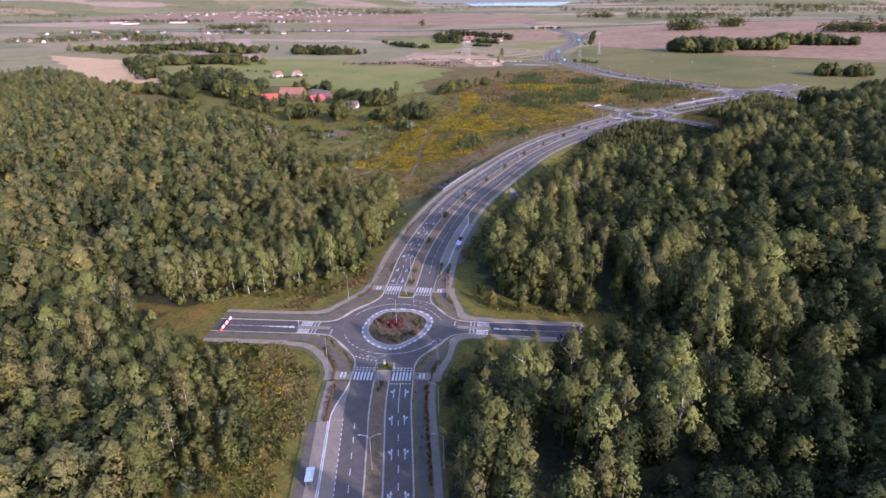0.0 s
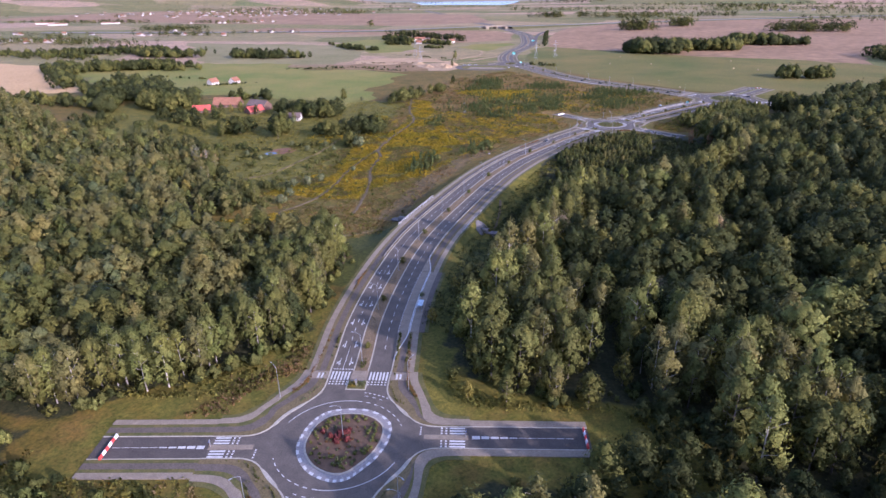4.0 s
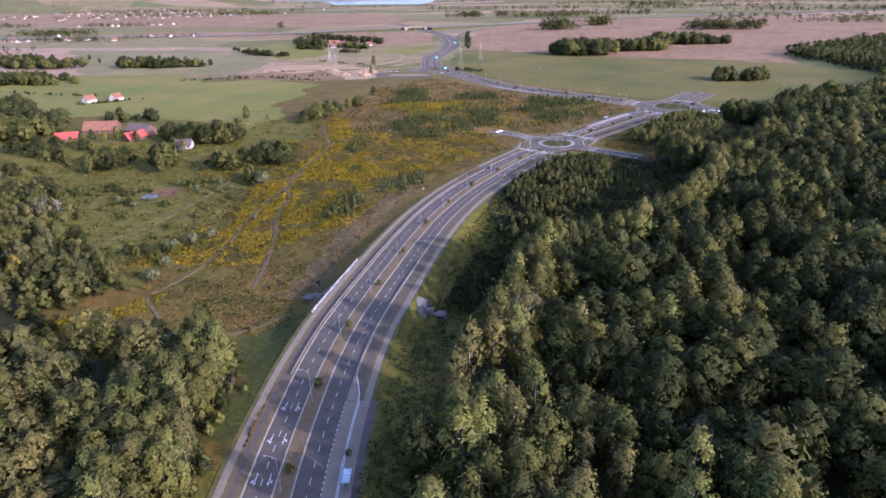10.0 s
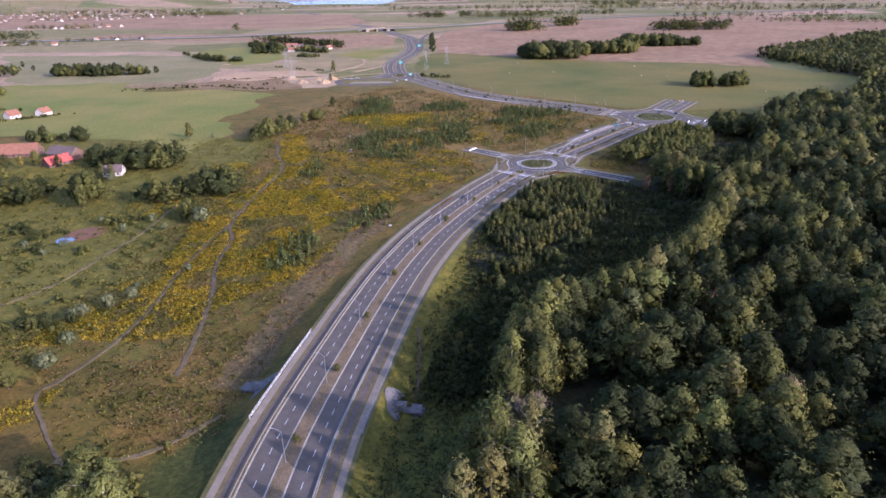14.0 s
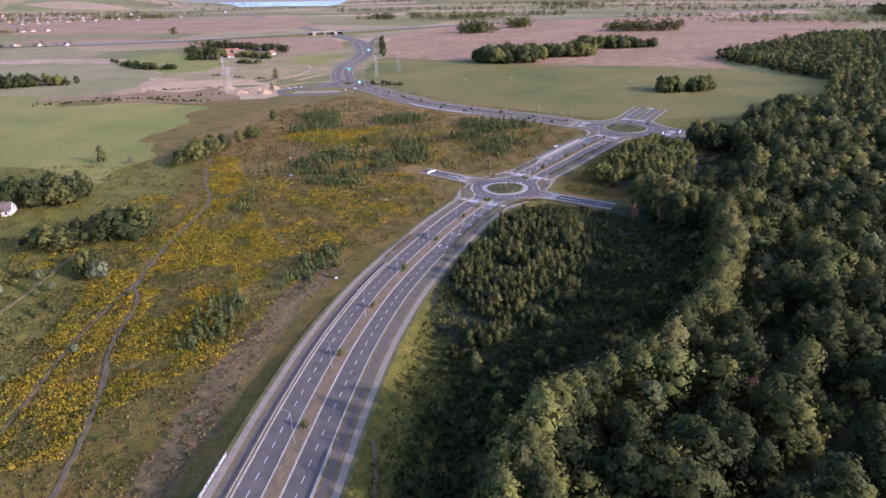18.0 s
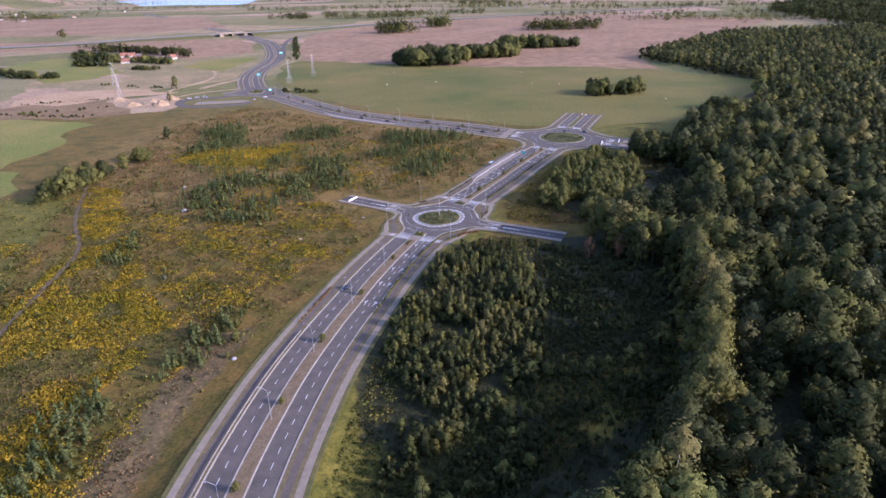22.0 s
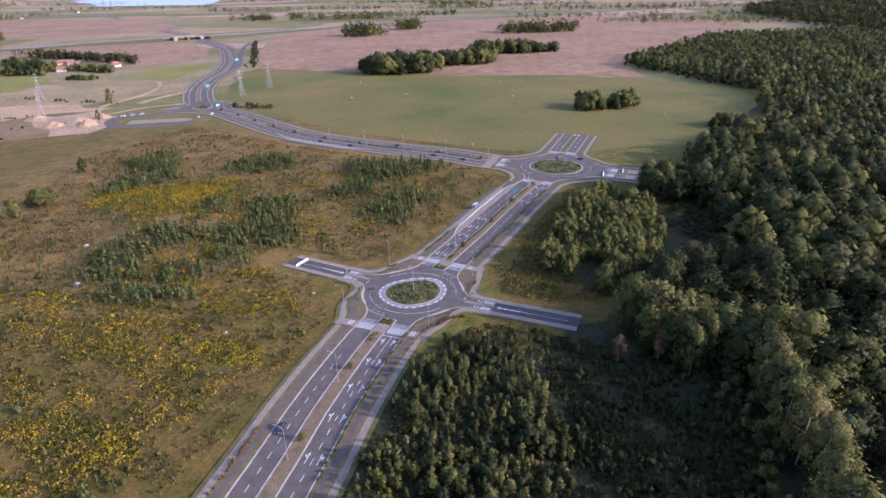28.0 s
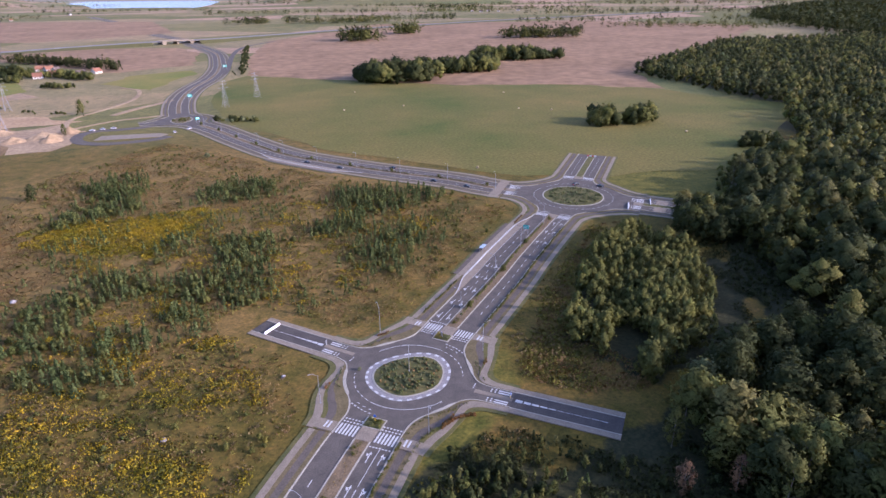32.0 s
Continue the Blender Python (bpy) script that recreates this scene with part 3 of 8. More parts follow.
def dual_road(name, line, s0, s1, bays=()):
    """Two carriageways, a median with kerbs, and bands for bikes and walkers on both sides."""
    l = cut(line, s0, s1)
    total = float(np.linalg.norm(np.diff(line, axis=0), axis=1).sum())
    s1 = total + s1 if s1 <= 0 else s1
    tagged(ribbon(name, l, -CW, CW, 0.0, ASPHALT, 0.1), "grey asphalt dual carriageway", "road")
    strips(l, 1, [("median", -MED, MED, 0.1, MEDIAN, "dry grass median strip")])
    for a in (-1, 1):
        strips(l, a, [("kerb", MED, MED + KW, 0.13, KERB, "pale concrete kerb")])
        b = [q for q in bays if q[0] == a]
        if not b:
            strips(l, a, SIDE)
        for _, b0, b1 in b:
            if b0 > s0:
                strips(cut(line, s0, b0), a, SIDE)
            strips(cut(line, b0, b1), a, BAY)
            strips(cut(line, b1, s1), a, SIDE)
    return l


def at(line, s, o=0.0):
    """The place and the directions (ahead, right) at a length along a line."""
    d = np.r_[0, np.cumsum(np.linalg.norm(np.diff(line, axis=0), axis=1))]
    a, r = normals(line)
    p = np.array([np.interp(s, d, line[:, i]) for i in (0, 1)])
    u = np.array([np.interp(s, d, a[:, i]) for i in (0, 1)])
    u /= np.linalg.norm(u)
    w = np.array([u[1], -u[0]])
    return p + w * o, u, w


def bay_taper(line, side, s0, run):
    """The pointed end of a bus bay, with its white kerb."""
    k = np.linspace(0, 1, 9)
    out = CW + 3.3 * (1 - k * k * (3 - 2 * k))
    inner = [tuple(at(line, s0 + run * q, side * (CW - 0.02))[0]) for q in k]
    edge = [tuple(at(line, s0 + run * q, side * o)[0]) for q, o in zip(k, out)]
    rim = [tuple(at(line, s0 + run * q, side * (o + 0.32))[0]) for q, o in zip(k, out)]
    for name, a, b, z, m, lb in (("bus_bay", inner, edge, 0.14, CONCRETE, "pale concrete end of a bus bay"), ("kerb", edge, rim, 0.2, PAINT, "white kerb at the end of a bus bay")):
        poly = a + b[::-1]
        flip = sum(p[0] * q[1] - q[0] * p[1] for p, q in zip(poly, poly[1:] + poly[:1])) < 0
        tagged(slab(name, poly[::-1] if flip else poly, z, m, 0.25), lb, name.replace("_", " "))


for line_, side_, b0_, b1_ in ((SOUTH, -1, 22, 66), (MAIN, 1, 54, 103), (NORTH, -1, 70, 132), (WEST, -1, 150, 210)):
    bay_taper(line_, side_, b1_, 17.0)
    bay_taper(line_, side_, b0_, -17.0)
dual_road("road_south", SOUTH, 0, -31, [(-1, 22, 66)])
dual_road("road_main", MAIN, 31, -31, [(1, 54, 103)])
dual_road("road_north", NORTH, 31, -38, [(-1, 70, 132)])
dual_road("road_west", WEST, 38, -32, [(-1, 150, 210)])
dual_road("road_far", FAR, 34, -1)
SOUTH_END = spline([(60, -262), (36, -206), (20, -166), (8, -130)], 6)
dual_road("road_south", SOUTH_END, 0, -0.1)


SLIP = spline([(-52, 1085), (-50, 1160), (-52, 1243), (-56, 1370), (-52, 1480), (-34, 1560), (10, 1640)], 12)
tagged(ribbon("slip_road", cut(SLIP, 40, 0), -4.0, 4.0, 0.17, ASPHALT, 0.2), "grey asphalt slip road to the motorway", "road")


# ---- paint on the roads ----
def paint(name, quads_xy, label, z=0.012):
    v, f = [], []
    for q in quads_xy:
        f.append(tuple(range(len(v), len(v) + len(q))))
        v += [(x, y, z) for x, y in q]
    return tagged(obj(name, v, f, PAINT), label, "road marking", kind="structure")


def length(line):
    return float(np.linalg.norm(np.diff(line, axis=0), axis=1).sum())


def dash(line, s, o, long, wide=0.1):
    p, u, w = at(line, s, o)
    return [tuple(p + u * a + w * b) for a, b in ((0, -wide), (long, -wide), (long, wide), (0, wide))]


def lane_paint(line, s0, s1, bays=()):
    mid = (MED + KW + CW) / 2
    dashes = [dash(line, s, a * mid, 2.4) for a in (-1, 1) for s in np.arange(s0 + 12, s1 - 16, 5.6)]
    for a, b0, b1 in bays:
        dashes += [dash(line, s, a * CW, 1.0, 0.22) for s in np.arange(b0, b1, 1.9)]
    paint("lane_dashes", dashes, "white lane dashes")


def arrow(p, u, w, kind, sz=1.0):
    """A lane arrow, pointing along u, straight ahead with a branch to one side."""
    k = {"L": -1, "R": 1}[kind]
    shaft = [(-2.6, -0.14), (1.2, -0.14), (1.2, -0.5), (2.6, 0.0), (1.2, 0.5), (1.2, 0.14), (-2.6, 0.14)]
    side = [(-0.6, 0.14 * k), (0.5, 0.62 * k), (0.1, 0.95 * k), (1.5, 1.25 * k), (1.25, 0.3 * k + 0.2 * k), (0.85, 0.42 * k), (-0.2, 0.14 * k)]
    return [[tuple(p + u * a * sz + w * b * sz) for a, b in q] for q in (shaft, side)]


def arrow_rows(line, side, ss, toward):
    """Pairs of arrows on one carriageway at each length; toward: +1 along the line, -1 against it."""
    for s in ss:
        for o, kind in (((MED + KW + CW) / 2 - 1.65, "L" if toward * side > 0 else "R"), ((MED + KW + CW) / 2 + 1.65, "R" if toward * side > 0 else "L")):
            p, u, w = at(line, s, side * o)
            shapes = arrow(p, u * toward, w * toward, kind, 0.8)
            paint("lane_arrow", shapes, "white lane arrow")


lane_paint(SOUTH, 0, length(SOUTH) - 31, [(-1, 22, 66)])
lane_paint(MAIN, 31, length(MAIN) - 31, [(1, 54, 103)])
lane_paint(NORTH, 31, length(NORTH) - 38, [(-1, 70, 132)])
lane_paint(WEST, 38, length(WEST) - 32, [(-1, 150, 210)])
for line_, side_, s_ in ((MAIN, -1, 31.5), (SOUTH, 1, length(SOUTH) - 46), (MAIN, 1, length(MAIN) - 46), (NORTH, -1, 31.5), (NORTH, 1, length(NORTH) - 52)):
    paint("lane_line", [dash(line_, s_ + 2.0 * i_, side_ * (MED + KW + CW) / 2, 2.0, 0.08) for i_ in range(7)], "solid white line between the lanes")
    paint("stop_line", [dash(line_, s_ + (0.2 if side_ < 0 else 13.4), side_ * (MED + KW + 0.5 + 0.9 * i_), 0.4, 0.28) for i_ in range(7)], "dashed white line before the crossing")
LM, LS, LN = length(MAIN), length(SOUTH), length(NORTH)
arrow_rows(SOUTH, 1, [LS - 37, LS - 49, LS - 62, LS - 76], 1)
arrow_rows(MAIN, -1, [36, 46, 60, 73, 87, 100], -1)
arrow_rows(MAIN, 1, [LM - 36, LM - 48, LM - 62, LM - 76, LM - 92], 1)
arrow_rows(NORTH, -1, [37, 48, 60, 72, 84], -1)
arrow_rows(NORTH, 1, [LN - 46, LN - 58, LN - 72], 1)


# ---- roundabouts ----
def bearing(line, s):
    """The compass bearing from a line's start to the place s along it; from its end for a negative s."""
    o = line[0] if s >= 0 else line[-1]
    p, _, _ = at(line, s if s >= 0 else length(line) + s)
    return math.degrees(math.atan2(p[0] - o[0], p[1] - o[1])) % 360


class Hub:
    """A roundabout with arms. legs: bearing, half width, shift to the right of the arm's axis."""

    def __init__(self, c, legs, radius, k=8.0, n=720):
        self.c, self.legs, self.n = c, legs, n
        self.th = np.linspace(0, 2 * math.pi, n, endpoint=False)
        self.r = np.linspace(6, 70, 641)
        T, R = np.meshgrid(self.th, self.r, indexing="ij")
        x, y = R * np.sin(T), R * np.cos(T)
        d = R - radius
        for ang, half, shift in legs:
            a = radians(ang)
            ux, uy = math.sin(a), math.cos(a)
            along, perp = x * ux + y * uy, abs(x * uy - y * ux - shift)
            e = np.where(along > 0, perp - half, 99.0)
            h = np.clip(0.5 + 0.5 * (e - d) / k, 0, 1)
            d = e * (1 - h) + d * h - k * h * (1 - h)
        self.d = d

    def reach(self, level, rmax):
        lv = np.broadcast_to(level, self.n)
        out = np.full(self.n, rmax)
        for i in range(self.n):
            hit = self.d[i] > lv[i]
            if hit.any():
                j = int(np.argmax(hit))
                q = self.r[j]
                if j:
                    q = self.r[j - 1] + (lv[i] - self.d[i, j - 1]) / (self.d[i, j] - self.d[i, j - 1]) * (q - self.r[j - 1])
                out[i] = min(rmax, q)
        return out

    def xy(self, i, r):
        t = self.th[i % self.n]
        return (self.c[0] + r * math.sin(t), self.c[1] + r * math.cos(t))

    def surface(self, rmax):
        r = self.reach(0.0, rmax)
        step = 3
        tagged(slab("roundabout", [self.xy(i, r[i]) for i in range(0, self.n, step)][::-1], 0.006, ASPHALT, 0.1), "grey asphalt roundabout", "roundabout")

    def corners(self, ends, rows, bulge=1.0, stubs=None):
        """Bands round each corner between two arms; stubs: the bands' offsets where they run out into a stub road; ends: how far they run along each arm."""
        stubs = stubs or {}
        order = sorted(range(len(self.legs)), key=lambda q: self.legs[q][0])
        for a, b in zip(order, order[1:] + order[:1]):
            t0, t1 = self.legs[a][0], self.legs[b][0] + (360 if self.legs[b][0] <= self.legs[a][0] else 0)
            idx = [i for i in range(int(t0 / 360 * self.n), int(t1 / 360 * self.n) + 1)]
            u = (np.array(idx) / self.n * 360 - t0) / (t1 - t0)
            f = bulge * np.sin(np.pi * np.clip(u, 0, 1)) ** 2
            for row, (name, l0, l1, z, m, lb) in enumerate(rows):
                lv0, lv1 = np.zeros(self.n), np.zeros(self.n)
                for i, q, uu in zip(idx, f, u):
                    a0, a1 = l0, l1
                    for leg, w in ((a, 1 - uu), (b, uu)):
                        if leg in stubs:
                            w = np.clip((w - 0.42) / 0.4, 0, 1)
                            w = w * w * (3 - 2 * w)
                            a0, a1 = a0 + (stubs[leg][row] - a0) * w, a1 + (stubs[leg][row + 1] - a1) * w
                    lv0[i % self.n], lv1[i % self.n] = a0 + (q if l0 > KW else 0), a1 + (q if l1 > KW else 0)
                r0, r1 = self.reach(lv0, 99), self.reach(lv1, 99)
                past = lambda i, r: max(r * math.cos(self.th[i % self.n] - radians(self.legs[q][0])) - ends[q] for q in (a, b))
                kept = [[i for i in idx if past(i, r[i % self.n]) < 0] for r in (r0, r1)]
                if min(len(q) for q in kept) < 3:
                    continue
                n = max(len(q) for q in kept) // 2 + 1
                edges = []
                for r, keep in zip((r0, r1), kept):
                    e = np.array([self.xy(i, r[i % self.n]) for i in keep])
                    for leg, at_end in ((a, 0), (b, -1)):
                        u_ = np.array([math.sin(radians(self.legs[leg][0])), math.cos(radians(self.legs[leg][0]))])
                        lack = ends[leg] - float((e[at_end] - np.array(self.c)) @ u_)
                        if 0 < lack < 4:
                            tip = (e[at_end] + u_ * lack)[None]
                            e = np.concatenate([tip, e] if at_end == 0 else [e, tip])
                    step = np.r_[0, np.cumsum(np.hypot(*np.diff(e, axis=0).T))]
                    at_ = np.linspace(0, step[-1], n)
                    e = np.stack([np.interp(at_, step, e[:, k]) for k in (0, 1)], 1)
                    for _ in range(6):
                        e[1:-1] = 0.25 * e[:-2] + 0.5 * e[1:-1] + 0.25 * e[2:]
                    edges.append(e)
                v = [(*q, z) for e in edges for q in e]
                v += [(x, y, zz - 0.25) for x, y, zz in v]
                fc = []
                for i in range(n - 1):
                    fc += [(i, n + i, n + i + 1, i + 1), (2 * n + i, i, i + 1, 2 * n + i + 1), (n + i, 3 * n + i, 3 * n + i + 1, n + i + 1)]
                tagged(obj(name, v, [tuple(reversed(q)) for q in fc], m), lb, name.replace("_", " "), kind="structure")

    def axis(self, k):
        a = radians(self.legs[k][0])
        u = np.array([math.sin(a), math.cos(a)])
        w = np.array([u[1], -u[0]])
        return np.array(self.c) + w * self.legs[k][2], u, w

    def rect(self, k, r0, r1, o0, o1):
        o, u, w = self.axis(k)
        return [tuple(o + u * r + w * q) for r, q in ((r0, o0), (r0, o1), (r1, o1), (r1, o0))]


def rounded(c, pts, k=1.0, n=6):
    """A closed smooth outline through plan points given round a centre, scaled by k."""
    p = np.array(pts, float) * k + c
    out = []
    for i in range(len(p)):
        a, b, d, e = (p[(i + j) % len(p)] for j in (-1, 0, 1, 2))
        for t in np.linspace(0, 1, n, endpoint=False):
            out.append(tuple(0.5 * (2 * b + (d - a) * t + (2 * a - 5 * b + 4 * d - e) * t * t + (3 * b - a - 3 * d + e) * t ** 3)))
    return out[::-1]


def oval(c, a, b, rot=0.0, n=48, tilt=0.0):
    """An egg-shaped outline, its long axis along the bearing rot."""
    t = np.linspace(0, 2 * math.pi, n, endpoint=False)
    q = radians(rot)
    x, y = a * np.cos(t), b * np.sin(t)
    x = x + tilt * np.sin(t) * abs(np.sin(t)) * a
    return [(c[0] + u * math.cos(q) + v * math.sin(q), c[1] - u * math.sin(q) + v * math.cos(q)) for u, v in zip(x, y)]


CORNER = [("kerb", 0.0, KW, 0.13, KERB, "pale concrete kerb"), ("verge", KW, BK0 - CW, 0.09, VERGE, "dry grass corner island"), ("bike_path", BK0 - CW, BK1 - CW, 0.1, BIKE, "reddish-grey asphalt bike path"),
          ("verge", BK1 - CW, SW0 - CW, 0.08, VERGE_G, "grass strip between the paths"), ("sidewalk", SW0 - CW, SW1 - CW, 0.11, CONCRETE, "pale concrete block sidewalk"), ("verge", SW1 - CW, SW1 - CW + 1.3, 0.04, VERGE_G, "green grass verge")]


def stripes(hub, k, r0, r1, o0, o1, label):
    """A zebra crossing over one carriageway."""
    z = tagged(thing("zebra_crossing", label, "crossing"), kind="structure")
    n = int((o1 - o0) / 1.0)
    e = (o1 - o0 - n * 1.0) / 2
    for i in range(n):
        q = hub.rect(k, r0, r1, o0 + e + i + 0.22, o0 + e + i + 0.78)
        obj("stripe", [(x, y, 0.016) for x, y in q], [(3, 2, 1, 0)], PAINT, z)
    for rr in (r0 - 0.9, r0 - 2.1):
        for i in range(n):
            q = hub.rect(k, rr - 0.25, rr + 0.25, o0 + e + i + 0.2, o0 + e + i + 0.75)
            obj("square", [(x, y, 0.016) for x, y in q], [(3, 2, 1, 0)], PAINT, z)
    return z


def ring_paint(hub, radius, t0, t1, on, gap, wide, name, label):
    out, s = [], 0.0
    total = radians(t1 - t0) * radius
    while s < total:
        e = min(total, s + on)
        n = max(1, int((e - s) / 1.2))
        for i in range(n):
            a, b = radians(t0) + (s + (e - s) * i / n) / radius, radians(t0) + (s + (e - s) * (i + 1) / n) / radius
            out.append([(hub.c[0] + r * math.sin(t), hub.c[1] + r * math.cos(t)) for r, t in ((radius - wide, a), (radius - wide, b), (radius + wide, b), (radius + wide, a))])
        s = e + gap
        if gap == 0:
            break
    paint(name, out, label, 0.014)


def main_arm(hub, k, plants):
    """The end of the median at a dual arm: paved crossing, planted nose, zebra stripes."""
    tagged(slab("refuge", hub.rect(k, 26.0, 31.2, -MED - KW, MED + KW)[::1][::-1], 0.1, CONCRETE, 0.2), "concrete paved crossing refuge", "refuge")
    nose = hub.rect(k, 21.6, 26.0, -MED - 1.0, MED + 1.0)
    tagged(slab("kerb", nose[::-1], 0.12, KERB, 0.2), "pale kerb round a traffic island", "kerb")
    o, u, w = hub.axis(k)
    tagged(slab("traffic_island", hub.rect(k, 22.0, 25.7, -MED - 0.6, MED + 0.6)[::-1], 0.16, VERGE_G, 0.1), "planted traffic island", "island")
    for a in (-1, 1):
        o0, o1 = sorted((a * (MED + KW), a * CW))
        stripes(hub, k, 26.4, 30.6, o0, o1, "white zebra stripes over a carriageway")
        p0_, p1_ = sorted((a * (CW + KW), a * SW1))
        tagged(slab("crossing_pavement", hub.rect(k, 26.6, 30.5, p0_, p1_)[::-1], 0.135, CONCRETE, 0.2), "pale concrete pavement beside a crossing", "pavement")
        b0, b1 = sorted((a * (BK0 - 0.2), a * (BK1 + 0.2)))
        for i in range(2):
            q = hub.rect(k, 27.0, 29.6, b0 + 0.4 + i * 1.1, b0 + 0.95 + i * 1.1)
            paint("bike_path_stripe", [q[::-1]], "white crossing stripe on the bike path", 0.15)


def side_arm(hub, k, end, paths, sw=2.5):
    """A short stub road."""
    o, u, w = hub.axis(k)
    h = hub.legs[k][1]
    line = np.array([o + u * r for r in np.linspace(24, end, 14)])
    tagged(ribbon("side_road", line, -h, h, 0.004, ASPHALT_NEW, 0.1), "dark asphalt stub road", "road")
    far = np.array([o + u * r for r in np.linspace(33.5, end, 12)])
    for a in (-1, 1):
        rows = [("kerb", h, h + 0.3, 0.13, KERB, "pale concrete kerb")]
        if paths == "wide":
            rows += [("verge", h + 0.3, h + 1.6, 0.09, VERGE_G, "grass verge"), ("bike_path", h + 1.6, h + 3.6, 0.1, BIKE, "reddish-grey asphalt bike path"), ("verge", h + 3.6, h + 4.8, 0.08, VERGE_G, "grass strip between the paths"), ("sidewalk", h + 4.8, h + 6.8, 0.11, CONCRETE, "pale concrete block sidewalk")]
        else:
            rows += [("sidewalk", h + 0.3, h + 0.3 + sw, 0.11, CONCRETE, "pale concrete block sidewalk")]
        strips(far, a, rows)
        stripes(hub, k, 28.2, 32.2, *sorted((a * 0.9, a * h)), "white zebra stripes over a stub road")
    tagged(slab("refuge", hub.rect(k, 21.5, 33.0, -0.85, 0.85)[::-1], 0.09, CONCRETE, 0.1), "narrow paved splitter island", "refuge")
    paint("centre_line", [hub.rect(k, r, r + 2.0, -0.6 * max(0.15, (1 - (r - 34) / 14)), 0.6 * max(0.15, (1 - (r - 34) / 14)))[::-1] for r in np.arange(34, end - 4, 2.4)], "white hatched centre line", 0.014)
    paint("give_way_line", [hub.rect(k, 20.4, 20.8, q, q + 0.5)[::-1] for q in np.arange(-h, -1.0, 0.9)], "dashed white give-way line", 0.014)


ISLE_A_AT, ISLE_B_AT = (-23.6, -20.4), (62.4, 385.0)
ISLE_A = [(-6.4, 11.4), (2.6, 13.0), (9.6, 9.4), (11.4, 3.0), (10.4, -4.0), (7.6, -9.8), (4.8, -13.4), (0.4, -14.2), (-5.6, -11.8), (-10.6, -5.8), (-11.6, 1.6), (-10.2, 7.6)]
ISLE_B = [(4.8, 12.2), (11.6, 8.6), (13.2, 0.4), (9.0, -8.0), (1.6, -11.2), (-5.6, -10.8), (-10.8, -6.0), (-13.2, 1.0), (-11.4, 7.4), (-5.2, 11.4)]
hubA = Hub(RA, [(bearing(SOUTH, -30), CW, 0), (bearing(MAIN, 30), CW, 0), (259.0, 4.0, -2.0), (80.5, 4.0, -2.0)], 19.8, 6.0)
hubB = Hub(RB, [(bearing(MAIN, -30), CW, 0), (bearing(NORTH, 30), CW, 0), (311.5, 3.7, 1.5), (126.0, 3.5, 0.2)], 19.8, 6.0)
for hub, head, wide in ((hubA, -12, "wide"), (hubB, 37.6, "narrow")):
    hub.surface(33.0)
    sw_ = 2.3 if hub is hubA else 2.0
    narrow_ = [0.0, 0.3, 0.32, 0.34, 0.36, 0.3 + sw_, 1.5 + sw_]
    wide_ = [0.0, 0.3, 1.6, 3.6, 4.8, 6.8, 8.0]
    hub.corners((31.0, 31.0, 33.5, 33.5), CORNER, 2.2, {2: wide_ if wide == "wide" else narrow_, 3: narrow_})
    for k in (0, 1):
        main_arm(hub, k, None)
    side_arm(hub, 2, 62.0, wide, sw_)
    side_arm(hub, 3, 64.0, "narrow", sw_)
    mid, isle = (ISLE_A_AT, ISLE_A) if hub is hubA else (ISLE_B_AT, ISLE_B)
    tagged(slab("apron", rounded(mid, isle), 0.05, COBBLE, 0.1), "pale stone-sett truck apron", "apron")
    tagged(slab("kerb", rounded(mid, isle, 0.84), 0.16, KERB, 0.2), "pale kerb of the central island", "kerb")
    tagged(slab("central_island", rounded(mid, isle, 0.8), 0.22, MULCH if hub is hubA else VERGE_G, 0.2), "planted central island", "island")
    for t0, t1 in ((head - 62, head + 10), (head + 118, head + 190)):
        ring_paint(hub, 16.6, t0, t1, 99, 0, 0.1, "ring_line", "white solid line round the ring")
        ring_paint(hub, 16.6, t1, t1 + 60, 1.2, 1.2, 0.12, "ring_dashes", "white dashes round the ring")
    o, i_ = rounded(mid, isle, 1.0, 5), rounded(mid, isle, 0.94, 5)
    paint("apron_dashes", [[o[j], o[j + 1], i_[j + 1], i_[j]] for j in range(0, len(o) - 1, 2)], "white dashes on the apron's rim", 0.06)
    for k in (0, 1):
        b = hub.legs[k][0]
        ring_paint(hub, 20.6, b + 8, b + 32, 0.7, 0.7, 0.16, "give_way_line", "dashed white give-way line")
        ring_paint(hub, 19.2, b + 10, b + 30, 1.0, 1.3, 0.1, "ring_dashes", "white dashes round the ring")

hubC = Hub(RC, [(bearing(NORTH, -36), CW, 0), (bearing(WEST, 36), CW, 0), (35.0, CW, -3.0), (128.0, CW + 2, 0)], 27.0)
hubJ = Hub(RJ, [(bearing(WEST, -34), CW, 0), (bearing(FAR, 34), CW, 0), (254, 5.0, 0)], 22.0)
for hub, rmax, ends_ in ((hubC, 40.0, (38.0, 38.0, 38.0, 38.0)), (hubJ, 35.0, (32.0, 34.0, 35.0))):
    hub.surface(rmax)
    hub.corners(ends_, CORNER, 0.6)
tagged(slab("kerb", oval(RC, 17.0, 17.0), 0.14, KERB, 0.2), "pale kerb of the central island", "kerb")
tagged(slab("central_island", oval(RC, 16.3, 16.3), 0.2, VERGE_G, 0.2), "grassed central island", "island")
tagged(slab("kerb", oval(RJ, 9.2, 14.2, 0), 0.14, KERB, 0.2), "pale kerb of the central island", "kerb")
tagged(slab("central_island", oval(RJ, 8.5, 13.5, 0), 0.2, VERGE, 0.2), "grassed central island", "island")
ring_paint(hubC, 21.8, 0, 359, 1.5, 1.5, 0.12, "ring_dashes", "white dashes round the ring")
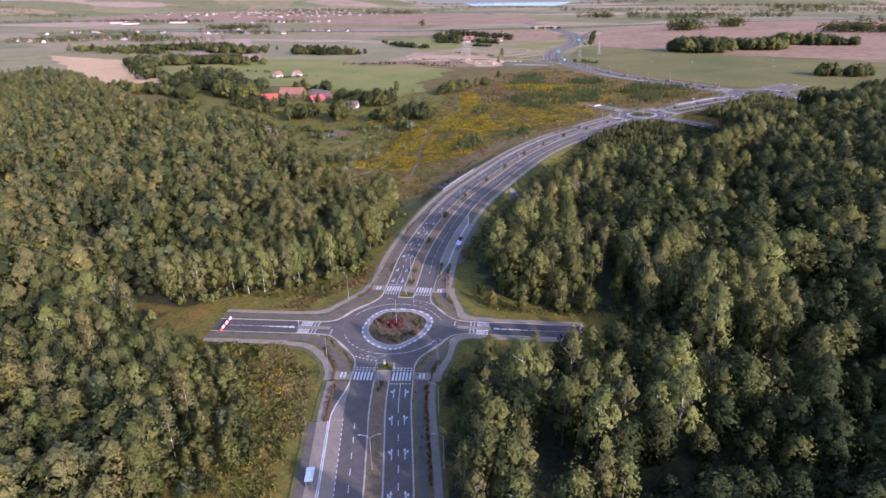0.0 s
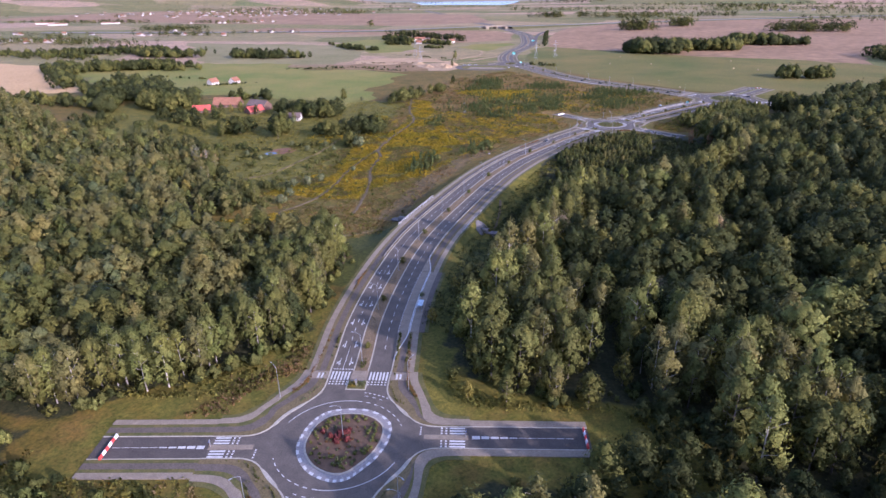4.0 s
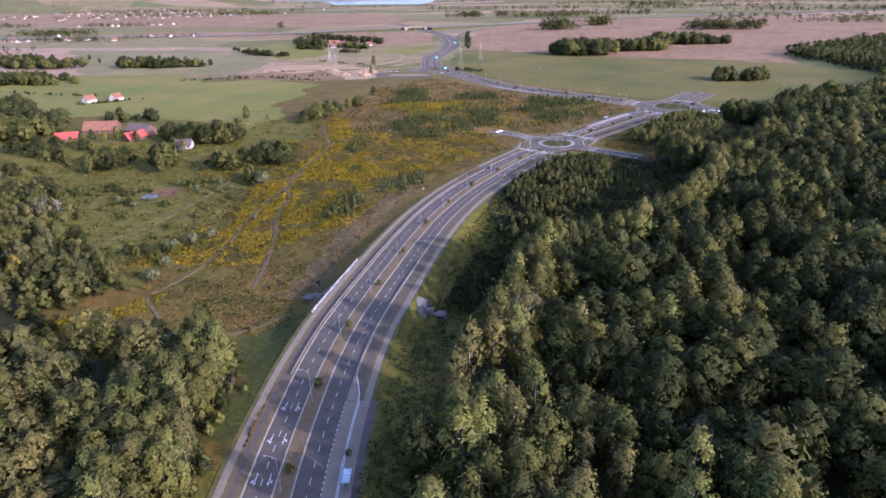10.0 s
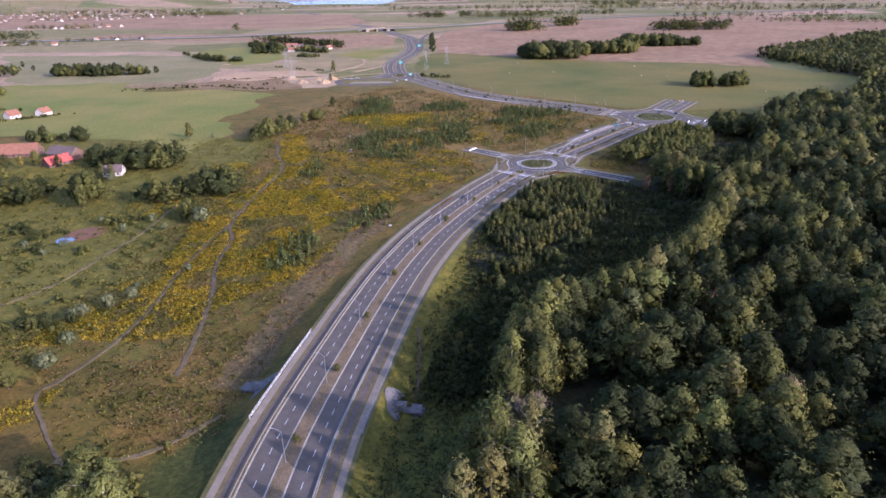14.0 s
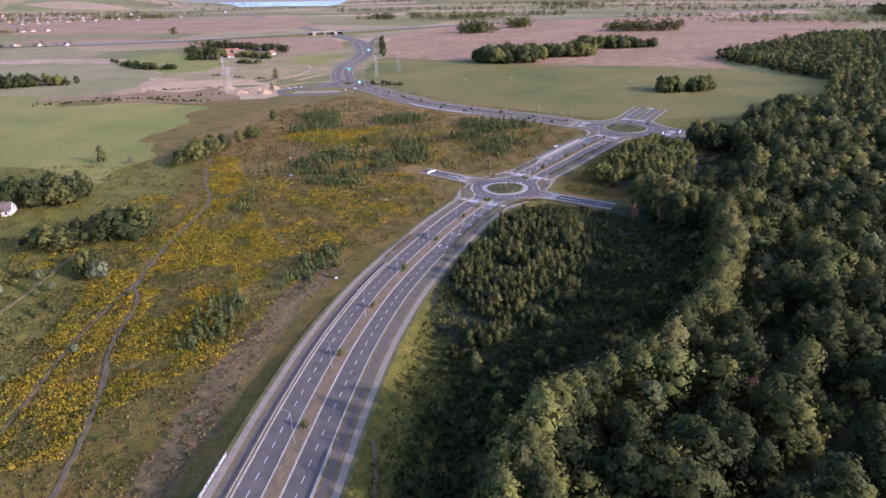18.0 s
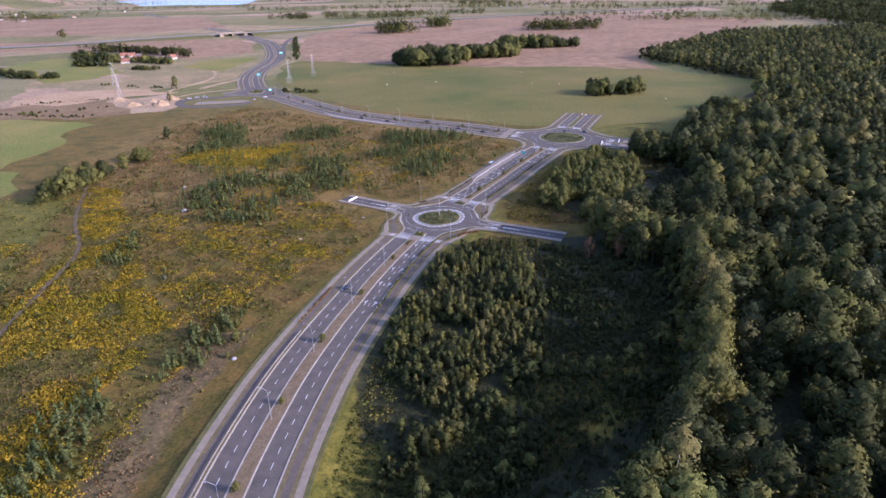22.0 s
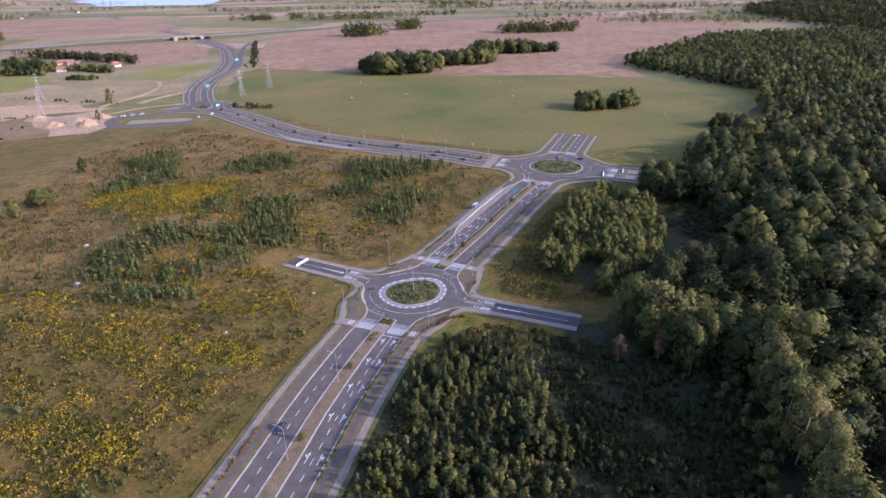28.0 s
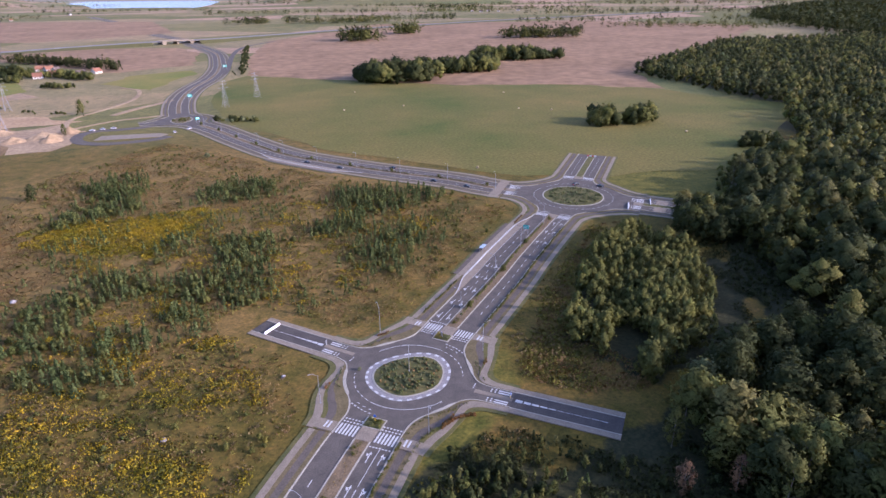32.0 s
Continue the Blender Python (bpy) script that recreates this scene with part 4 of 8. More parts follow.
for k, end in ((2, 92.0), (3, 66.0)):
    o, u, w = hubC.axis(k)
    l = np.array([o + u * r for r in np.linspace(38, end, 12)])
    tagged(ribbon("stub_road", l, -CW, CW, 0.085, ASPHALT, 0.2), "unfinished asphalt dual carriageway stub", "road")
    strips(l, 1, [("median", -MED, MED, 0.18, VERGE_G, "grassy median strip")])
    for a in (-1, 1):
        strips(l, a, [(n_, o0_, o1_, z_ + 0.08, m_, lb_) for n_, o0_, o1_, z_, m_, lb_ in [("kerb", MED, MED + KW, 0.13, KERB, "pale concrete kerb")] + SIDE])
        paint("lane_dashes", [[tuple(o + u * (r + q) + w * (a * (MED + KW + CW) / 2 + e)) for q, e in ((0, -0.1), (2.4, -0.1), (2.4, 0.1), (0, 0.1))] for r in np.arange(42, end - 6, 5.6)], "white lane dashes", 0.1)
for k in (0, 1, 2, 3):
    tagged(slab("refuge", hubC.rect(k, 33.0, 38.4, -MED - KW, MED + KW)[::-1], 0.1, CONCRETE, 0.2), "concrete paved crossing refuge", "refuge")
    for a in (-1, 1):
        stripes(hubC, k, 33.6, 37.6, *sorted((a * (MED + KW), a * CW)), "white zebra stripes over a carriageway")
tagged(slab("crossing_pavement", hubC.rect(3, 44.0, 50.0, -SW1, SW1)[::-1], 0.135, CONCRETE, 0.2), "pale concrete strip across the stub road", "pavement")
tagged(slab("crossing_pavement", hubC.rect(1, 40.0, 45.5, -SW1, SW1)[::-1], 0.135, CONCRETE, 0.2), "pale concrete strip across the road", "pavement")
fray = np.random.default_rng(3)
# service road, parking loop and tracks west of the far junction
lane = spline([(-70, 806), (-95, 792), (-126, 788), (-134, 770), (-126, 748), (-105, 738), (-75, 742), (-62, 752)], 3)
tagged(ribbon("service_road", lane, -4.5, 4.5, 0.1, ASPHALT, 0.2), "asphalt service loop", "road")
tagged(slab("parking_lot", [(-118, 752), (-70, 752), (-64, 760), (-72, 766), (-116, 768)], 0.13, CONCRETE, 0.2), "pale paved parking strip", "pavement")
for pts, wd in (([(-134, 790), (-150, 800), (-160, 850), (-140, 900), (-128, 950), (-135, 1010), (-160, 1040)], 2.2), ([(-150, 800), (-120, 830), (-80, 845)], 2.0), ([(-128, 858), (-112, 890), (-95, 915), (-88, 930)], 4.0)):
    tagged(ribbon("farm_track", spline(pts, 6), -wd, wd, 0.09, SAND, 0.2), "pale sandy track", "track")
for pts, wd, m, n, lb in (([(-140, 520), (-132, 481), (-121, 429), (-106, 385), (-107, 348), (-109, 315), (-108, 286), (-102, 270), (-100, 241), (-93, 217), (-88, 190), (-84, 160)], 0.85, SOIL, "meadow_track", "dark worn track through the meadow"), ([(-109, 289), (-114, 260), (-116, 240), (-114, 208), (-115, 174), (-118, 155), (-120, 145), (-109, 131), (-95, 116), (-89, 115), (-77, 108), (-66, 96), (-62, 84)], 0.55, SOIL, "meadow_track", "dark worn track through the meadow"),
                          ([(-6, 181), (-5, 169), (-5, 158), (-5, 145)], 0.5, SOIL, "footpath", "narrow trodden footpath on the embankment"), ([(-62, 140), (-68, 131), (-76, 121), (-90, 116), (-97, 117)], 0.9, VERGE, "meadow_track", "dry grassy track"), ([(-150, 322), (-165, 231), (-172, 205)], 1.0, VERGE, "meadow_track", "dry grassy track")):
    l = spline(pts, 2.5)
    ob = ribbon(n, l, -wd * fray.uniform(0.5, 1.35, len(l)), wd * fray.uniform(0.5, 1.35, len(l)), 0.0, m, 0.3)
    for v in ob.data.vertices:
        v.co.z += float(terrain(v.co.x, v.co.y)) + 0.3
    tagged(ob, lb, "track")
# ---- plants ----
rng = np.random.default_rng(7)


_OCT = np.array([(1, 0, 0), (0, 1, 0), (-1, 0, 0), (0, -1, 0), (0, 0, 1), (0, 0, -1)], float)
_OCT_F = np.array([(0, 1, 4), (1, 2, 4), (2, 3, 4), (3, 0, 4), (1, 0, 5), (2, 1, 5), (3, 2, 5), (0, 3, 5)])


def crown(kind, n, size):
    """One plant of unit height: a lumpy core of lobes under n small leaf clumps; corners and their soft normals."""
    if kind == "mat":           # low growth: a flat cushion of sprays
        a, rr = rng.uniform(0, 2 * math.pi, n), 1.25 * np.sqrt(rng.uniform(0, 1, n))
        c = np.stack([rr * np.cos(a), rr * np.sin(a), 0.18 + rng.uniform(0.2, 0.7, n) * (1.05 - 0.5 * rr)], 1)
        out = np.stack([0.5 * np.cos(a), 0.5 * np.sin(a), np.full(n, 0.9)], 1)
        core, core_n = np.zeros((0, 3, 3)), np.zeros((0, 3, 3))
    elif kind == "pine":
        z = rng.uniform(0.05, 1.0, n) ** 0.85
        rad = (1 - z) * 0.27 * (0.8 + 0.2 * np.sin(z * 34)) + 0.02
        a = rng.uniform(0, 2 * math.pi, n)
        rr = rad * np.sqrt(rng.uniform(0.35, 1, n))
        c = np.stack([rr * np.cos(a), rr * np.sin(a), z], 1)
        out = np.stack([np.cos(a), np.sin(a), np.full(n, 0.7)], 1)
        core, core_n = np.zeros((0, 3, 3)), np.zeros((0, 3, 3))
    else:
        lobes = {"broad": 17, "tall": 15, "bush": 9, "thin": 12}[kind]
        if n < 180:
            lobes = max(2, min(lobes, 7, n // 8))
        lo, hi, wide = {"broad": (0.22, 0.84, 0.3), "tall": (0.18, 0.88, 0.21), "bush": (0.22, 0.72, 0.45), "thin": (0.18, 0.92, 0.145)}[kind]
        lz = np.linspace(lo, hi, lobes) + rng.normal(scale=0.025, size=lobes)
        mid = (lz - lo) / (hi - lo)
        spread = wide * np.sqrt(np.clip(1 - (1.9 * (mid - 0.4)) ** 2 * 0.86, 0.03, 1))
        la = np.arange(lobes) * 2.4 + rng.uniform(-0.5, 0.5, lobes)
        k_in = rng.uniform(0.3, 0.85, lobes)
        lc = np.stack([spread * k_in * np.cos(la), spread * k_in * np.sin(la), lz], 1)
        lr = rng.uniform(0.075, 0.125, lobes) * {"broad": 1.25, "tall": 1.08, "bush": 1.9, "thin": 0.75}[kind]
        if n < 180:
            lr *= 1.6 if n < 60 else 1.4
        k = rng.integers(0, lobes, n)
        d = rng.normal(size=(n, 3))
        d[:, 2] += 0.35
        d /= np.linalg.norm(d, axis=1)[:, None]
        c = lc[k] + d * (lr[k] * rng.uniform(0.7, 1.15, n))[:, None] * (1, 1, 1.3)
        heart = np.array((0, 0, 0.42))
        out = 0.5 * d + 1.0 * (c - heart) * (1, 1, 0.5) / wide
        m = rng.uniform(size=n) < 0.45          # clumps spread over the whole crown close its gaps
        e = d[m] * np.array((wide * 1.02, wide * 1.02, (hi - lo) * 0.5 + 0.09)) * rng.uniform(0.84, 1.04, m.sum())[:, None]
        e *= np.where(e[:, 2:] > 0, 1 - 0.9 * e[:, 2:], 1) * (1, 1, 0) + (0, 0, 1)
        c[m] = e + (0, 0, 0.5 * (lo + hi))
        out[m] = d[m] * (1, 1, 0.7)
        dirs = _OCT[_OCT_F][None] * ((0.62, 0.62, 0.85) if n > 180 else (0.72, 0.72, 0.95))
        core = lc[:, None, None, :] + dirs * lr[:, None, None, None]
        core_n = 0.5 * dirs + 1.0 * (core - heart) * (1, 1, 0.5) / wide
        core, core_n = core.reshape(-1, 3, 3), core_n.reshape(-1, 3, 3)
        if n < 30:
            core, core_n = core[:0], core_n[:0]
    out /= np.linalg.norm(out, axis=1)[:, None]
    nrm = out + rng.normal(scale=0.42, size=(n, 3)) - (np.array((0, 0, 0.55)) if kind == "mat" else 0)
    nrm /= np.linalg.norm(nrm, axis=1)[:, None]
    up = np.array((0, 0, 1.0)) + 0.6 * out + rng.normal(scale=0.45, size=(n, 3))
    u = np.cross(up, nrm)
    u /= np.linalg.norm(u, axis=1)[:, None]
    v = np.cross(nrm, u)
    s = (size * rng.uniform(0.6, 1.3, n))[:, None]
    q = np.stack([c - u * s * 0.85 - v * s * 0.8, c + u * s * 0.85 - v * s * 0.8, c + v * s * 1.4], 1)
    soft = out + rng.normal(scale=0.2, size=(n, 3))
    q_n = np.repeat(soft[:, None, :], 3, 1)
    q, q_n = np.concatenate([q, core]), np.concatenate([q_n, core_n])
    q_n /= np.linalg.norm(q_n, axis=2)[..., None] + 1e-9
    return np.stack([q, q_n])


def tri_mesh(name, q, material, tone=None, soft=None):
    n = len(q)
    me = bpy.data.meshes.new(name)
    me.vertices.add(n * 3)
    me.vertices.foreach_set("co", np.ascontiguousarray(q.reshape(-1), np.float32))
    me.loops.add(n * 3)
    me.loops.foreach_set("vertex_index", np.arange(n * 3, dtype=np.int32))
    me.polygons.add(n)
    me.polygons.foreach_set("loop_start", np.arange(0, n * 3, 3, dtype=np.int32))
    me.update(calc_edges=True)
    me.materials.append(material)
    a = me.attributes.new("tone", "FLOAT", "FACE")
    a.data.foreach_set("value", np.full(n, 0.5, np.float32) if tone is None else np.ascontiguousarray(tone, np.float32))
    if soft is not None:
        a = me.attributes.new("custom_normal", "FLOAT_VECTOR", "POINT")
        a.data.foreach_set("vector", np.ascontiguousarray(soft.reshape(-1), np.float32))
    return me


def scatter(poly, spacing, jitter=0.48):
    xs, ys = [p[0] for p in poly], [p[1] for p in poly]
    X, Y = np.meshgrid(np.arange(min(xs), max(xs), spacing), np.arange(min(ys), max(ys), spacing))
    X, Y = (q.ravel() + rng.uniform(-jitter, jitter, q.size) * spacing for q in (X, Y))
    m = inside(poly, X, Y)
    return np.stack([X[m], Y[m]], 1)


def grove(name, places, heights, kinds, count, size, material, label, category="trees", z=None):
    """One joined mesh of many crowns."""
    if not len(places):
        return
    temps = [crown(k, count, size) for k in kinds for _ in range(7)]
    z = terrain(places[:, 0], places[:, 1]) if z is None else np.full(len(places), z)
    tones = np.clip(rng.normal(0.48, 0.17, len(places)), 0, 1)
    qs, ns, ts = [], [], []
    for i, (p, h) in enumerate(zip(places, heights)):
        t, tn = temps[rng.integers(len(temps))]
        a, w = rng.uniform(0, 2 * math.pi), rng.uniform(0.95, 1.3) * (0.95 if name == "young_trees" else 1.18 if category == "trees" else 1.0)
        turn = np.array(((math.cos(a), -math.sin(a), 0), (math.sin(a), math.cos(a), 0), (0, 0, 1))).T
        qs.append(((t * (w, w, 1)) @ turn * h + (p[0], p[1], z[i])).astype(np.float32))
        ns.append((tn @ turn).astype(np.float32))
        ts.append(np.full(len(t), tones[i], np.float32))
    tagged(new(name, tri_mesh(name, np.concatenate(qs), material, np.concatenate(ts), np.concatenate(ns))), label, category, kind="stuff")


ROADS = np.concatenate([SOUTH_END, SOUTH, MAIN, NORTH, WEST])
STUBS = np.concatenate([np.array([np.array(h.axis(k)[0]) + h.axis(k)[1] * r for r in np.linspace(10, e, 16)]) for h, k, e in ((hubA, 2, 66), (hubA, 3, 68), (hubB, 2, 66), (hubB, 3, 68), (hubC, 2, 96), (hubC, 3, 72))])


def clear(p, road=20.0, stub=11.5):
    """Leaves out what would stand on a road."""
    d = np.full(len(p), 1e9)
    for q in ROADS[::2]:
        d = np.minimum(d, np.hypot(*(p - q).T) - road)
    for q in STUBS:
        d = np.minimum(d, np.hypot(*(p - q).T) - stub)
    for c, r in ((RA, 35), (RB, 35), (RC, 40)):
        d = np.minimum(d, np.hypot(*(p - np.array(c)).T) - r)
    return p[d > 0]


# trees that stand by themselves along the edges of the woods
def tree_kind(name, label, kind, height, count, size, leaf, bark, lean=0.0):
    t = thing(name, label, "tree", group="roadside trees")
    q, soft = crown(kind, count, size)
    me = tri_mesh("crown", q * height, leaf, None, soft)
    c = new("crown", me)
    c.parent = t
    bm = bmesh.new()
    tube(bm, (0, 0, -0.4), (lean, 0, height * 0.55), 0.02 * height * 0.6, 0.006 * height, 7)
    tube(bm, (lean, 0, height * 0.55), (lean * 1.3, 0.1, height * 0.86), 0.006 * height, 0.002 * height, 5)
    for j in range(5):
        a, zz = j * 2.4 + height, height * (0.32 + 0.1 * j)
        w = height * 0.14
        tube(bm, (lean * 0.6, 0, zz), (math.cos(a) * w, math.sin(a) * w, zz + height * 0.12), 0.004 * height, 0.0015 * height, 5)
    part("trunk", bm, bark, t)
    return t


KINDS = [tree_kind("birch_tree", "slender birch with pale bark and olive leaves", "tall", 15.0, 600, 0.017, LEAF_B, BIRCH, 0.2), tree_kind("birch_tree", "slender birch with pale bark and olive leaves", "thin", 14.0, 520, 0.017, LEAF_B, BIRCH, -0.2),
         tree_kind("alder_tree", "dark green alder at the edge of the wood", "broad", 14.0, 640, 0.019, LEAF_A, BARK, 0.1), tree_kind("alder_tree", "dark green alder at the edge of the wood", "tall", 15.0, 600, 0.018, LEAF_A, BARK, 0.0),
         tree_kind("oak_tree", "broad oak with dark green crown", "broad", 13.0, 660, 0.02, LEAF_C, BARK, 0.1), tree_kind("maple_tree", "small maple turning yellow-green", "broad", 9.0, 520, 0.022, LEAF_Y, BARK, 0.1),
         tree_kind("aspen_tree", "tall aspen with light green leaves", "tall", 16.0, 620, 0.017, LEAF_G, BIRCH, 0.15), tree_kind("willow_bush", "round grey-green willow bush", "bush", 5.0, 340, 0.034, SHRUB_G, BARK, 0.0),
         tree_kind("birch_tree", "nearly leafless birch with pale grey-brown twigs", "broad", 15.0, 640, 0.012, TWIG, BIRCH, 0.2), tree_kind("alder_tree", "alder with rusty brown withered leaves", "tall", 13.0, 420, 0.018, RUST, BARK, 0.1)]
_used = set()


def plant(kind, x, y, scale=1.0, turn=None, z=None):
    t = KINDS[kind]
    z = float(terrain(x, y)) if z is None else z
    m = pose(x, y, z, 0, 0, rng.uniform(0, 360)) @ Matrix.Diagonal((scale * rng.uniform(0.9, 1.1), scale * rng.uniform(0.9, 1.1), scale, 1))
    if kind not in _used:
        _used.add(kind)
        t.matrix_basis = m
    else:
        n = copy_thing(t, Matrix.Identity(4))
        n.matrix_basis = m


WOOD = [(0.24, ["broad", "tall"], LEAF_C, 0.92), (0.10, ["broad", "tall"], LEAF_H, 0.95), (0.24, ["broad", "tall"], LEAF_A, 1.0), (0.20, ["tall", "thin", "broad"], LEAF_B, 1.08), (0.09, ["tall", "broad"], LEAF_D, 1.05), (0.10, ["tall", "broad"], LEAF_G, 1.0), (0.03, ["broad"], LEAF_Y, 0.75)]
WOOD_W = [(0.20, ["tall", "broad"], LEAF_C, 0.92), (0.10, ["broad", "tall"], LEAF_H, 0.95), (0.26, ["tall", "thin"], LEAF_A, 1.0), (0.25, ["tall", "thin"], LEAF_B, 1.06), (0.08, ["tall", "thin"], LEAF_D, 1.05), (0.09, ["tall"], LEAF_G, 1.0), (0.02, ["broad"], LEAF_Y, 0.75)]
# more dark leaves than WOOD: the eastern wood's shade is put into colour
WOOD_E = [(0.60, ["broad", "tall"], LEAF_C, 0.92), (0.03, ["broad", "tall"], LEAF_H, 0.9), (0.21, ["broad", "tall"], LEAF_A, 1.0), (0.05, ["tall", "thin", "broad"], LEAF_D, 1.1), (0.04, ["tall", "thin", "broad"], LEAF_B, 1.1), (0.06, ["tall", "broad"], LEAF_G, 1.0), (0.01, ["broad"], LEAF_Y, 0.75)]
# south-eastern wood: mostly dark leaves, its shade put into their colour
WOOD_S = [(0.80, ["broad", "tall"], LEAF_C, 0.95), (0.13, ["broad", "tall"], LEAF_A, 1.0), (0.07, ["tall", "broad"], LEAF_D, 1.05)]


def mixed(name, poly, spacing, h, count, size, shares, label, edge=None, road=20.0, gaps=0.0, uneven=0.5):
    """A wood of several species; uneven: how far one tree stands above or below the next; edge: how many of its trees nearest to the road stand by themselves."""
    p = clear(scatter(poly, spacing), road)
    p = p[np.hypot(p[:, 0] + 139, (p[:, 1] + 3) * 0.8) > 7.5]          # a glade in the western wood
    if gaps:
        n = np.array([noise.fractal(Vector((x * 0.035, y * 0.035, 9.0)), 1.0, 2.0, 2) for x, y in p])
        p = p[n < np.quantile(n, 1 - gaps)]
    u = rng.uniform(size=len(p))
    drift = 0.5 + 0.5 * np.sin(p[:, 0] * 0.055 + 2.2 * np.sin(p[:, 1] * 0.04) + 1.3 * np.sin(p[:, 0] * 0.13 + p[:, 1] * 0.09))
    u = np.clip(u * 0.62 + 0.38 * drift, 0, 0.999)
    if edge:
        d = np.full(len(p), 1e9)
        for q in np.concatenate([SOUTH, MAIN, STUBS]):
            d = np.minimum(d, np.hypot(*(p - q).T))
        order = np.argsort(d)
        for i in order[:edge]:
            k = int(rng.choice([0, 1, 2, 3, 4, 6, 6, 5], p=[0.14, 0.12, 0.18, 0.18, 0.1, 0.12, 0.1, 0.06]))
            plant(k, *p[i], (rng.uniform(0.95, 1.22) if p[i][0] > 0 and p[i][1] > 100 else rng.uniform(0.72, 1.1)) * (h[1] / 16))
        p, u = p[order[edge:]], u[order[edge:]]
    hs = h[0] + (h[1] - h[0]) * (uneven * rng.uniform(size=len(p)) ** (1.0 if uneven < 0.6 else 1.5) + (1 - uneven) * (0.5 + 0.5 * np.sin(p[:, 0] * 0.16 + 2.1 * np.sin(p[:, 1] * 0.13) + 0.8 * np.sin(p[:, 0] * 0.31 - p[:, 1] * 0.27))))
    lo = 0.0
    for share, kinds, material, tall in shares:
        m = (u >= lo) & (u < lo + share)
        lo += share
        grove(name, p[m], hs[m] * tall, kinds, count, size, material, label)


# woods: close to the road, then further off
mixed("woodland", [(-54, 28), (-60, 60), (-64, 92), (-77, 106), (-115, 96), (-115, -24), (-104, -24), (-92, -12), (-70, 4)], 5.0, (9, 21), 330, 0.0225, WOOD_W, "dense birch and alder woodland", 70, gaps=0.1, uneven=0.42)
mixed("woodland", [(-115, 96), (-135, 92), (-175, 128), (-212, 180), (-260, 208), (-260, -26), (-115, -26)], 5.8, (9, 21), 130, 0.031, WOOD_W, "dense mixed deciduous woodland", gaps=0.12, uneven=0.42)
mixed("woodland", [(-260, 215), (-302, 259), (-336, 267), (-369, 275), (-448, 342), (-565, 422), (-696, 502), (-750, 520), (-750, -26), (-260, -26)], 7.4, (9, 18), 80, 0.040, WOOD_W, "mixed deciduous woodland further off", gaps=0.06)
mixed("woodland", [(-320, 281), (-314, 306), (-257, 276), (-207, 215), (-183, 178), (-156, 172), (-130, 150), (-137, 132), (-152, 124), (-175, 130), (-212, 182), (-260, 212), (-300, 260)], 5.6, (5, 13), 130, 0.031, WOOD_W, "mixed trees and tall scrub beside the wet meadow", gaps=0.12)
mixed("woodland", [(-72, -62), (-86, -64), (-102, -58), (-113, -40), (-125, -32), (-125, -125), (-47, -125), (-50, -112), (-58, -84)], 5.4, (11, 21), 360, 0.0225, WOOD_W, "dense birch and alder woodland", 60, gaps=0.08, uneven=0.42)
mixed("woodland", [(-125, -125), (-47, -125), (-30, -190), (-125, -190)], 9.0, (12, 20), 60, 0.045, WOOD, "mixed deciduous woodland further off")
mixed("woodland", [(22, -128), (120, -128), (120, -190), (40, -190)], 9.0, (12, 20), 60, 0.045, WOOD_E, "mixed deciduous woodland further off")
mixed("woodland", [(-125, -32), (-300, -30), (-300, -190), (-125, -190)], 7.0, (12, 20), 110, 0.032, WOOD, "dense mixed deciduous woodland")
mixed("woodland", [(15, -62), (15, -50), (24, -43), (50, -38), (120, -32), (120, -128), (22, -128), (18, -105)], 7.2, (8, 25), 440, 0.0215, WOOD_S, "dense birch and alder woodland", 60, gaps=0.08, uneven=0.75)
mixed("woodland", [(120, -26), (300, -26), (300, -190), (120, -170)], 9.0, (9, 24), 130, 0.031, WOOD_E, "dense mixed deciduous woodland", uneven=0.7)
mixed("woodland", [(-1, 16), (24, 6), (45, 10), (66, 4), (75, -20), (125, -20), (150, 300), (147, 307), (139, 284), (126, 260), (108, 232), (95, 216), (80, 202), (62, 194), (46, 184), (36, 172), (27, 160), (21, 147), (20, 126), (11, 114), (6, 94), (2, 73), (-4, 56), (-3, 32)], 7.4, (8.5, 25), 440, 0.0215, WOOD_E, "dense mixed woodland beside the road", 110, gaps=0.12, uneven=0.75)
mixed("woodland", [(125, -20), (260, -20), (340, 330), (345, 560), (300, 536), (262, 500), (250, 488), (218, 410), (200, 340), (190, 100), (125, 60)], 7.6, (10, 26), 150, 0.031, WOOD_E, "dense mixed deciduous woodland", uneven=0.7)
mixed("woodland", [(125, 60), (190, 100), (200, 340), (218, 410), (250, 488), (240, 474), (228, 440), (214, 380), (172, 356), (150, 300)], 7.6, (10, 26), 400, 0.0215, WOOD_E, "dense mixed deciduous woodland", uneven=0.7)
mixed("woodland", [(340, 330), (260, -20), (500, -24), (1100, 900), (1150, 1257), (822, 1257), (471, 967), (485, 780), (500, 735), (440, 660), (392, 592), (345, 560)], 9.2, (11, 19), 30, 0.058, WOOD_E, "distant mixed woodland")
mixed("woodland", [(126, 322), (142, 305), (152, 298), (176, 354), (200, 380), (172, 368), (140, 356), (128, 346)], 6.8, (13, 21), 480, 0.026, WOOD_E, "loose group of trees beside the clearing")
p = scatter([(1000, 800), (2400, 1500), (3600, 2600), (3400, 3600), (2400, 2700), (1500, 2050), (1150, 1257)], 19.0)
grove("woodland", p, rng.uniform(13, 22, len(p)) * 1.5, ["broad"], 20, 0.11, LEAF_C, "dark woods towards the horizon")
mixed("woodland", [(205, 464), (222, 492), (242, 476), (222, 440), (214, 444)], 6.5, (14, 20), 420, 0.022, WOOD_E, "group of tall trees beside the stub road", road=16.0)
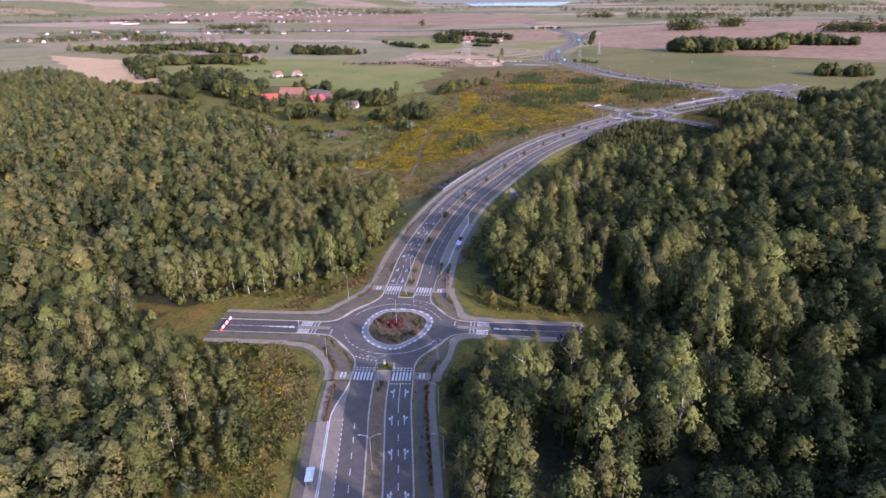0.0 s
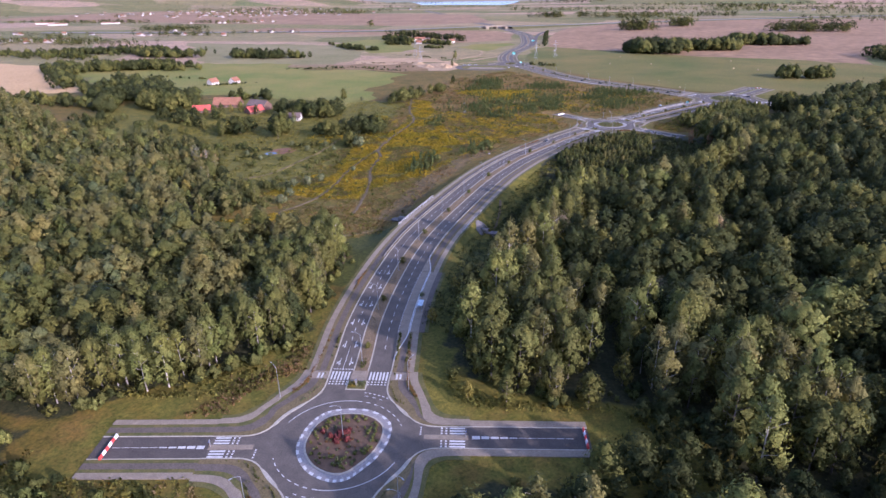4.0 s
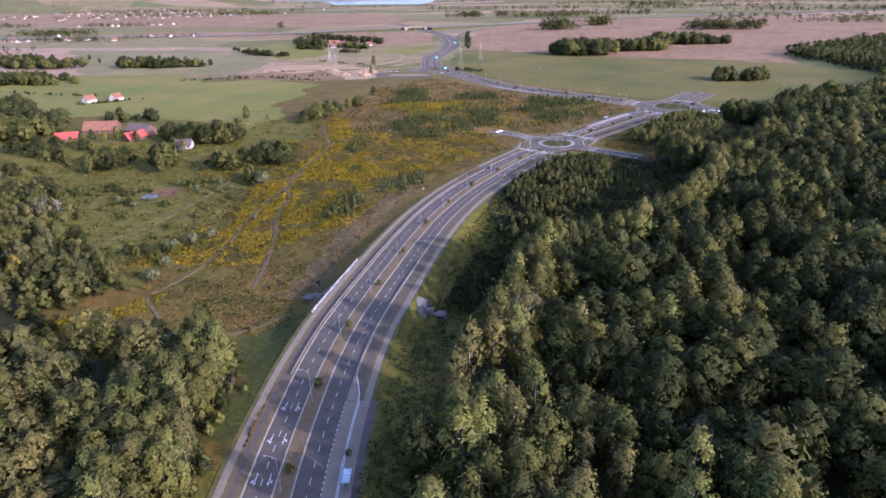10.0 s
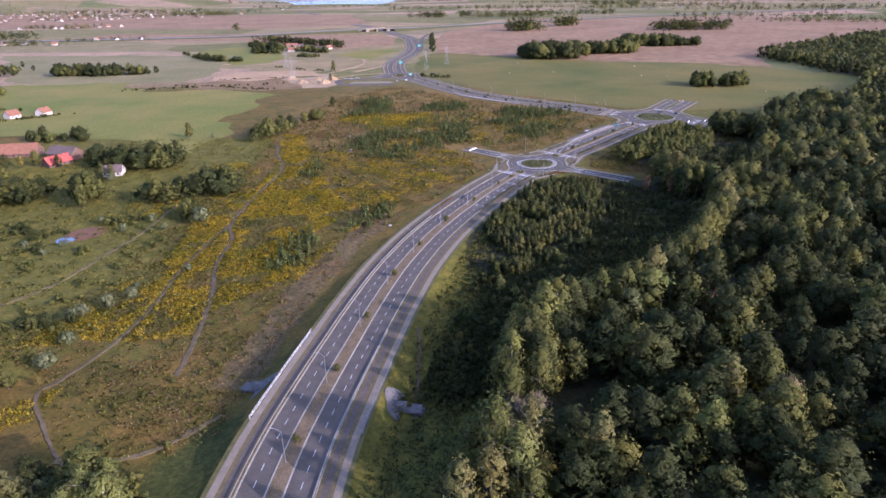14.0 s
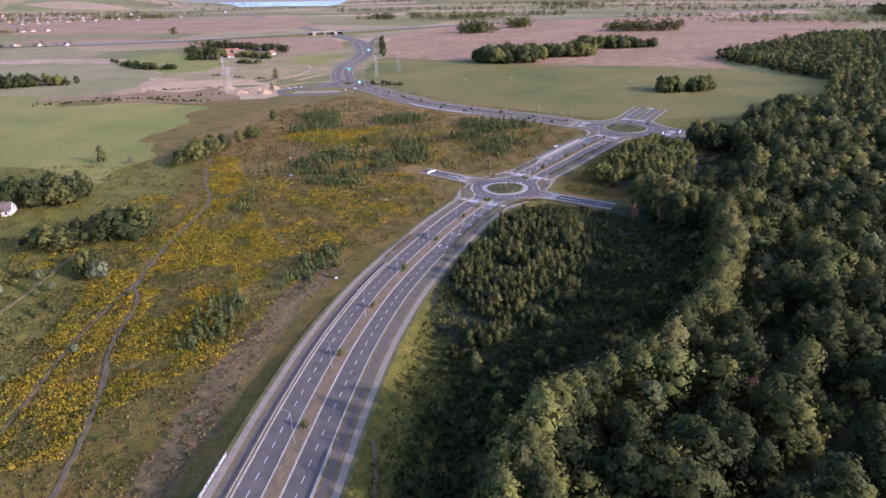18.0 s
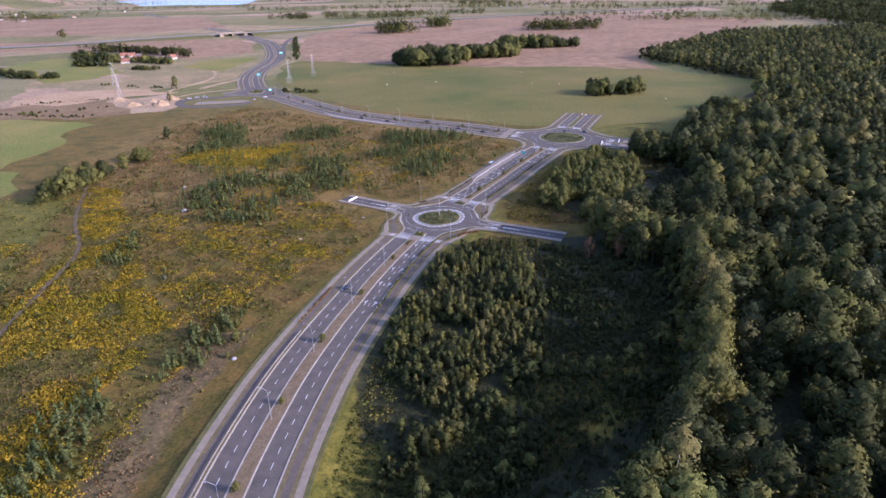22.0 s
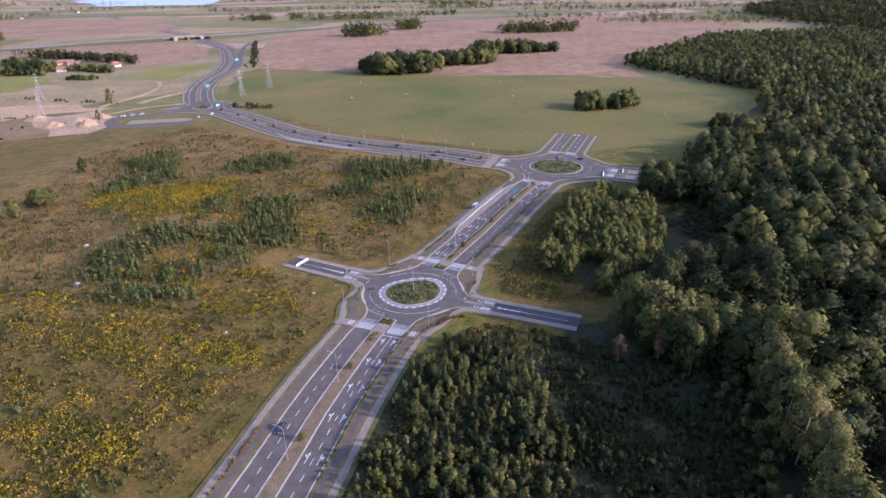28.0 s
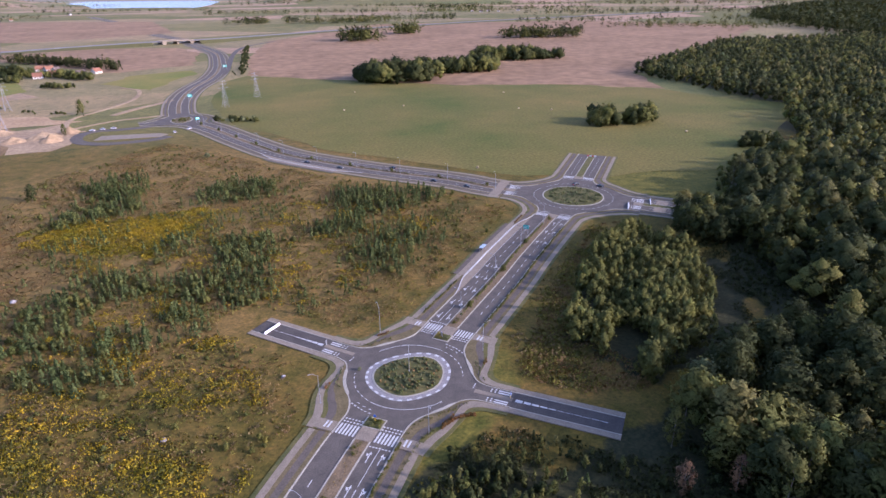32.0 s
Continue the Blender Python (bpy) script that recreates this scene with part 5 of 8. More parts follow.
YOUNG = [(0.18, ["pine"], NEEDLE, 0.95), (0.32, ["tall", "thin"], LEAF_A, 1.0), (0.28, ["tall", "thin", "bush"], LEAF_C, 0.95), (0.08, ["thin"], LEAF_B, 1.1), (0.14, ["bush"], LEAF_A, 0.6)]
mixed("young_trees", [(18, 244), (25, 222), (50, 232), (70, 252), (88, 300), (88, 332), (74, 346), (52, 334), (28, 293)], 2.5, (2.4, 7.5), 64, 0.05, YOUNG, "self-sown young pines and birches", road=19.0, gaps=0.12)
# dark leaves here put the wood's shade into the growth's colour
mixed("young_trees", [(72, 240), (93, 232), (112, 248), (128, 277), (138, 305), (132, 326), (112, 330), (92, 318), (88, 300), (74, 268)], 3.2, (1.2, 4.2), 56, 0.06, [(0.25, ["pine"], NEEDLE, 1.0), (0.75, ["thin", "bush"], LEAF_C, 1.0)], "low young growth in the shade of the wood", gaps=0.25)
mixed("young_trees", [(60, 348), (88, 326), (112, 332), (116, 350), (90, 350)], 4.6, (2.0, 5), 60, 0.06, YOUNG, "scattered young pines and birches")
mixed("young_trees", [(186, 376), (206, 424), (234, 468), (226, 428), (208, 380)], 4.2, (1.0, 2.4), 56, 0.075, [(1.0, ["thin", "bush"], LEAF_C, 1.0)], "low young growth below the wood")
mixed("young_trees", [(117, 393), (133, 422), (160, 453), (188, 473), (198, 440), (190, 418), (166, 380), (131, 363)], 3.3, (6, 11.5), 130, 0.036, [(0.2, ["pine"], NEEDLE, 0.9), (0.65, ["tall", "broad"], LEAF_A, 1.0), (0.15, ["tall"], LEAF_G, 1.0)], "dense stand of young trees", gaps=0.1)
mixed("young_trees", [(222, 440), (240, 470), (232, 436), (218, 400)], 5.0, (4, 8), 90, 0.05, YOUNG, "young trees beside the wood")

# scrub in the dark leaf colour, to paint the slope's shade
mixed("young_trees", [(-1, 168), (8, 196), (18, 226), (26, 226), (50, 234), (62, 222), (48, 206), (36, 182), (28, 156), (8, 140), (-2, 146)], 2.3, (1.2, 3.8), 44, 0.07, [(0.2, ["pine"], NEEDLE, 1.1), (0.8, ["bush", "thin"], LEAF_C, 1.0)], "dense scrub, its leaves darkened for the slope's shade", road=20.5, gaps=0.06)

# the same dark leaf colour paints the shade of the clearing
mixed("young_trees", [(44, 196), (62, 200), (80, 208), (96, 222), (114, 250), (126, 280), (112, 322), (98, 318), (86, 290), (60, 256), (46, 236)], 2.2, (1.0, 3.4), 44, 0.07, [(0.12, ["pine"], NEEDLE, 1.0), (0.88, ["bush", "thin"], LEAF_C, 1.0)], "dense scrub, its leaves darkened for the clearing's shade", road=23.0, gaps=0.04)

mixed("woodland", [(-100, -57), (-75, -57), (-56, -60), (-44, -74), (-35, -92), (-40, -110), (-52, -112), (-60, -84), (-74, -63), (-88, -65)], 4.0, (5, 11), 300, 0.0235, WOOD_W, "young birches and willows along the grassy plot", road=19.0, uneven=0.5)

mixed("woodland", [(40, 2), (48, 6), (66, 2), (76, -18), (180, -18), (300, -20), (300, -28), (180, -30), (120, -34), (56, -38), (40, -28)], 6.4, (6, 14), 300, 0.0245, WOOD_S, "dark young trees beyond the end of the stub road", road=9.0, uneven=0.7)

# shrubs and young pines in the meadow
BANDS = [[(-90, 616), (-71, 642), (-51, 623), (-55, 584), (-82, 591)], [(-88, 559), (-83, 581), (-54, 583), (-40, 574), (-53, 563), (-80, 548)], [(-23, 586), (-5, 610), (22, 602), (22, 573), (-9, 566), (-21, 569)],
         [(-29, 497), (-27, 522), (-15, 522), (-21, 494)], [(-5, 504), (6, 516), (22, 508), (21, 487), (15, 466), (22, 453), (7, 442), (-14, 457), (-16, 474), (-2, 480)], [(-46, 466), (-47, 486), (-25, 477), (-15, 468), (-22, 460)],
         [(-61, 426), (-66, 452), (-58, 477), (-43, 465), (-42, 437), (-46, 422)], [(-20, 447), (-13, 452), (0, 432), (-12, 426)], [(-38, 420), (-34, 434), (-18, 430), (-14, 417)],
         [(34, 505), (45, 522), (67, 534), (61, 505), (50, 504)], [(55, 569), (89, 571), (120, 551), (82, 530), (58, 532)], [(53, 468), (59, 494), (84, 507), (93, 493), (69, 452)],
         [(-55, 407), (-51, 423), (-42, 414), (-30, 418), (-18, 407), (-20, 398)], [(-75, 235), (-72, 263), (-61, 272), (-55, 257), (-62, 234), (-70, 231)], [(-50, 270), (-42, 291), (-27, 314), (-25, 298), (-35, 279)],
         [(-92, 368), (-85, 391), (-76, 390), (-82, 362)]]
for b in BANDS:
    p = clear(scatter(b, 2.4), 24)
    keep = rng.uniform(size=len(p)) < (0.95 if b in BANDS[-3:] else 0.8)
    p = p[keep] + rng.normal(scale=2.6, size=(keep.sum(), 2))
    p = clear(p, 20)
    m = rng.uniform(size=len(p)) < 0.82
    grove("young_pines", p[m], rng.uniform(1.6, 6.4, m.sum()), ["pine"], 70, 0.066, NEEDLE, "dark self-sown young pines in the meadow", "shrubs")
    grove("shrubs", p[~m], rng.uniform(1.8, 3.8, (~m).sum()), ["bush"], 62, 0.09, LEAF_A, "dark green shrubs in the meadow", "shrubs")


p = clear(scatter([(-92, 440), (-30, 400), (20, 415), (120, 500), (118, 545), (60, 590), (-90, 600)], 4.2), 24)
n_ = np.array([noise.fractal(Vector((x * 0.04, y * 0.04, 5.0)), 1.0, 2.0, 3) for x, y in p])
p = p[n_ > 0.02]
grove("young_pines", p, rng.uniform(1.6, 4.6, len(p)), ["pine"], 56, 0.07, NEEDLE, "scattered young pines in the meadow", "shrubs")


TRACKS = np.concatenate([spline(q, 2.0) for q in ([(-140, 520), (-132, 481), (-121, 429), (-106, 385), (-107, 348), (-109, 315), (-108, 286), (-102, 270), (-100, 241), (-93, 217), (-88, 190), (-84, 160)], [(-109, 289), (-114, 260), (-116, 240), (-114, 208), (-115, 174), (-118, 155), (-120, 145), (-109, 131), (-95, 116), (-77, 108), (-66, 96)])])


def patch(poly, spacing, keep, freq, thr):
    """Places in a polygon, thinned into drifts and kept off the tracks."""
    p = clear(scatter(poly, spacing), 21)
    near = np.full(len(p), 1e9)
    for q in TRACKS:
        near = np.minimum(near, np.hypot(*(p - q).T))
    p = p[near > 1.7]
    n = np.array([noise.fractal(Vector((x * freq, y * freq, 3.0)), 1.0, 2.0, 4) for x, y in p])
    return p[(n > thr) & (rng.uniform(size=len(p)) < keep)]


GOLD_AT = [([(-128, 258), (-130, 301), (-117, 322), (-111, 347), (-117, 428), (-93, 425), (-64, 334), (-46, 301), (-66, 265), (-63, 224), (-76, 215), (-87, 205), (-92, 186), (-120, 180), (-146, 172)], 1.12, 0.85, -0.16, 0.05), ([(-116, 150), (-112, 135), (-141, 106), (-150, 116), (-128, 134)], 1.2, 0.95, -0.9, 0.045),
           ([(-132, 300), (-112, 350), (-107, 385), (-122, 430), (-136, 482), (-112, 477), (-96, 425), (-112, 340)], 1.3, 0.9, -0.4, 0.045), ([(-88, 546), (-12, 566), (-15, 522), (-50, 505), (-95, 530)], 1.35, 0.9, -0.25, 0.05),
           ([(-60, 340), (-44, 305), (-28, 316), (-12, 330), (20, 380), (15, 420), (-60, 440), (-95, 420)], 1.5, 0.6, 0.02, 0.06), ([(-40, 430), (40, 440), (110, 520), (60, 560), (-90, 560)], 1.6, 0.6, 0.08, 0.06), ([(-190, 300), (-150, 400), (-118, 400), (-118, 310)], 1.7, 0.6, 0.15, 0.06), ([(-66, 225), (-50, 260), (-38, 290), (-28, 316), (-34, 300), (-48, 255), (-60, 215)], 1.4, 0.75, -0.2, 0.07),
           ([(-100, 545), (-92, 565), (-61, 561), (-25, 551), (-16, 535), (-33, 527), (-73, 534)], 1.4, 0.8, -0.15, 0.06), ([(-41, 500), (-40, 525), (-27, 526), (-30, 507), (-33, 494)], 1.4, 0.8, -0.15, 0.06), ([(-21, 449), (-16, 458), (1, 443), (9, 444), (-3, 437)], 1.4, 0.8, -0.15, 0.06), ([(-2, 422), (8, 428), (12, 418), (3, 409)], 1.4, 0.8, -0.15, 0.06),
           ([(-52, 398), (-46, 372), (-18, 358), (16, 346), (18, 356), (-16, 372)], 1.4, 0.8, -0.2, 0.08), ([(-74, 335), (-50, 345), (-30, 330), (-20, 312), (-38, 300), (-66, 310)], 1.5, 0.7, -0.1, 0.08),
           ([(10, 60), (-8, 66), (2, 100), (20, 90)], 1.6, 0.5, 0.0, 0.09), ([(-36, -62), (-44, -46), (-60, -40), (-44, -76), (-36, -96)], 1.8, 0.5, 0.15, 0.09)]
for poly, sp, keep, thr, freq in GOLD_AT:
    p = patch(poly, sp * 1.25, keep, freq, thr)
    grove("goldenrod", p, rng.uniform(0.75, 1.5, len(p)), ["mat"], 17, 0.2, GOLD, "yellow flowering goldenrod thicket", "wild flowers")
    p = patch(poly, sp * 1.8, 0.8, 0.07, -0.25)
    grove("herbs", p, rng.uniform(0.6, 1.3, len(p)), ["mat"], 13, 0.24, HERB, "green herbs between the goldenrod", "herbs")
p = scatter([(-146, -8), (-132, -8), (-131, 1), (-138, 4), (-146, 2)], 1.6)
grove("goldenrod", p, rng.uniform(2.2, 4.2, len(p)), ["bush"], 60, 0.08, GOLD, "tall yellow goldenrod in a glade", "wild flowers")
p = np.stack([rng.normal(-58, 4.5, 70), rng.normal(-2.5, 2.6, 70)], 1)
grove("dry_grass", clear(p, 22, 9), rng.uniform(0.4, 0.8, len(clear(p, 22, 9))), ["mat"], 16, 0.24, RUST, "patch of withered red-brown grass", "grass")
MEADOW = [(-130, 480), (-150, 170), (-70, 120), (-60, 130), (-56, 170), (-50, 200), (-35, 260), (-10, 310), (52, 372), (66, 400), (100, 455), (150, 520), (110, 560), (60, 600), (20, 640), (-60, 730), (-120, 640)]
p = patch(MEADOW, 2.2, 0.85, 0.06, -0.15)
grove("dry_grass", p, rng.uniform(0.5, 1.0, len(p)), ["mat"], 11, 0.26, STRAW, "dry straw-coloured grass tufts", "grass")
p = patch([(-130, 150), (-118, 300), (-135, 470), (-260, 470), (-300, 330), (-290, 250), (-205, 195), (-170, 150)], 2.4, 0.75, 0.08, -0.1)
grove("herbs", p, rng.uniform(0.5, 1.5, len(p)), ["mat"], 10, 0.26, HERB, "green herbs in the wet meadow", "herbs")
p = patch([(-130, 150), (-118, 300), (-150, 330), (-280, 300), (-205, 195), (-170, 150)], 6.5, 0.6, 0.05, 0.08)
grove("shrubs", p, rng.uniform(1.6, 4.2, len(p)), ["bush"], 60, 0.08, LEAF_A, "rounded green bushes in the wet meadow", "shrubs")
p = patch([(-62, 60), (-64, 95), (-78, 110), (-62, 140), (-90, 165), (-110, 160), (-116, 130), (-80, 108)], 1.7, 0.75, 0.09, -0.05)
grove("herbs", p, rng.uniform(0.4, 1.1, len(p)), ["mat"], 10, 0.26, HERB, "green herbs along the dirt track", "herbs")
p = patch(MEADOW, 1.9, 0.8, 0.045, 0.04)
grove("dry_grass", p, rng.uniform(0.4, 0.8, len(p)), ["mat"], 12, 0.26, BROWN, "patches of withered brown grass", "grass")
p = patch([(-122, 545), (-70, 520), (-66, 480), (-92, 455), (-118, 490)], 1.5, 0.8, 0.06, -0.2)
grove("dry_grass", p, rng.uniform(0.3, 0.7, len(p)), ["mat"], 12, 0.26, BROWN, "patches of withered brown grass", "grass")
p = patch(MEADOW, 5.0, 0.55, 0.05, 0.1)
grove("shrubs", p, rng.uniform(0.9, 2.4, len(p)), ["bush"], 44, 0.09, LEAF_A, "scattered low green shrubs in the meadow", "shrubs")
p = patch(MEADOW, 2.2, 0.7, 0.08, 0.06)
grove("herbs", p, rng.uniform(0.5, 1.2, len(p)), ["mat"], 12, 0.25, HERB, "green herbs and low scrub", "herbs")
p = patch([(-20, 30), (-16, 110), (-10, 130), (16, 130), (24, 205), (48, 214), (48, 240), (24, 222), (12, 246), (-8, 200), (-20, 150), (-22, 60)], 1.7, 0.85, 0.07, -0.3)
grove("herbs", p, rng.uniform(0.5, 1.3, len(p)), ["mat"], 11, 0.26, LEAF_A, "green herbs on the road embankment", "herbs")
p = patch([(40, 345), (70, 352), (90, 342), (112, 350), (112, 385), (130, 425), (150, 455), (135, 455), (105, 418), (95, 395), (75, 362)], 1.9, 0.6, 0.07, -0.05)
grove("dry_grass", p, rng.uniform(0.5, 1.2, len(p)), ["mat"], 10, 0.3, STRAW, "dry straw-coloured grass tufts", "grass")
# dark leaf colour carries the shade over slope, clearing and side road
for poly, sp, lb in (([(4, 146), (14, 196), (22, 224), (52, 238), (62, 224), (46, 205), (34, 178), (27, 148)], 1.5, "green herbs, darkened for the slope's shade"), ([(34, 180), (50, 208), (88, 222), (106, 236), (120, 258), (142, 310), (124, 345), (90, 338), (84, 300), (70, 256), (46, 236), (26, 200)], 1.3, "green herbs, darkened for the clearing's shade"), ([(60, 345), (92, 338), (118, 342), (116, 356), (92, 356), (74, 356)], 1.5, "green herbs beside the side road, darkened for shade"), ([(180, 380), (196, 425), (204, 450), (238, 470), (228, 430), (212, 378)], 1.8, "dark green herbs below the wood")):
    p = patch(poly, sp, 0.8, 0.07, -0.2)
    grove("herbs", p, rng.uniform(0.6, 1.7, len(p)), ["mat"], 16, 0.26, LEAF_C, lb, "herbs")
p = patch([(-14, 30), (-8, 110), (0, 130), (22, 130), (28, 205), (52, 214), (52, 242), (30, 226), (20, 236), (2, 196), (-10, 150), (-14, 60)], 2.4, 0.6, 0.1, 0.05)
grove("shrubs", p, rng.uniform(1.0, 2.6, len(p)), ["bush"], 40, 0.1, LEAF_A, "low green shrubs on the road embankment", "shrubs")
# dark leaves put the shade along the eastern verge into the herbs
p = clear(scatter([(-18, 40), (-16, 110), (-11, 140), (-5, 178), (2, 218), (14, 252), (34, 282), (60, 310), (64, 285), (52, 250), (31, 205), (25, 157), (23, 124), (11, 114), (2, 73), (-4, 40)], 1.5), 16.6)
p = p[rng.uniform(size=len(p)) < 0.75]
grove("herbs", p, rng.uniform(0.4, 1.1, len(p)), ["mat"], 12, 0.26, LEAF_C, "green herbs along the road verge, darkened for shade", "herbs")
# bare and withered slopes beside the roads
for poly, sp, leaf, lb in (([(-70, -19), (-57, -16), (-48, -3), (-45, 6), (-48, 24), (-54, 20), (-58, 2), (-66, -9)], 1.1, BROWN, "withered brown grass on the bank"), ([(88, 370), (122, 420), (172, 483), (200, 488), (178, 486), (138, 437), (121, 395), (129, 382), (136, 374), (130, 361)], 1.4, BROWN, "withered brown grass on the bank"),
                           ([(88, 370), (122, 420), (172, 483), (138, 437), (121, 395), (129, 382), (136, 374), (130, 361)], 2.2, HERB, "green herbs on the bank"), ([(-64, -43), (-54, -42), (-40, -50), (-35, -61), (-28, -80), (-37, -83), (-55, -54)], 1.5, STRAW, "dry grass in the grassy plot"), ([(96, 392), (130, 436), (168, 484), (160, 486), (120, 432)], 2.6, LEAF_A, "low shrubs on the bank")):
    p = clear(scatter(poly, sp), 17.5)
    p = p[rng.uniform(size=len(p)) < 0.75]
    grove("dry_grass" if leaf in (BROWN, STRAW) else "herbs", p, rng.uniform(0.4, 1.1, len(p)), ["mat"], 12, 0.26, leaf, lb, "grass" if leaf in (BROWN, STRAW) else "herbs")
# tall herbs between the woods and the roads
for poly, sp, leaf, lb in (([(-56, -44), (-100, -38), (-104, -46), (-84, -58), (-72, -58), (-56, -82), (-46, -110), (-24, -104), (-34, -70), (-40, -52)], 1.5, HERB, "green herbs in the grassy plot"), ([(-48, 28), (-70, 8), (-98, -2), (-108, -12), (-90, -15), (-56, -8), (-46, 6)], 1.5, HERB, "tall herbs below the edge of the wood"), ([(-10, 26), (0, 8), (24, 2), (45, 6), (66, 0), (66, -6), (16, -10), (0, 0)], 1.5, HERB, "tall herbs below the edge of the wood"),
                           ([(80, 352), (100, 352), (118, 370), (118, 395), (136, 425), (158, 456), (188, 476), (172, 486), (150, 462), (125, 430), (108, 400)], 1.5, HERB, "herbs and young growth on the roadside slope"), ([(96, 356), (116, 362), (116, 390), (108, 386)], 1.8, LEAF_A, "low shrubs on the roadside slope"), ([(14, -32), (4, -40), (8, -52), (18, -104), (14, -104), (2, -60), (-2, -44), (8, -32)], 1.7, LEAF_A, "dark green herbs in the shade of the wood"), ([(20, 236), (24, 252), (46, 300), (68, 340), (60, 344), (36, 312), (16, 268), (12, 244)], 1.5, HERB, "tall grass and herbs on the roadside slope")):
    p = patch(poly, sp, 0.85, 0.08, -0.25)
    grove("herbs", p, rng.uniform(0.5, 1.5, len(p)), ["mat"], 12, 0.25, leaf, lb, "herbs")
# tall trees along the edge of the clearing
for e_ in ([(27, 150), (34, 168), (46, 182), (62, 191), (78, 199), (92, 213), (106, 230), (124, 257), (137, 283), (148, 306)],):
    for x, y in spline(e_, 6.0):
        plant(int(rng.choice([2, 3, 4, 0], p=[0.35, 0.3, 0.2, 0.15])), x + 3 + rng.normal() * 1.6, y - 2 + rng.normal() * 1.6, rng.uniform(1.4, 1.75))
for x, y, k, sc in ((-22, 60, 7, 0.5), (-214, 373, 2, 0.75), (-221, 375, 3, 0.7), (-212, 368, 7, 1.4), (-262, 396, 4, 0.8), (-280, 400, 2, 0.9), (-288, 396, 5, 1.1), (-296, 392, 4, 0.9), (-300, 386, 2, 0.8), (-14, 42, 5, 0.7), (-10, 66, 5, 0.9), (10, 128, 7, 0.8), (25, 210, 6, 0.6), (-3, 128, 7, 0.5), (48, 392, 7, 0.35),  (-158, 872, 2, 1.1), (-145, 777, 3, 0.7), (-111, 601, 4, 0.85), (-203, 474, 2, 0.95), (-182, 470, 7, 1.2), (-125, 293, 7, 2.3), (-169, 935, 7, 0.8), (-17, 790, 7, 1.0), (-8, 794, 7, 1.2), (1, 799, 7, 1.1), (-25, 672, 7, 1.0),
                    (-95, -9, 6, 1.15), (-87, -11, 6, 1.1), (-82, -8, 6, 1.2), (-81, -2, 6, 1.05), (-76, 4, 6, 1.1), (-102, -5, 6, 1.15), (-90, -3, 6, 1.2), (17, 35, 6, 0.95), (69, 126, 5, 1.4), (38, 4, 2, 0.9), (29, 5, 0, 0.85), (16, 0, 3, 0.8), (5, 2, 5, 0.8),
                    (22, 130, 3, 1.5), (21, 139, 2, 1.5), (23, 148, 3, 1.55), (25, 156, 2, 1.55), (28, 163, 3, 1.5), (31, 145, 4, 1.7), (33, 155, 2, 1.65), (30, 135, 3, 1.55), (36, 166, 4, 1.6), (40, 176, 3, 1.45), (9, 180, 5, 0.4), (12, 170, 5, 0.5), (115, 323, 9, 0.85), (128, 321, 9, 0.9), (19, 117, 8, 1.15), (24, 121, 8, 1.2), (28, 126, 8, 1.1), (22, 126, 8, 1.1), (93, 127, 8, 1.15), (62, 60, 8, 1.1), (72, 131, 5, 1.5), (75, 123, 5, 1.3), (66, 120, 5, 1.5), (-75, 94, 5, 1.3), (-70, 97, 5, 1.1), (-82, 96, 2, 0.9), (-130, 148, 2, 0.55), (-126, 160, 7, 1.5), (-128, 176, 7, 1.5), (-139, 196, 7, 1.2), (-122, 150, 5, 0.5), (-141, 309, 7, 1.7), (-208, 327, 2, 1.2), (-189, 259, 7, 1.0), (-166, 289, 7, 1.2), (-136, 199, 7, 1.5), (-131, 207, 7, 1.6), (-125, 215, 7, 1.4), (-194, 192, 0, 1.0), (-181, 179, 1, 1.0), (-194, 208, 0, 0.9), (-137, 152, 2, 1.0), (-129, 175, 5, 0.6), (-183, 159, 5, 1.2), (-178, 143, 6, 0.9), (-258, 326, 2, 1.1), (-250, 342, 4, 1.1), (-284, 341, 3, 1.0), (-156, 301, 7, 1.2), (-144, 289, 7, 1.0), (-187, 270, 7, 0.8), (-205, 269, 7, 1.1), (-183, 301, 7, 1.2), (160, 340, 2, 1.0), (132, 347, 4, 0.9), (150, 348, 3, 1.0), (153, 315, 2, 1.1), (284, 523, 0, 1.3), (280, 522, 1, 1.25), (288, 510, 0, 1.2), (297, 495, 6, 1.2), (140, 315, 3, 1.3), (146, 326, 2, 1.3), (138, 332, 9, 1.0), (122, 338, 3, 0.9), (133, 312, 3, 1.2), (95, 180, 9, 1.1), (88, 205, 5, 1.4), (-112, 240, 7, 0.9), (-128, 225, 7, 0.7), (-60, 345, 7, 0.6)):
    plant(k, x, y, sc)

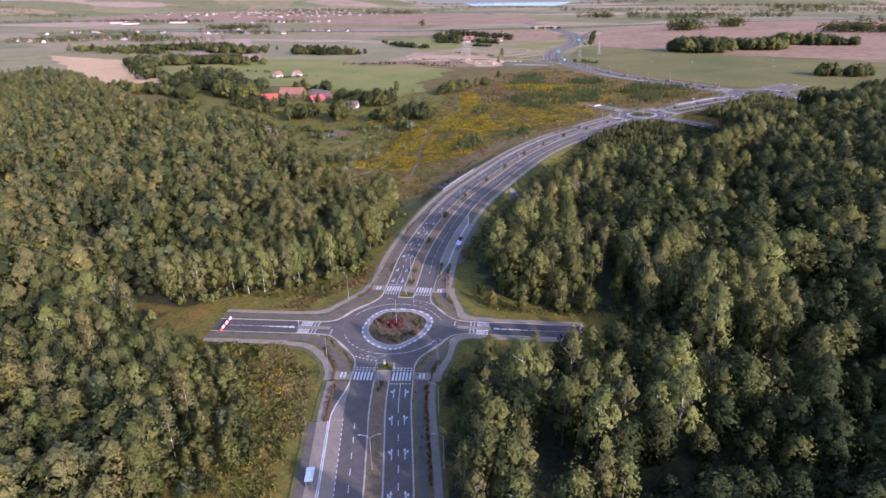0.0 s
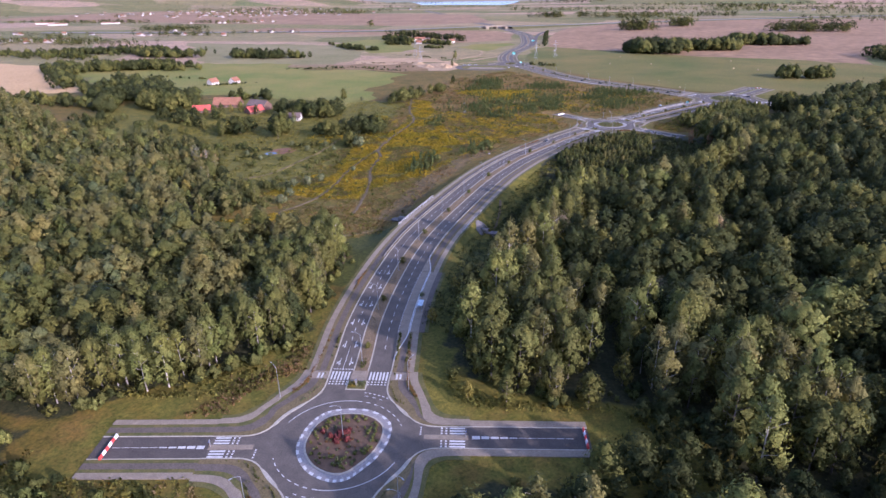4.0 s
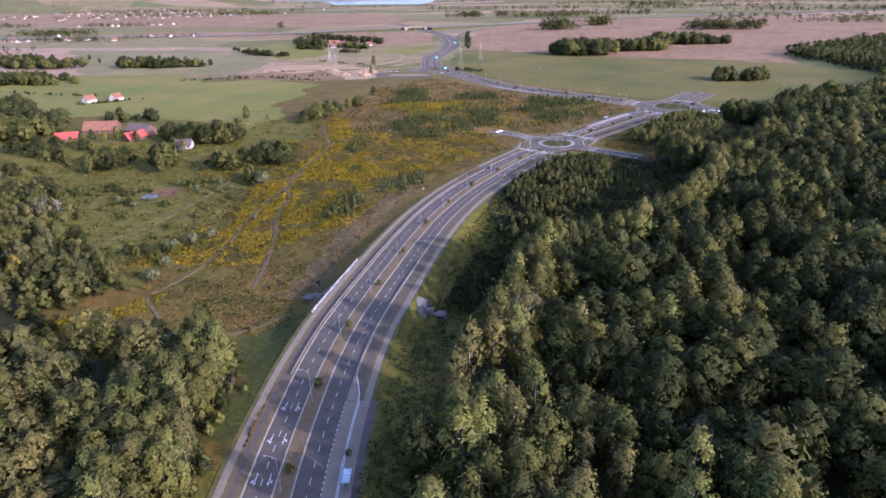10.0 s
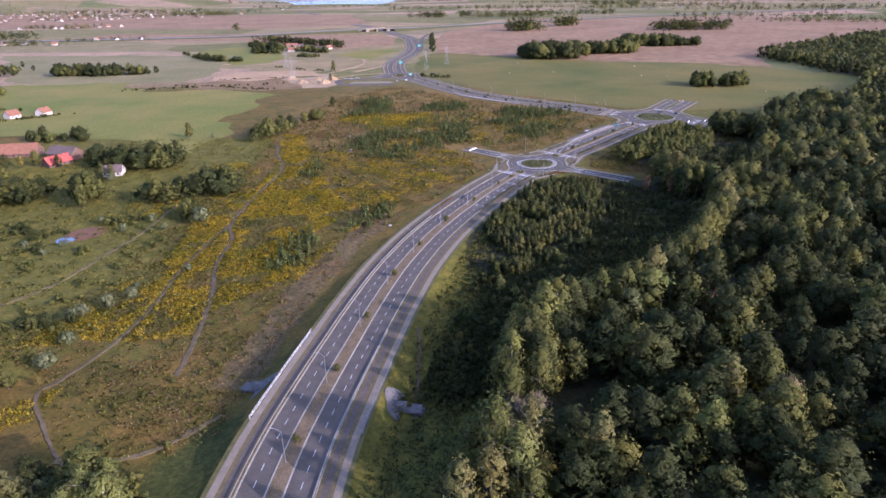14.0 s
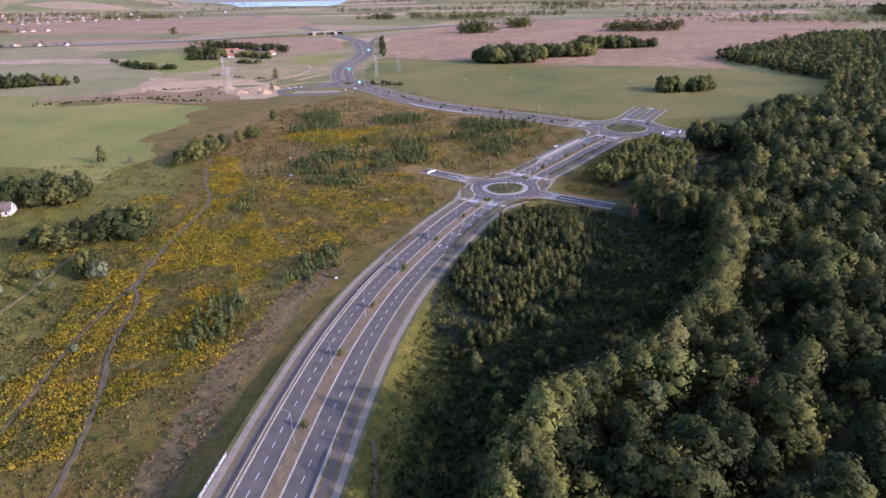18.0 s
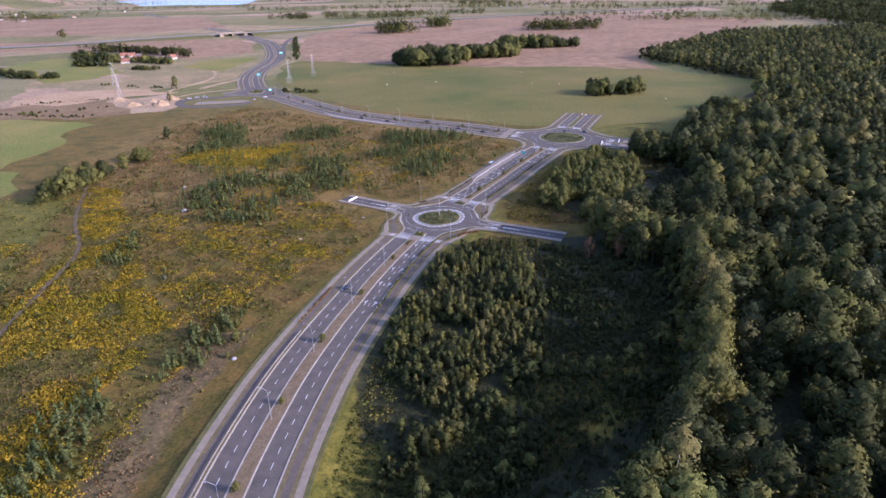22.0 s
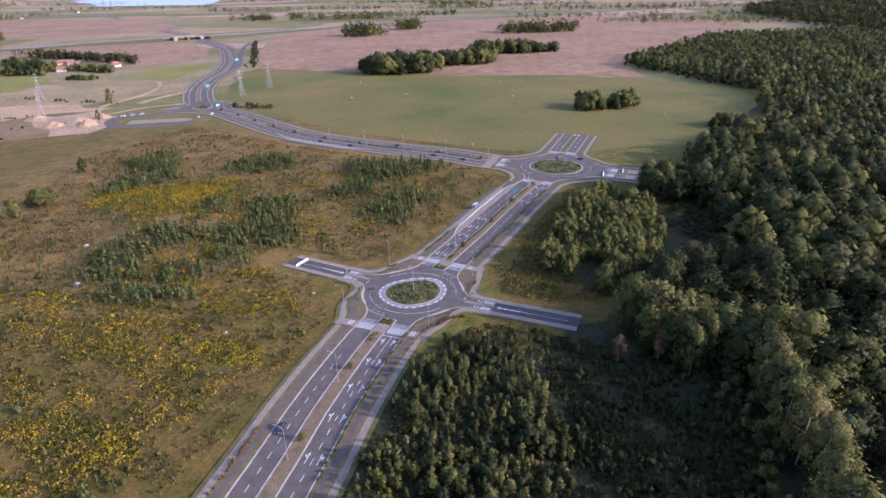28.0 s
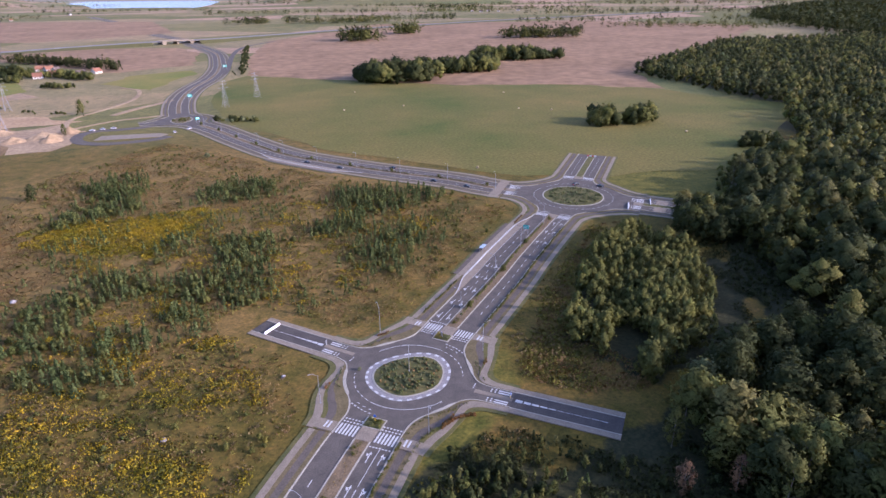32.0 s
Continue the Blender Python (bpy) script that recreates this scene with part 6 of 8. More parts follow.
# trees in the middle distance: hedgerows and clumps, by their ends, depth, number and height
ROWS = [((-348, 396), (-385, 409), 20, 30, 18), ((-436, 502), (-523, 545), 16, 40, 17), ((-166, 152), (-144, 143), 8, 12, 12), ((-181, 196), (-217, 226), 14, 16, 11), ((-930, 882), (-845, 930), 40, 60, 14), ((-660, 682), (-555, 704), 18, 60, 15), ((-748, 884), (-628, 859), 34, 60, 14), ((-662, 591), (-670, 700), 24, 36, 11), ((-453, 453), (-345, 420), 16, 46, 15), ((-417, 379), (-418, 405), 12, 8, 18), ((-412, 545), (-359, 583), 5, 30, 3), ((-1267, 1643), (-1115, 1680), 50, 46, 14), ((-1324, 1998), (-1094, 1969), 40, 50, 14), ((-1257, 2697), (-943, 3076), 160, 90, 15),
        ((-890, 1460), (-807, 1455), 20, 22, 10), ((-1119, 1118), (-1000, 1100), 60, 60, 13), ((-1420, 1090), (-1250, 1190), 50, 50, 9), ((-1480, 1400), (-1250, 1300), 60, 40, 11), ((-1750, 2900), (-1300, 2700), 200, 120, 13), ((-2200, 3400), (-1400, 3200), 260, 160, 13), ((-2000, 2050), (-1500, 1950), 60, 60, 11), ((-475, 1131), (-389, 1028), 12, 26, 10), ((-389, 1028), (-338, 1003), 14, 22, 11), ((-350, 1142), (-300, 1125), 16, 30, 13), ((-256, 1069), (-212, 1057), 12, 22, 7), ((-340, 760), (-200, 715), 10, 50, 2.5), ((-300, 800), (-210, 815), 8, 30, 2), ((-2600, 1950), (-2100, 2000), 50, 60, 12),
        ((-600, 640), (-420, 600), 5, 26, 4), ((-380, 720), (-200, 760), 8, 40, 3), ((-150, 860), (-260, 930), 8, 24, 3), ((-900, 4600), (-2400, 4500), 200, 160, 16), ((-200, 5200), (4200, 5600), 500, 420, 26), ((-4800, 5600), (-1700, 5700), 500, 300, 22), ((400, 3700), (1500, 3600), 200, 150, 18), ((1700, 4300), (4200, 3500), 700, 420, 22), ((1300, 1900), (2200, 2000), 100, 120, 18),
        ((-551, 865), (-446, 868), 14, 60, 16), ((-444, 868), (-415, 872), 12, 14, 13), ((-732, 678), (-537, 707), 40, 130, 14), ((-866, 959), (-650, 897), 90, 150, 13),
        ((-345, 365), (-292, 345), 14, 16, 12), ((-318, 380), (-285, 372), 7, 7, 10), ((-300, 290), (-225, 240), 40, 50, 8), ((-230, 200), (-150, 160), 34, 60, 8), ((-400, 340), (-300, 305), 40, 40, 8), ((-420, 460), (-380, 420), 22, 30, 15), ((-330, 470), (-280, 470), 8, 14, 10),
        ((-146, 462), (-111, 541), 9, 34, 11), ((-500, 500), (-420, 455), 14, 30, 14), ((-1227, 1562), (-1040, 1569), 60, 90, 14), ((-1263, 2837), (-952, 2803), 120, 120, 17), ((-134, 2328), (-4, 2321), 30, 60, 18), ((38, 2318), (78, 2316), 25, 22, 18), ((105, 2269), (368, 2255), 60, 110, 19), ((380, 2343), (590, 2329), 20, 40, 18),
        ((160, 1600), (222, 1603), 40, 70, 22), ((300, 1755), (343, 1756), 40, 50, 22), ((134, 995), (184, 1000), 46, 90, 20), ((194, 1045), (302, 1060), 40, 110, 17), ((325, 1170), (395, 1170), 36, 80, 18), ((395, 1170), (452, 1162), 20, 30, 15), ((510, 1555), (650, 1545), 60, 130, 20), ((281, 693), (338, 698), 18, 44, 13),
        ((348, 596), (366, 604), 13, 18, 11), ((-31, 803), (4, 792), 8, 22, 5), ((-320, 1175), (-235, 1160), 14, 26, 9), ((715, 3412), (964, 3267), 120, 140, 18), ((-2108, 2024), (-1551, 2016), 80, 140, 15), ((-3597, 2838), (-2687, 2481), 160, 160, 16), ((-594, 1790), (-590, 1792), 10, 9, 18), ((-1048, 1389), (-900, 1380), 60, 60, 13), ((-1420, 1040), (-1200, 1130), 60, 90, 13),
        ((-2452, 3600), (-1211, 3233), 300, 200, 16), ((1000, 2600), (2200, 2300), 300, 320, 18), ((600, 2900), (1400, 3000), 160, 200, 18), ((-300, 3100), (500, 3000), 120, 160, 17), ((-1100, 3700), (-300, 3600), 60, 90, 15), ((900, 1800), (1500, 1500), 140, 200, 17), ((1500, 3600), (3200, 2800), 400, 300, 20), ((-200, 4450), (2600, 4400), 300, 360, 24), ((-3600, 3900), (-2300, 4300), 250, 200, 20), ((700, 2050), (1200, 1980), 30, 70, 17),
        ((-238, 397), (-180, 395), 15, 44, 17), ((-214, 336), (-208, 338), 7, 5, 19), ((-170, 331), (-150, 331), 12, 16, 14), ((-144, 337), (-123, 337), 11, 16, 17), ((-140, 300), (-132, 302), 6, 7, 11), ((-262, 341), (-243, 340), 14, 18, 15),
        ((-230, 297), (-200, 281), 12, 34, 3.5), ((-182, 300), (-166, 303), 8, 18, 4.5), ((-205, 262), (-196, 268), 6, 14, 3),
        ((-735, 670), (-560, 505), 26, 80, 15), ((-560, 428), (-440, 402), 16, 44, 12), ((-520, 490), (-420, 410), 22, 44, 15), ((-470, 505), (-350, 428), 24, 80, 16), ((-1060, 880), (-800, 830), 60, 110, 12), ((-1300, 1200), (-900, 1100), 90, 120, 12),
        ((-175, 165), (-140, 190), 16, 20, 6), ((-255, 255), (-205, 235), 12, 18, 7), ((-420, 1400), (-225, 1265), 26, 90, 14), ((-385, 1262), (-310, 1185), 26, 40, 14), ((-268, 1160), (-216, 1118), 16, 24, 11)]
for k, (a, b, deep, n, h) in enumerate(ROWS):
    f = rng.uniform(size=n)
    far = math.hypot(*a) > 1400
    p = np.stack([a[i] + (b[i] - a[i]) * f for i in (0, 1)], 1) + rng.normal(scale=deep / 3.2, size=(n, 2))
    cut_ = n // 3
    for sub, leaf in ((p[:cut_], LEAF_A), (p[cut_:2 * cut_], LEAF_C), (p[2 * cut_:], LEAF_C if k % 3 else LEAF_A)):
        grove("hedgerow" if deep < 30 else "copse", sub, h * (1.12 if 43 <= k < 64 else 0.95) * rng.uniform(0.5, 1.2, len(sub)), ["broad", "bush"] if h > 5 else ["bush"], 24 if far else 250 if math.hypot(*a) < 560 else 90, 0.09 if far else 0.03 if math.hypot(*a) < 560 else 0.045, leaf, "row of dark green trees between fields" if deep < 30 else "dark green copse between fields")
p = np.stack([np.linspace(-388, -204, 90), np.interp(np.linspace(-388, -204, 90), (-384, -298, -206), (1373, 1302, 1215))], 1) + rng.normal(scale=4, size=(90, 2))
b_ = spline([(-30, 1110), (-28, 1200), (-34, 1332), (-40, 1460), (-36, 1516)], 7)
grove("hedgerow", b_ + rng.normal(scale=3.5, size=b_.shape), rng.uniform(3, 6, len(b_)), ["bush"], 60, 0.08, LEAF_C, "dark green shrubs planted along the slip road", "shrubs")
grove("conifers", p, rng.uniform(10, 15, 90), ["pine", "thin"], 60, 0.06, LEAF_C, "dark row of conifers behind the hamlet")
grove("copse", np.array([(-219 + rng.normal() * 6, 226 + rng.normal() * 6) for _ in range(5)]), np.full(5, 8.0), ["thin"], 60, 0.012, STRAW, "bare whitish dead trees")

# undergrowth along the edges of the woods
EDGES = [[(-54, 28), (-60, 60), (-64, 92), (-77, 108), (-130, 108), (-170, 150)], [(-54, 24), (-70, 3), (-92, -13), (-104, -24)], [(-60, -58), (-84, -60), (-102, -52), (-112, -38)], [(-58, -52), (-76, -54), (-98, -46)], [(-72, -58), (-56, -82), (-47, -110)], [(6, -50), (3, -40), (16, -32), (40, -28), (66, -26)], [(18, -105), (6, -50)], [(-1, 16), (24, 6), (45, 10), (66, 4)],
         [(-3, 32), (-4, 56), (2, 73), (6, 94), (11, 114), (23, 124), (25, 157), (31, 205), (51, 214), (56, 245), (93, 250), (117, 259), (130, 277), (142, 307)], [(240, 474), (300, 550), (377, 590)]]
for e in EDGES:
    l = spline(e, 2.2)
    p = clear(l + rng.normal(scale=2.2, size=l.shape), 20)
    for sub_, leaf in ((p[::2], LEAF_A), (p[1::4], LEAF_C), (p[3::4], LEAF_G)):
        grove("undergrowth", sub_, rng.uniform(2.0, 5.0, len(sub_)), ["bush"], 70, 0.07, leaf, "dense shrubs at the edge of the wood", "shrubs")
# ---- street furniture ----
def lamp_post(arms=1):
    t = thing("street_lamp", "tall grey steel street lamp on the median", "street lamp", group="street lamps")
    bm = bmesh.new()
    tube(bm, (0, 0, 0), (0, 0, 0.5), 0.17, 0.14, 10)
    part("base", bm, STEEL, t)
    bm = bmesh.new()
    tube(bm, (0, 0, 0.5), (0, 0, 9.6), 0.1, 0.055, 10)
    part("pole", bm, STEEL, t)
    for a in (-1, 1)[:arms]:
        bm = bmesh.new()
        last = Vector((0, 0, 9.5))
        for k in range(1, 6):
            p = Vector((a * 2.1 * (k / 5), 0, 9.5 + 1.1 * math.sin(k / 5 * 1.57)))
            tube(bm, last, p, 0.045, 0.045, 6)
            last = p
        part("arm", bm, STEEL, t)
        bm = bmesh.new()
        box(bm, a * 2.0, a * 2.7, -0.12, 0.12, 10.54, 10.64)
        part("luminaire", bm, STEEL, t, "flat grey lamp head")
    return t


def place(t, line, s, o, turn=0.0, z=0.1):
    """A copy of a thing beside a road, turned with it."""
    p, u, _ = at(line, s, o)
    return copy_thing(t, pose(p[0], p[1], z, 0, 0, math.degrees(math.atan2(-u[0], u[1])) + turn))


def gone(t):
    """Takes a master away after it has been copied."""
    for o in (*t.children_recursive, t):
        bpy.data.objects.remove(o)


lamp, twin = lamp_post(), lamp_post(2)
small = thing("median_tree", "small round tree on the median", "tree", group="median trees")
_q, _soft = crown("bush", 260, 0.05)
new("crown", tri_mesh("crown", _q * 3.4, LEAF_A, None, _soft)).parent = small
_bm = bmesh.new()
tube(_bm, (0, 0, -0.1), (0, 0, 1.6), 0.08, 0.05, 7)
part("trunk", _bm, BARK, small)
for line, ss in ((SOUTH, np.arange(length(SOUTH) - 34, 4, -33)), (MAIN, np.arange(36, length(MAIN) - 30, 33.2)), (NORTH, np.arange(40, length(NORTH) - 38, 33)), (WEST, np.arange(45, length(WEST) - 34, 33))):
    for s in ss:
        place(twin if line is SOUTH else lamp, line, s, -0.5)
        if line is not SOUTH:
            c = place(small, line, s + 6.5 + rng.uniform(-1, 1), rng.uniform(-0.3, 0.6), rng.uniform(0, 360))
            c.scale = (rng.uniform(0.8, 1.15),) * 3
for hub in (hubA, hubB):
    copy_thing(lamp, pose(hub.c[0] + 0.5, hub.c[1] + 1.5, 0.2, 0, 0, 40))
    for ang, r in ((-50, 27), (35, 27), (140, 28), (215, 28)):
        a = radians(ang + hub.legs[1][0])
        copy_thing(lamp, pose(hub.c[0] + r * math.sin(a), hub.c[1] + r * math.cos(a), 0.08, 0, 0, -ang - hub.legs[1][0] - 90))
for s in (20, 40, 60):
    place(lamp, SOUTH, length(SOUTH) - s - 8, SW1 + 0.7)
gone(lamp), gone(twin), gone(small)


def keep_sign():
    t = thing("island_sign", "round blue traffic sign above a yellow panel", "traffic sign", group="island signs")
    bm = bmesh.new()
    tube(bm, (0, 0, 0), (0, 0, 2.3), 0.04, 0.04, 8)
    part("post", bm, STEEL, t)
    bm = bmesh.new()
    tube(bm, (0, -0.05, 1.9), (0, -0.09, 1.9), 0.42, 0.42, 20)
    part("disc", bm, BLUE, t)
    bm = bmesh.new()
    tube(bm, (0, -0.02, 1.9), (0, -0.048, 1.9), 0.43, 0.43, 20)
    box(bm, -0.31, 0.31, -0.036, -0.02, 0.39, 1.41)
    part("backing", bm, STEEL, t, "grey metal backing")
    bm = bmesh.new()
    box(bm, -0.3, 0.3, -0.06, -0.04, 0.4, 1.4)
    part("panel", bm, YELLOW, t, "yellow reflective panel")
    return t


sign = keep_sign()
for hub in (hubA, hubB):
    for k in (0, 1):
        o, u, w = hub.axis(k)
        p = o + u * 23.2
        copy_thing(sign, pose(p[0], p[1], 0.15, 0, 0, -hub.legs[k][0] + 180))
    for k in (2, 3):
        o, u, w = hub.axis(k)
        p = o + u * 32.4
        copy_thing(sign, pose(p[0], p[1], 0.09, 0, 0, -hub.legs[k][0] + 180))
gone(sign)


def bus_shelter():
    t = thing("bus_shelter", "glass and steel bus shelter on the platform", "bus shelter", group="bus stops")
    for x in (-1.9, 1.9):
        for y in (-0.65, 0.65):
            bm = bmesh.new()
            box(bm, x - 0.05, x + 0.05, y - 0.05, y + 0.05, 0, 2.4)
            part("post", bm, STEEL, t)
    bm = bmesh.new()
    box(bm, -2.3, 2.3, -0.95, 0.95, 2.4, 2.5)
    part("roof", bm, ROOF_BLUE, t, "pale blue translucent roof")
    for i in range(5):
        bm = bmesh.new()
        box(bm, -2.3 + i * 1.1, -2.2 + i * 1.1, -0.97, 0.97, 2.505, 2.54)
        part("roof_bar", bm, STEEL, t)
    for i in range(3):
        bm = bmesh.new()
        box(bm, -1.85 + i * 1.25, -0.65 + i * 1.25, 0.62, 0.65, 0.3, 2.2)
        part("pane", bm, GLASS, t)
    bm = bmesh.new()
    box(bm, -1.2, 1.2, 0.2, 0.55, 0.42, 0.48)
    part("bench", bm, BARK, t, "wooden bench")
    return t


shelter = bus_shelter()
place(shelter, MAIN, 71, CW + 5.6, -90, 0.16)
place(shelter, NORTH, 96, -CW - 5.6, 90, 0.16)
place(shelter, SOUTH, 44, -CW - 5.6, 90, 0.16)
gone(shelter)


def rail(name, label, line, s0, s1, o, z0, high, step, bars, m):
    """A rail along a road: posts and long bars."""
    t = thing(name, label, name.replace("_", " "))
    l = cut(line, s0, s1)
    for zb, hb, wd in bars:
        ribbon("bar", l, o - wd, o + wd, z0 + zb + hb, m, hb, t)
    bm = bmesh.new()
    box(bm, -0.04, 0.04, -0.05, 0.05, -0.2, high)
    me = bpy.data.meshes.new("post")
    bm.to_mesh(me)
    bm.free()
    me.materials.append(m)
    for s in np.arange(s0 + 0.5, s1, step):
        p, u, _ = at(line, s, o + (0.12 if o > 0 else -0.12))
        q = new("post", me)
        q.parent = t
        q.matrix_basis = pose(p[0], p[1], z0, 0, 0, math.degrees(math.atan2(-u[0], u[1])))
    return t


RAIL = plain("weathered_guardrail", (0.22, 0.205, 0.175), (0.32, 0.3, 0.26), 1.0, 0.55, 0.3)
rail("guard_rail", "galvanised guard rail along the kerb", MAIN, 114, 312, -CW - 0.9, 0.09, 0.75, 4.0, [(0.45, 0.31, 0.06)], RAIL)
rail("guard_rail", "galvanised guard rail along the kerb", MAIN, 110, 200, CW + 0.9, 0.09, 0.75, 4.0, [(0.45, 0.31, 0.06)], RAIL)
rail("pedestrian_railing", "pale steel railing above the culvert", MAIN, 150, 196, -SW1 - 0.3, 0.05, 1.1, 2.0, [(1.05, 0.06, 0.03), (0.55, 0.05, 0.03), (0.15, 0.05, 0.03)], WHITE)
rail("pedestrian_railing", "grey steel railing above the culvert", MAIN, 148, 182, SW1 + 0.3, 0.05, 1.1, 2.0, [(1.05, 0.06, 0.03), (0.55, 0.05, 0.03), (0.15, 0.05, 0.03)], STEEL)


def barrier(m, colours, label, n=4):
    t = thing("road_barrier", label, "barrier", m)
    for i in range(n):
        bm = bmesh.new()
        x = (i - n / 2) * 1.5
        vs = box(bm, x + 0.03, x + 1.47, -0.3, 0.3, 0, 0.85)
        for v in vs:
            if v.co.z > 0.5:
                v.co.y *= 0.4
        bmesh.ops.bevel(bm, geom=bm.edges[:], offset=0.05, segments=2, affect="EDGES")
        part("block", bm, colours[i % len(colours)], t)
    return t


for hub, k, r, cols, lb, n in ((hubA, 2, 58.5, (RED, WHITE), "red and white plastic barrier closing a stub road", 6), (hubA, 3, 63.0, (RED, WHITE), "red and white plastic barrier closing a stub road", 5), (hubB, 2, 56.0, (WHITE,), "white concrete barrier closing a stub road", 5), (hubC, 2, 88, (RED, WHITE), "red and white plastic barrier closing a stub road", 4)):
    o, u, w = hub.axis(k)
    p = o + u * r
    barrier(pose(p[0], p[1], 0.02, 0, 0, -hub.legs[k][0]), cols, lb, n)
for off, r in ((-5.5, 41), (5.5, 31)):
    o, u, w = hubC.axis(3)
    p = o + u * r + w * off
    barrier(pose(p[0], p[1], 0.02, 0, 0, -128 + 8), (WHITE,), "white concrete barrier closing a carriageway", 6)


def car(paint_, label):
    t = thing("car", label, "car")
    bm = bmesh.new()
    vs = box(bm, -0.88, 0.88, -2.15, 2.15, 0.3, 0.85)
    bmesh.ops.bevel(bm, geom=bm.edges[:], offset=0.12, segments=3, affect="EDGES")
    part("body", bm, paint_, t)
    bm = bmesh.new()
    vs = box(bm, -0.78, 0.78, -1.5, 0.95, 0.82, 1.42)
    for v in vs:
        if v.co.z > 1.2:
            v.co.x *= 0.78
            v.co.y = v.co.y * 0.68 - 0.1
    part("glazing", bm, GLASS, t)
    bm = bmesh.new()
    box(bm, -0.62, 0.62, -1.1, 0.55, 1.41, 1.46)
    part("roof", bm, paint_, t)
    for x in (-0.82, 0.82):
        for y in (-1.3, 1.35):
            bm = bmesh.new()
            tube(bm, (x - 0.1, y, 0.32), (x + 0.1, y, 0.32), 0.32, 0.32, 16)
            w = part("wheel", bm, RUBBER, t)
            bm = bmesh.new()
            tube(bm, (x * 1.08 - 0.05, y, 0.32), (x * 1.08 + 0.05, y, 0.32), 0.19, 0.19, 12)
            part("rim", bm, STEEL, w)
    for x in (-0.6, 0.6):
        for y, m in ((2.12, WHITE), (-2.12, RED)):
            bm = bmesh.new()
            box(bm, x - 0.18, x + 0.18, y - 0.05, y + 0.05, 0.62, 0.76)
            part("headlight" if y > 0 else "tail_light", bm, m, t)
    return t


dark, pale = car(CAR_DARK, "dark hatchback driving on the carriageway"), car(CAR_WHITE, "white car near the junction")
mid_ = (MED + KW + CW) / 2
place(dark, MAIN, 345, -mid_ - 1.6, 180, 0.0)
for s in (60, 84, 121, 152, 180):
    place(dark, WEST, s, (mid_ + 1.5) * (1 if s % 2 else -1), 0 if s % 2 else 180, 0.0)
for x, y, r in ((194, 548, 80), (206, 541, 130)):
    copy_thing(dark, pose(x, y, 0.01, 0, 0, -r))
for x, y, r in ((-128, 790, 70), (-121, 793, 70), (-113, 795, 75), (-60, 765, 20), (-50, 776, 150)):
    copy_thing(pale, pose(x, y, 0.1, 0, 0, r))
gone(dark), gone(pale)


# ---- beds, hedges and island planting ----
def bushes(name, label, pts, h, material, n=34, size=0.13, z=0.12):
    grove(name, np.array(pts, float), rng.uniform(0.8, 1.2, len(pts)) * h, ["bush"], n, size, material, label, "shrubs", z)


